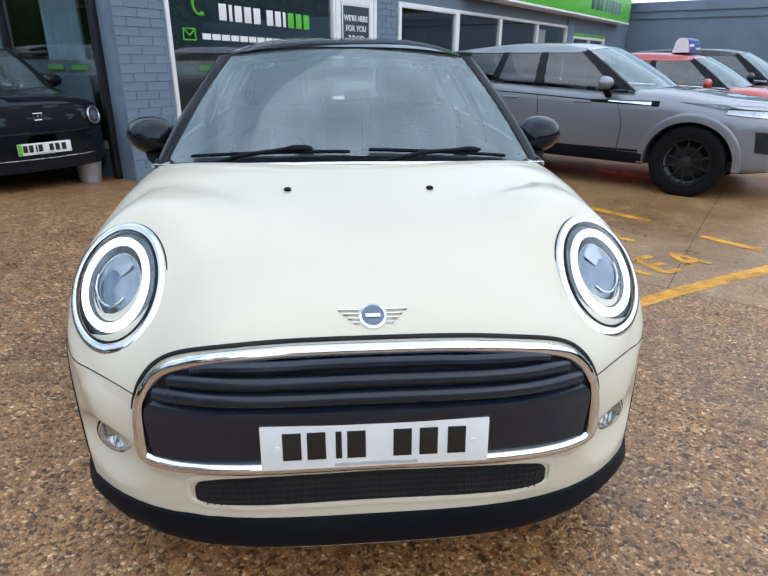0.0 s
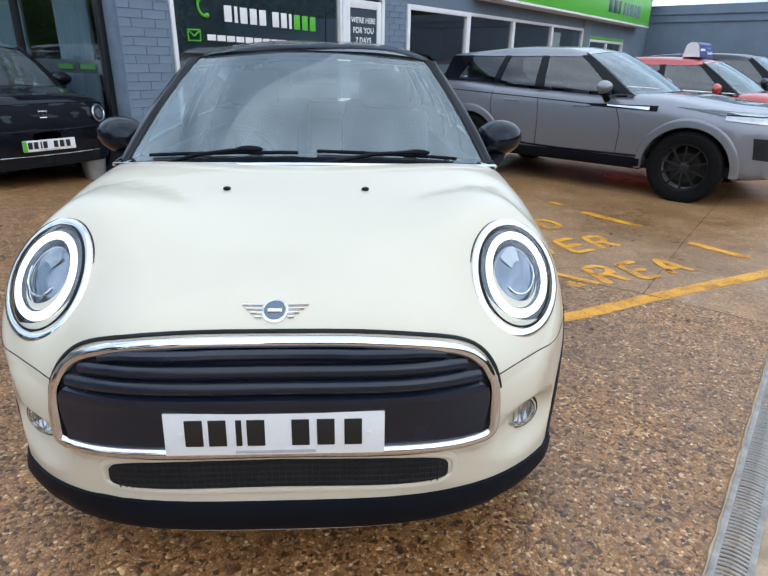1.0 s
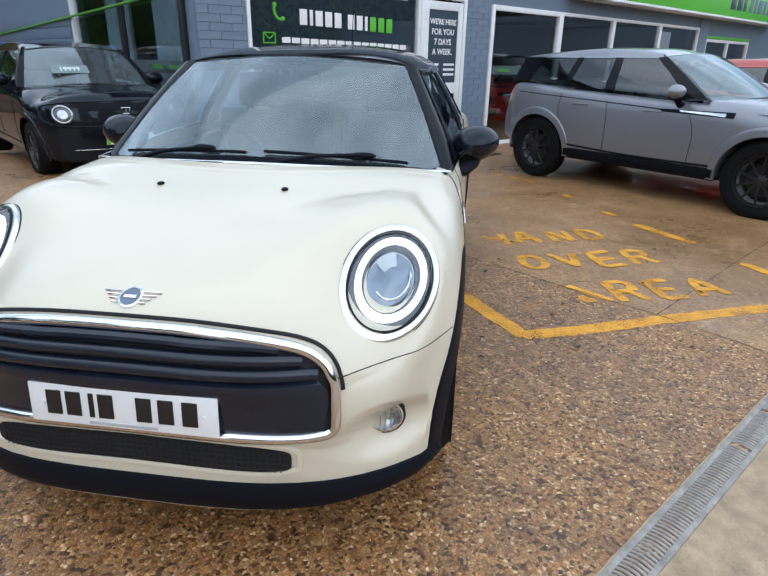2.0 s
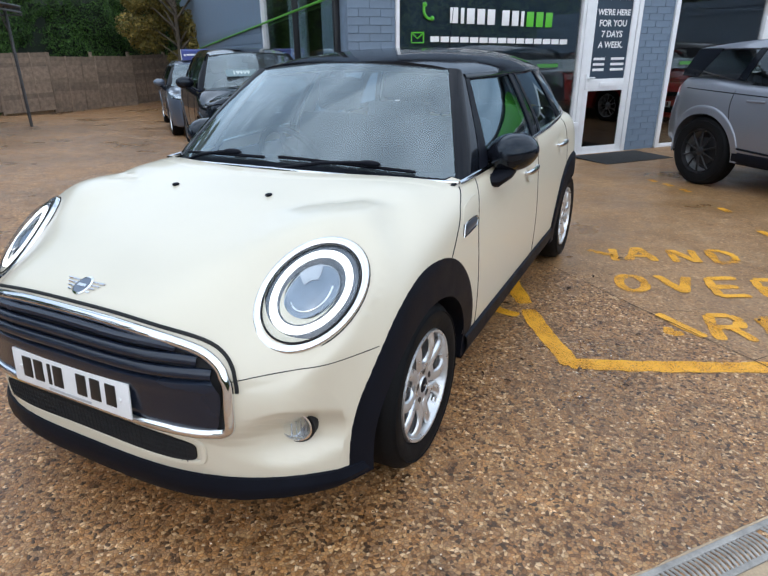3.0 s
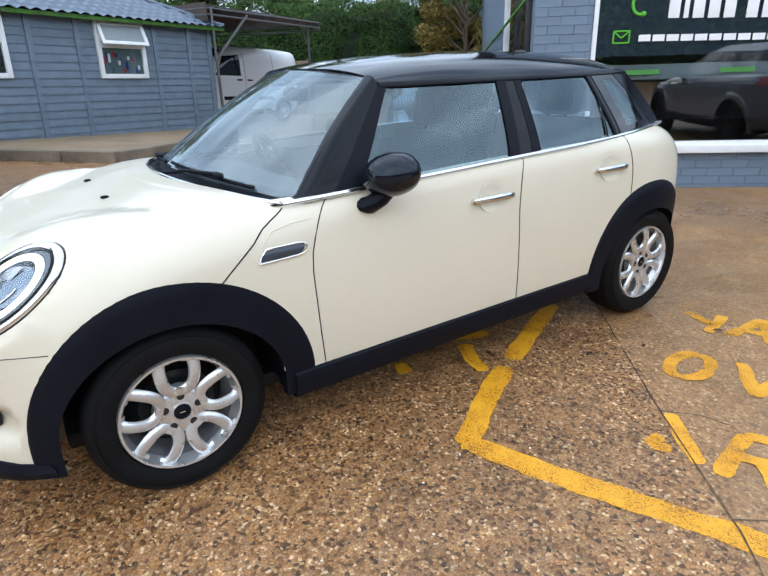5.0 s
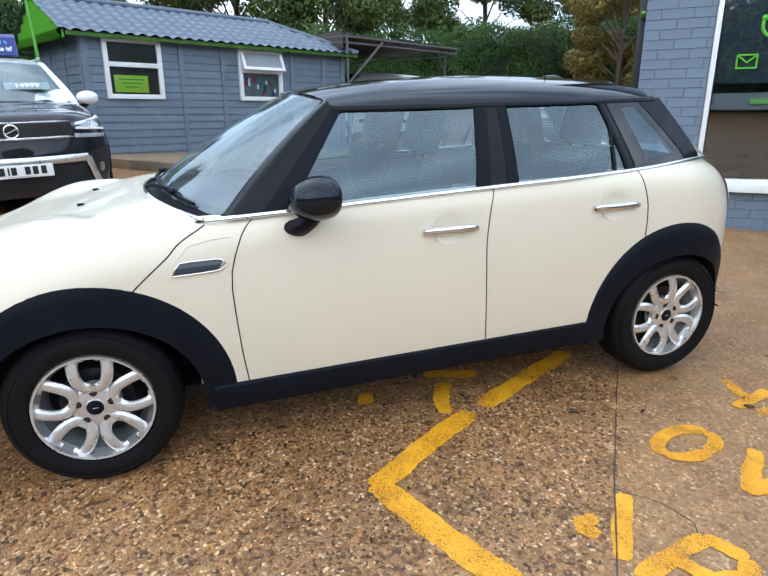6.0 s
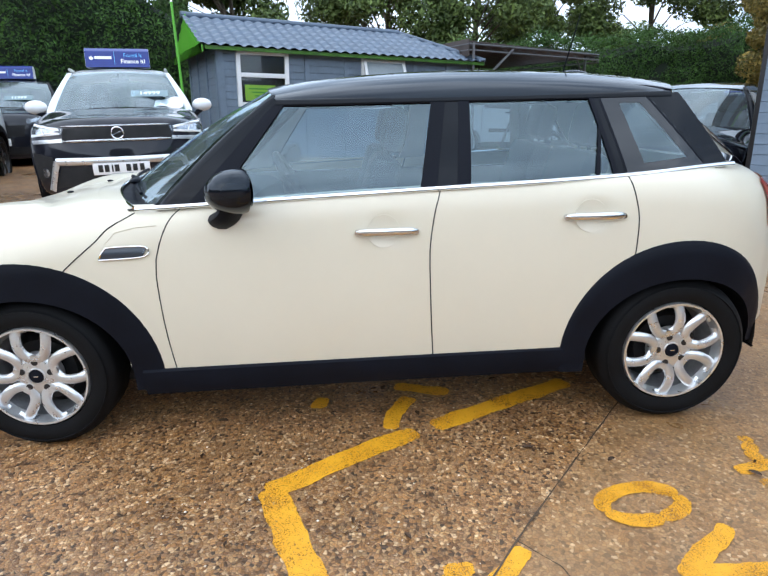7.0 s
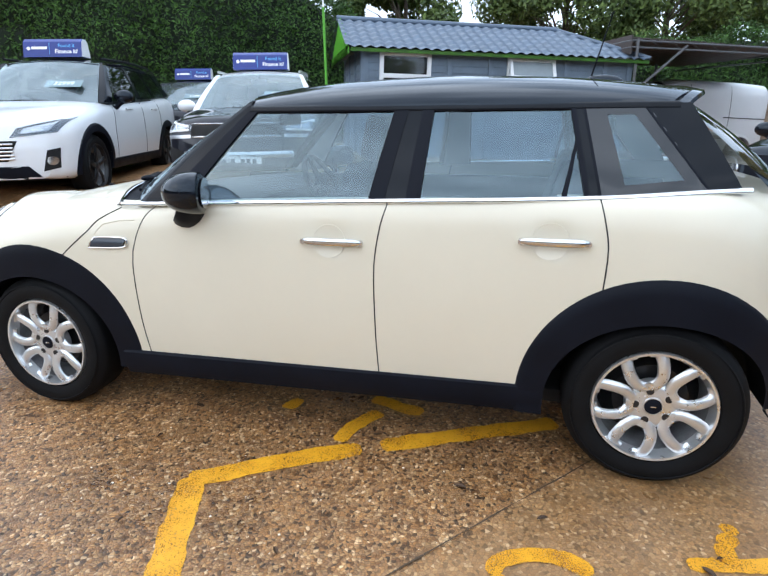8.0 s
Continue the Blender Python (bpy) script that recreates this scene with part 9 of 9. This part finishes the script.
def canopy():
    t = thing("lean_to_canopy", Matrix(), "open steel canopy with dark sheet roof beside the shed", "canopy")
    posts = [(-12.3, 7.9), (-15.6, 5.9), (-14.2, 3.4)]
    z0 = 2.55
    for x, y in posts:
        bm = bmesh.new()
        g = float(lie(x, y)) - 0.02
        add_rod(bm, (x, y, g), (x, y, z0), 0.035, seg=10)
        add_box(bm, (x, y, g + 0.012), (0.18, 0.18, 0.02))
        part("post", bm, STEEL, t)
    roofp = [(-9.9, 4.5, 2.62), (-12.2, 8.2, 2.48), (-16.6, 6.6, 2.50), (-14.6, 2.6, 2.62)]
    bm = bmesh.new()
    P = []
    A, B, C, Dd = (Vector(p) for p in roofp)
    for v in np.linspace(0, 1, 9):
        P.append([tuple(A.lerp(B, u).lerp(Dd.lerp(C, u), v) + Vector((0, 0, 0.02 * abs(math.sin(u * 60))))) for u in np.linspace(0, 1, 90)])
    add_sheet(bm, P, [[(x, y, z - 0.03) for x, y, z in r] for r in P])
    part("roof_sheet", bm, SHEET_DARK, t)
    for a, b in ((A, B), (A, Dd), (B, C)):
        bm = bmesh.new()
        for dz in (-0.05, -0.17):
            add_rod(bm, a + Vector((0, 0, dz)), b + Vector((0, 0, dz + 0.05)), 0.02, seg=8)
        for k in range(9):
            add_rod(bm, a.lerp(b, k / 9) + Vector((0, 0, -0.06)), a.lerp(b, (k + 0.5) / 9) + Vector((0, 0, -0.16)), 0.007, seg=6)
        part("truss", bm, STEEL, t)
    # near end: a dark closing board, its post and a diagonal strut up to the roof's edge
    bm = bmesh.new()
    d = (Dd - A).normalized()
    turn = math.atan2(d.y, d.x)
    add_box(bm, (1.2, 0, -0.12), (2.4, 0.03, 0.34), 0.004, Matrix.Translation(A) @ Matrix.Rotation(turn, 4, "Z"))
    part("end_board", bm, SHEET_DARK, t, "dark closing board")
    bm = bmesh.new()
    near = A.lerp(B, 0.03)
    add_box(bm, (near.x, near.y, (2.60 + float(lie(near.x, near.y))) / 2), (0.05, 0.05, 2.60 - float(lie(near.x, near.y))), 0.006)
    part("post", bm, STEEL, t)
    bm = bmesh.new()
    add_rod(bm, near + Vector((0, 0, -1.0)), A.lerp(B, 0.30) + Vector((0, 0, -0.08)), 0.03, seg=8)
    part("brace", bm, STEEL, t)
    for (x, y), q in (((posts[0]), B),):
        bm = bmesh.new()
        add_rod(bm, (x, y, 1.9), tuple(Vector((x, y, 0)).lerp(Vector((A.x + B.x, A.y + B.y, 0)) / 2, 0.22) + Vector((0, 0, 2.45))), 0.02, seg=8)
        part("brace", bm, STEEL, t)


canopy()


def fence():
    f = thing("fence", Matrix(), "weathered brown lap-panel fence, some panels leaning", "fence", kind="structure")
    rnd = random.Random(8)
    y = 3.0
    while y < 21:
        x = -17.45 - 0.10 * (y - 10) if y > 10 else -17.45
        lean = rnd.uniform(-0.03, 0.06)
        base = float(lie(x, y))
        pm = Matrix.Translation((x, y, base)) @ Matrix.Rotation(lean, 4, "Y") @ Matrix.Rotation(rnd.uniform(-0.03, 0.03), 4, "X")
        pn = new("panel")
        pn.parent = f
        pn.matrix_local = pm
        for k in range(13):
            bm = bmesh.new()
            add_box(bm, (0, 0.9, 0.10 + 0.135 * k), (0.014, 1.80, 0.148), 0.002, Matrix.Rotation(0.0, 4, "X"), 1)
            o = part("slat", bm, FENCE, pn)
            o.matrix_local = Matrix.Rotation(radians(0.4 * rnd.uniform(-1, 1)), 4, "X") @ Matrix.Translation((0.006 * (k % 2), 0, 0))
        for yy in (0.03, 0.62, 1.2, 1.77):
            bm = bmesh.new()
            add_box(bm, (0.018, yy, 0.92), (0.022, 0.04, 1.78), 0.003)
            part("batten", bm, FENCE, pn)
        bm = bmesh.new()
        add_box(bm, (0.02, -0.03, 0.95), (0.09, 0.09, 1.95), 0.006)
        part("post", bm, FENCE, pn)
        y += 1.86


fence()


# ---------------------------------------------------------------- hedge and trees
HEDGE_LEAF = leaf_material("laurel_leaf", (0.017, 0.047, 0.009), (0.052, 0.115, 0.022))
TREE_LEAF = leaf_material("tree_leaf", (0.045, 0.075, 0.026), (0.12, 0.17, 0.05))
AUTUMN_LEAF = leaf_material("turning_leaf", (0.09, 0.085, 0.025), (0.24, 0.18, 0.05))
# near-black green: the shade deep in the hedge, put into a sheet's colour
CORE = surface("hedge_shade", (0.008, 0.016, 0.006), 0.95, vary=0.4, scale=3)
BARK = surface("bark", (0.09, 0.07, 0.05), 0.9, vary=0.35, scale=6, fine=40, bump=0.6, depth=0.01)


def leaves(name, P, N, size, mat, parent=None, seed=1):
    """Small folded leaves at points P that lean along N."""
    rng = np.random.default_rng(seed)
    n = len(P)
    d = N + rng.normal(0, 0.75, (n, 3))
    d /= np.linalg.norm(d, axis=1)[:, None]
    a = np.cross(d, rng.normal(0, 1, (n, 3)))
    a /= np.linalg.norm(a, axis=1)[:, None]
    b = np.cross(d, a)
    s = size * rng.uniform(0.6, 1.35, n)[:, None]
    V = np.stack([P - a * s, P - b * s * 0.42 + d * s * 0.12, P + a * s, P + b * s * 0.42 + d * s * 0.12], 1).reshape(-1, 3)
    i = np.arange(n) * 4
    F = np.concatenate([np.stack([i, i + 1, i + 2], 1), np.stack([i, i + 2, i + 3], 1)])
    me = bpy.data.meshes.new(name)
    me.from_pydata(V.tolist(), [], F.tolist())
    me.materials.append(mat)
    o = new(name, me)
    o.parent = parent
    return o


def hedge(name, path, z1, depth, count, seed, label, mat=None, size=0.048, base=-0.3):
    """A tall clipped-and-grown hedge along a plan line: a sheet coloured as inner shade, leafy skin of lumps."""
    rng = np.random.default_rng(seed)
    P = [Vector((x, y, 0)) for x, y in path]
    seg = [(b - a).length for a, b in zip(P, P[1:])]
    tot = sum(seg)
    h = thing(name, Matrix(), label, "hedge", kind="stuff")
    rows = []
    steps = int(tot / 0.6)
    side_pts = []
    for k in range(steps + 1):
        q = tot * k / steps
        i = 0
        while i < len(seg) - 1 and q > seg[i]:
            q -= seg[i]
            i += 1
        p = P[i].lerp(P[i + 1], q / seg[i])
        d = (P[i + 1] - P[i]).normalized()
        n = Vector((d.y, -d.x, 0))
        top = (z1(p.y) if callable(z1) else z1) + 0.45 * noise.noise(Vector((k * 0.21, seed, 0))) + 0.3 * noise.noise(Vector((k * 0.6, seed, 3)))
        side_pts.append((p, n, top))
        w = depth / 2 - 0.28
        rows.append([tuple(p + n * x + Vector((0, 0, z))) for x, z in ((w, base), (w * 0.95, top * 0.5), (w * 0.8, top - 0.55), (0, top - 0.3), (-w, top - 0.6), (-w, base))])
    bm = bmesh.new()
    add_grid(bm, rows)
    part("shade_heart", bm, CORE, h)
    idx = rng.integers(0, steps, count)
    fr = rng.random(count)
    PP, NN = np.zeros((count, 3)), np.zeros((count, 3))
    for j in range(count):
        a, b = side_pts[idx[j]], side_pts[idx[j] + 1]
        p, n, top = a[0].lerp(b[0], fr[j]), a[1], a[2] + (b[2] - a[2]) * fr[j]
        t = rng.random()
        if t < 0.74:
            z = base + (top - base) * rng.random() ** 0.85
            lump = 0.55 * noise.noise(Vector((p.x * 0.8, p.y * 0.8, z * 0.9))) + 0.16 * noise.noise(Vector((p.x * 2.3, p.y * 2.3, z * 2.3)))
            off = depth / 2 + lump - 0.25 * max(0, (z - top + 0.5)) - 0.18 * rng.random() ** 2
            q = p + n * off
            NN[j] = (n.x, n.y, 0.5)
        else:
            off = rng.uniform(-0.5, 0.5) * depth
            lump = 0.3 * noise.noise(Vector((p.x, p.y, off * 1.5))) + 0.25 * rng.random() ** 3
            q, z = p + n * off, top + lump - 0.35 * (off / depth * 2) ** 2
            NN[j] = (0.2 * n.x, 0.2 * n.y, 1)
        PP[j] = (q.x, q.y, z)
    leaves("foliage", PP, NN, size, mat or HEDGE_LEAF, h, seed)
    return h


hedge("hedge", [(-7.0, -16.0), (-10.8, -6.5), (-13.2, -1.5), (-16.8, 3.0), (-18.9, 9.0), (-20.1, 17.0), (-18.0, 24.0)], spline([(-16, 5.2), (-5, 4.6), (-2.2, 4.0), (-1.0, 3.0), (3.0, 2.9), (5.5, 3.1), (9, 3.5), (24, 4.2)]), 1.8, 150000, 3, "tall dark green laurel hedge behind the yard")


def tree(x, y, H, R, seed, mat, count=9000, size=0.13, label="tall broadleaf tree behind the hedge", trunk=0.22, low=0.32):
    t = thing("tree", Matrix.Translation((x, y, -0.2)), label, "tree", "trees behind the hedge")
    rng = np.random.default_rng(seed)
    bm = bmesh.new()
    add_tube_taper(bm, [Vector((0, 0, 0)), Vector((0.1, 0.05, H * 0.3)), Vector((0.0, 0.15, H * 0.6)), Vector((0.1, 0.1, H * 0.9))], trunk, 0.04)
    part("trunk", bm, BARK, t)
    clumps = []
    bm = bmesh.new()
    for k in range(22):
        a, z = rng.uniform(0, math.tau), H * rng.uniform(low, 0.97)
        r = R * (1.0 - 0.62 * abs((z / H - 0.55) / 0.5) ** 2) * rng.uniform(0.55, 1.0)
        c = Vector((r * math.cos(a), r * math.sin(a), z))
        clumps.append((c, rng.uniform(0.45, 0.95) * R * 0.42))
        add_tube_taper(bm, [Vector((0.05, 0.08, z * 0.72)), c * 0.5 + Vector((0, 0, z * 0.42)), c], 0.06, 0.015)
    part("limb_frame", bm, BARK, t)
    P, N = np.zeros((count, 3)), np.zeros((count, 3))
    for j in range(count):
        c, r = clumps[rng.integers(0, len(clumps))]
        d = rng.normal(0, 1, 3)
        d /= np.linalg.norm(d)
        rr = r * rng.random() ** 0.4
        P[j] = np.array(c) + d * rr * np.array([1.15, 1.15, 0.8])
        N[j] = d + np.array([0, 0, 0.5])
    leaves("crown", P, N, size, mat, t, seed)
    return t


def add_tube_taper(bm, pts, r0, r1, seg=8):
    rings = []
    n = len(pts)
    for i, p in enumerate(pts):
        r = r0 + (r1 - r0) * i / (n - 1)
        rings.append([bm.verts.new(p + Vector((r * math.cos(a), r * math.sin(a), 0))) for a in [math.tau * k / seg for k in range(seg)]])
    for a, b in zip(rings, rings[1:]):
        for k in range(seg):
            bm.faces.new((a[k], a[(k + 1) % seg], b[(k + 1) % seg], b[k]))


for i, (x, y, H, R, m) in enumerate([(-16, -12, 8, 2.6, 2), (-19, -9, 7, 2.4, 1), (-21, -2.5, 6.6, 2.6, 1), (-24, 3.5, 9.5, 3.2, 1), (-25, 7.5, 10.0, 3.4, 1), (-27, 11.5, 9.0, 3.0, 1), (-27, 16.5, 9.5, 3.0, 1), (-22, 20, 9.0, 3.0, 2), (-15.4, 15.9, 6.2, 1.9, 2), (-14, -7, 9.5, 3.0, 1), (-10.5, -11.5, 9.5, 3.0, 1), (-28, 24, 11, 3.6, 1), (-15, -16, 7, 2.4, 1)]):
    tree(x, y, H, R, 30 + i, TREE_LEAF if m == 1 else AUTUMN_LEAF, 34000 if H < 6.5 else 24000, 0.065 if H < 6.5 else 0.115, "tall broadleaf tree behind the hedge" if m == 1 else "tree with yellowing autumn leaves behind the hedge", trunk=0.10 if H < 6.5 else 0.22, low=0.14 if H < 6.5 else 0.32)
# trees across the road behind the camera, seen mirrored in the glass
hedge("tree_belt", [(30, 30), (31, 10), (30, -6), (24, -20), (10, -27), (-4, -26)], 6.0, 4.0, 22000, 9, "belt of trees across the road", TREE_LEAF, 0.22)
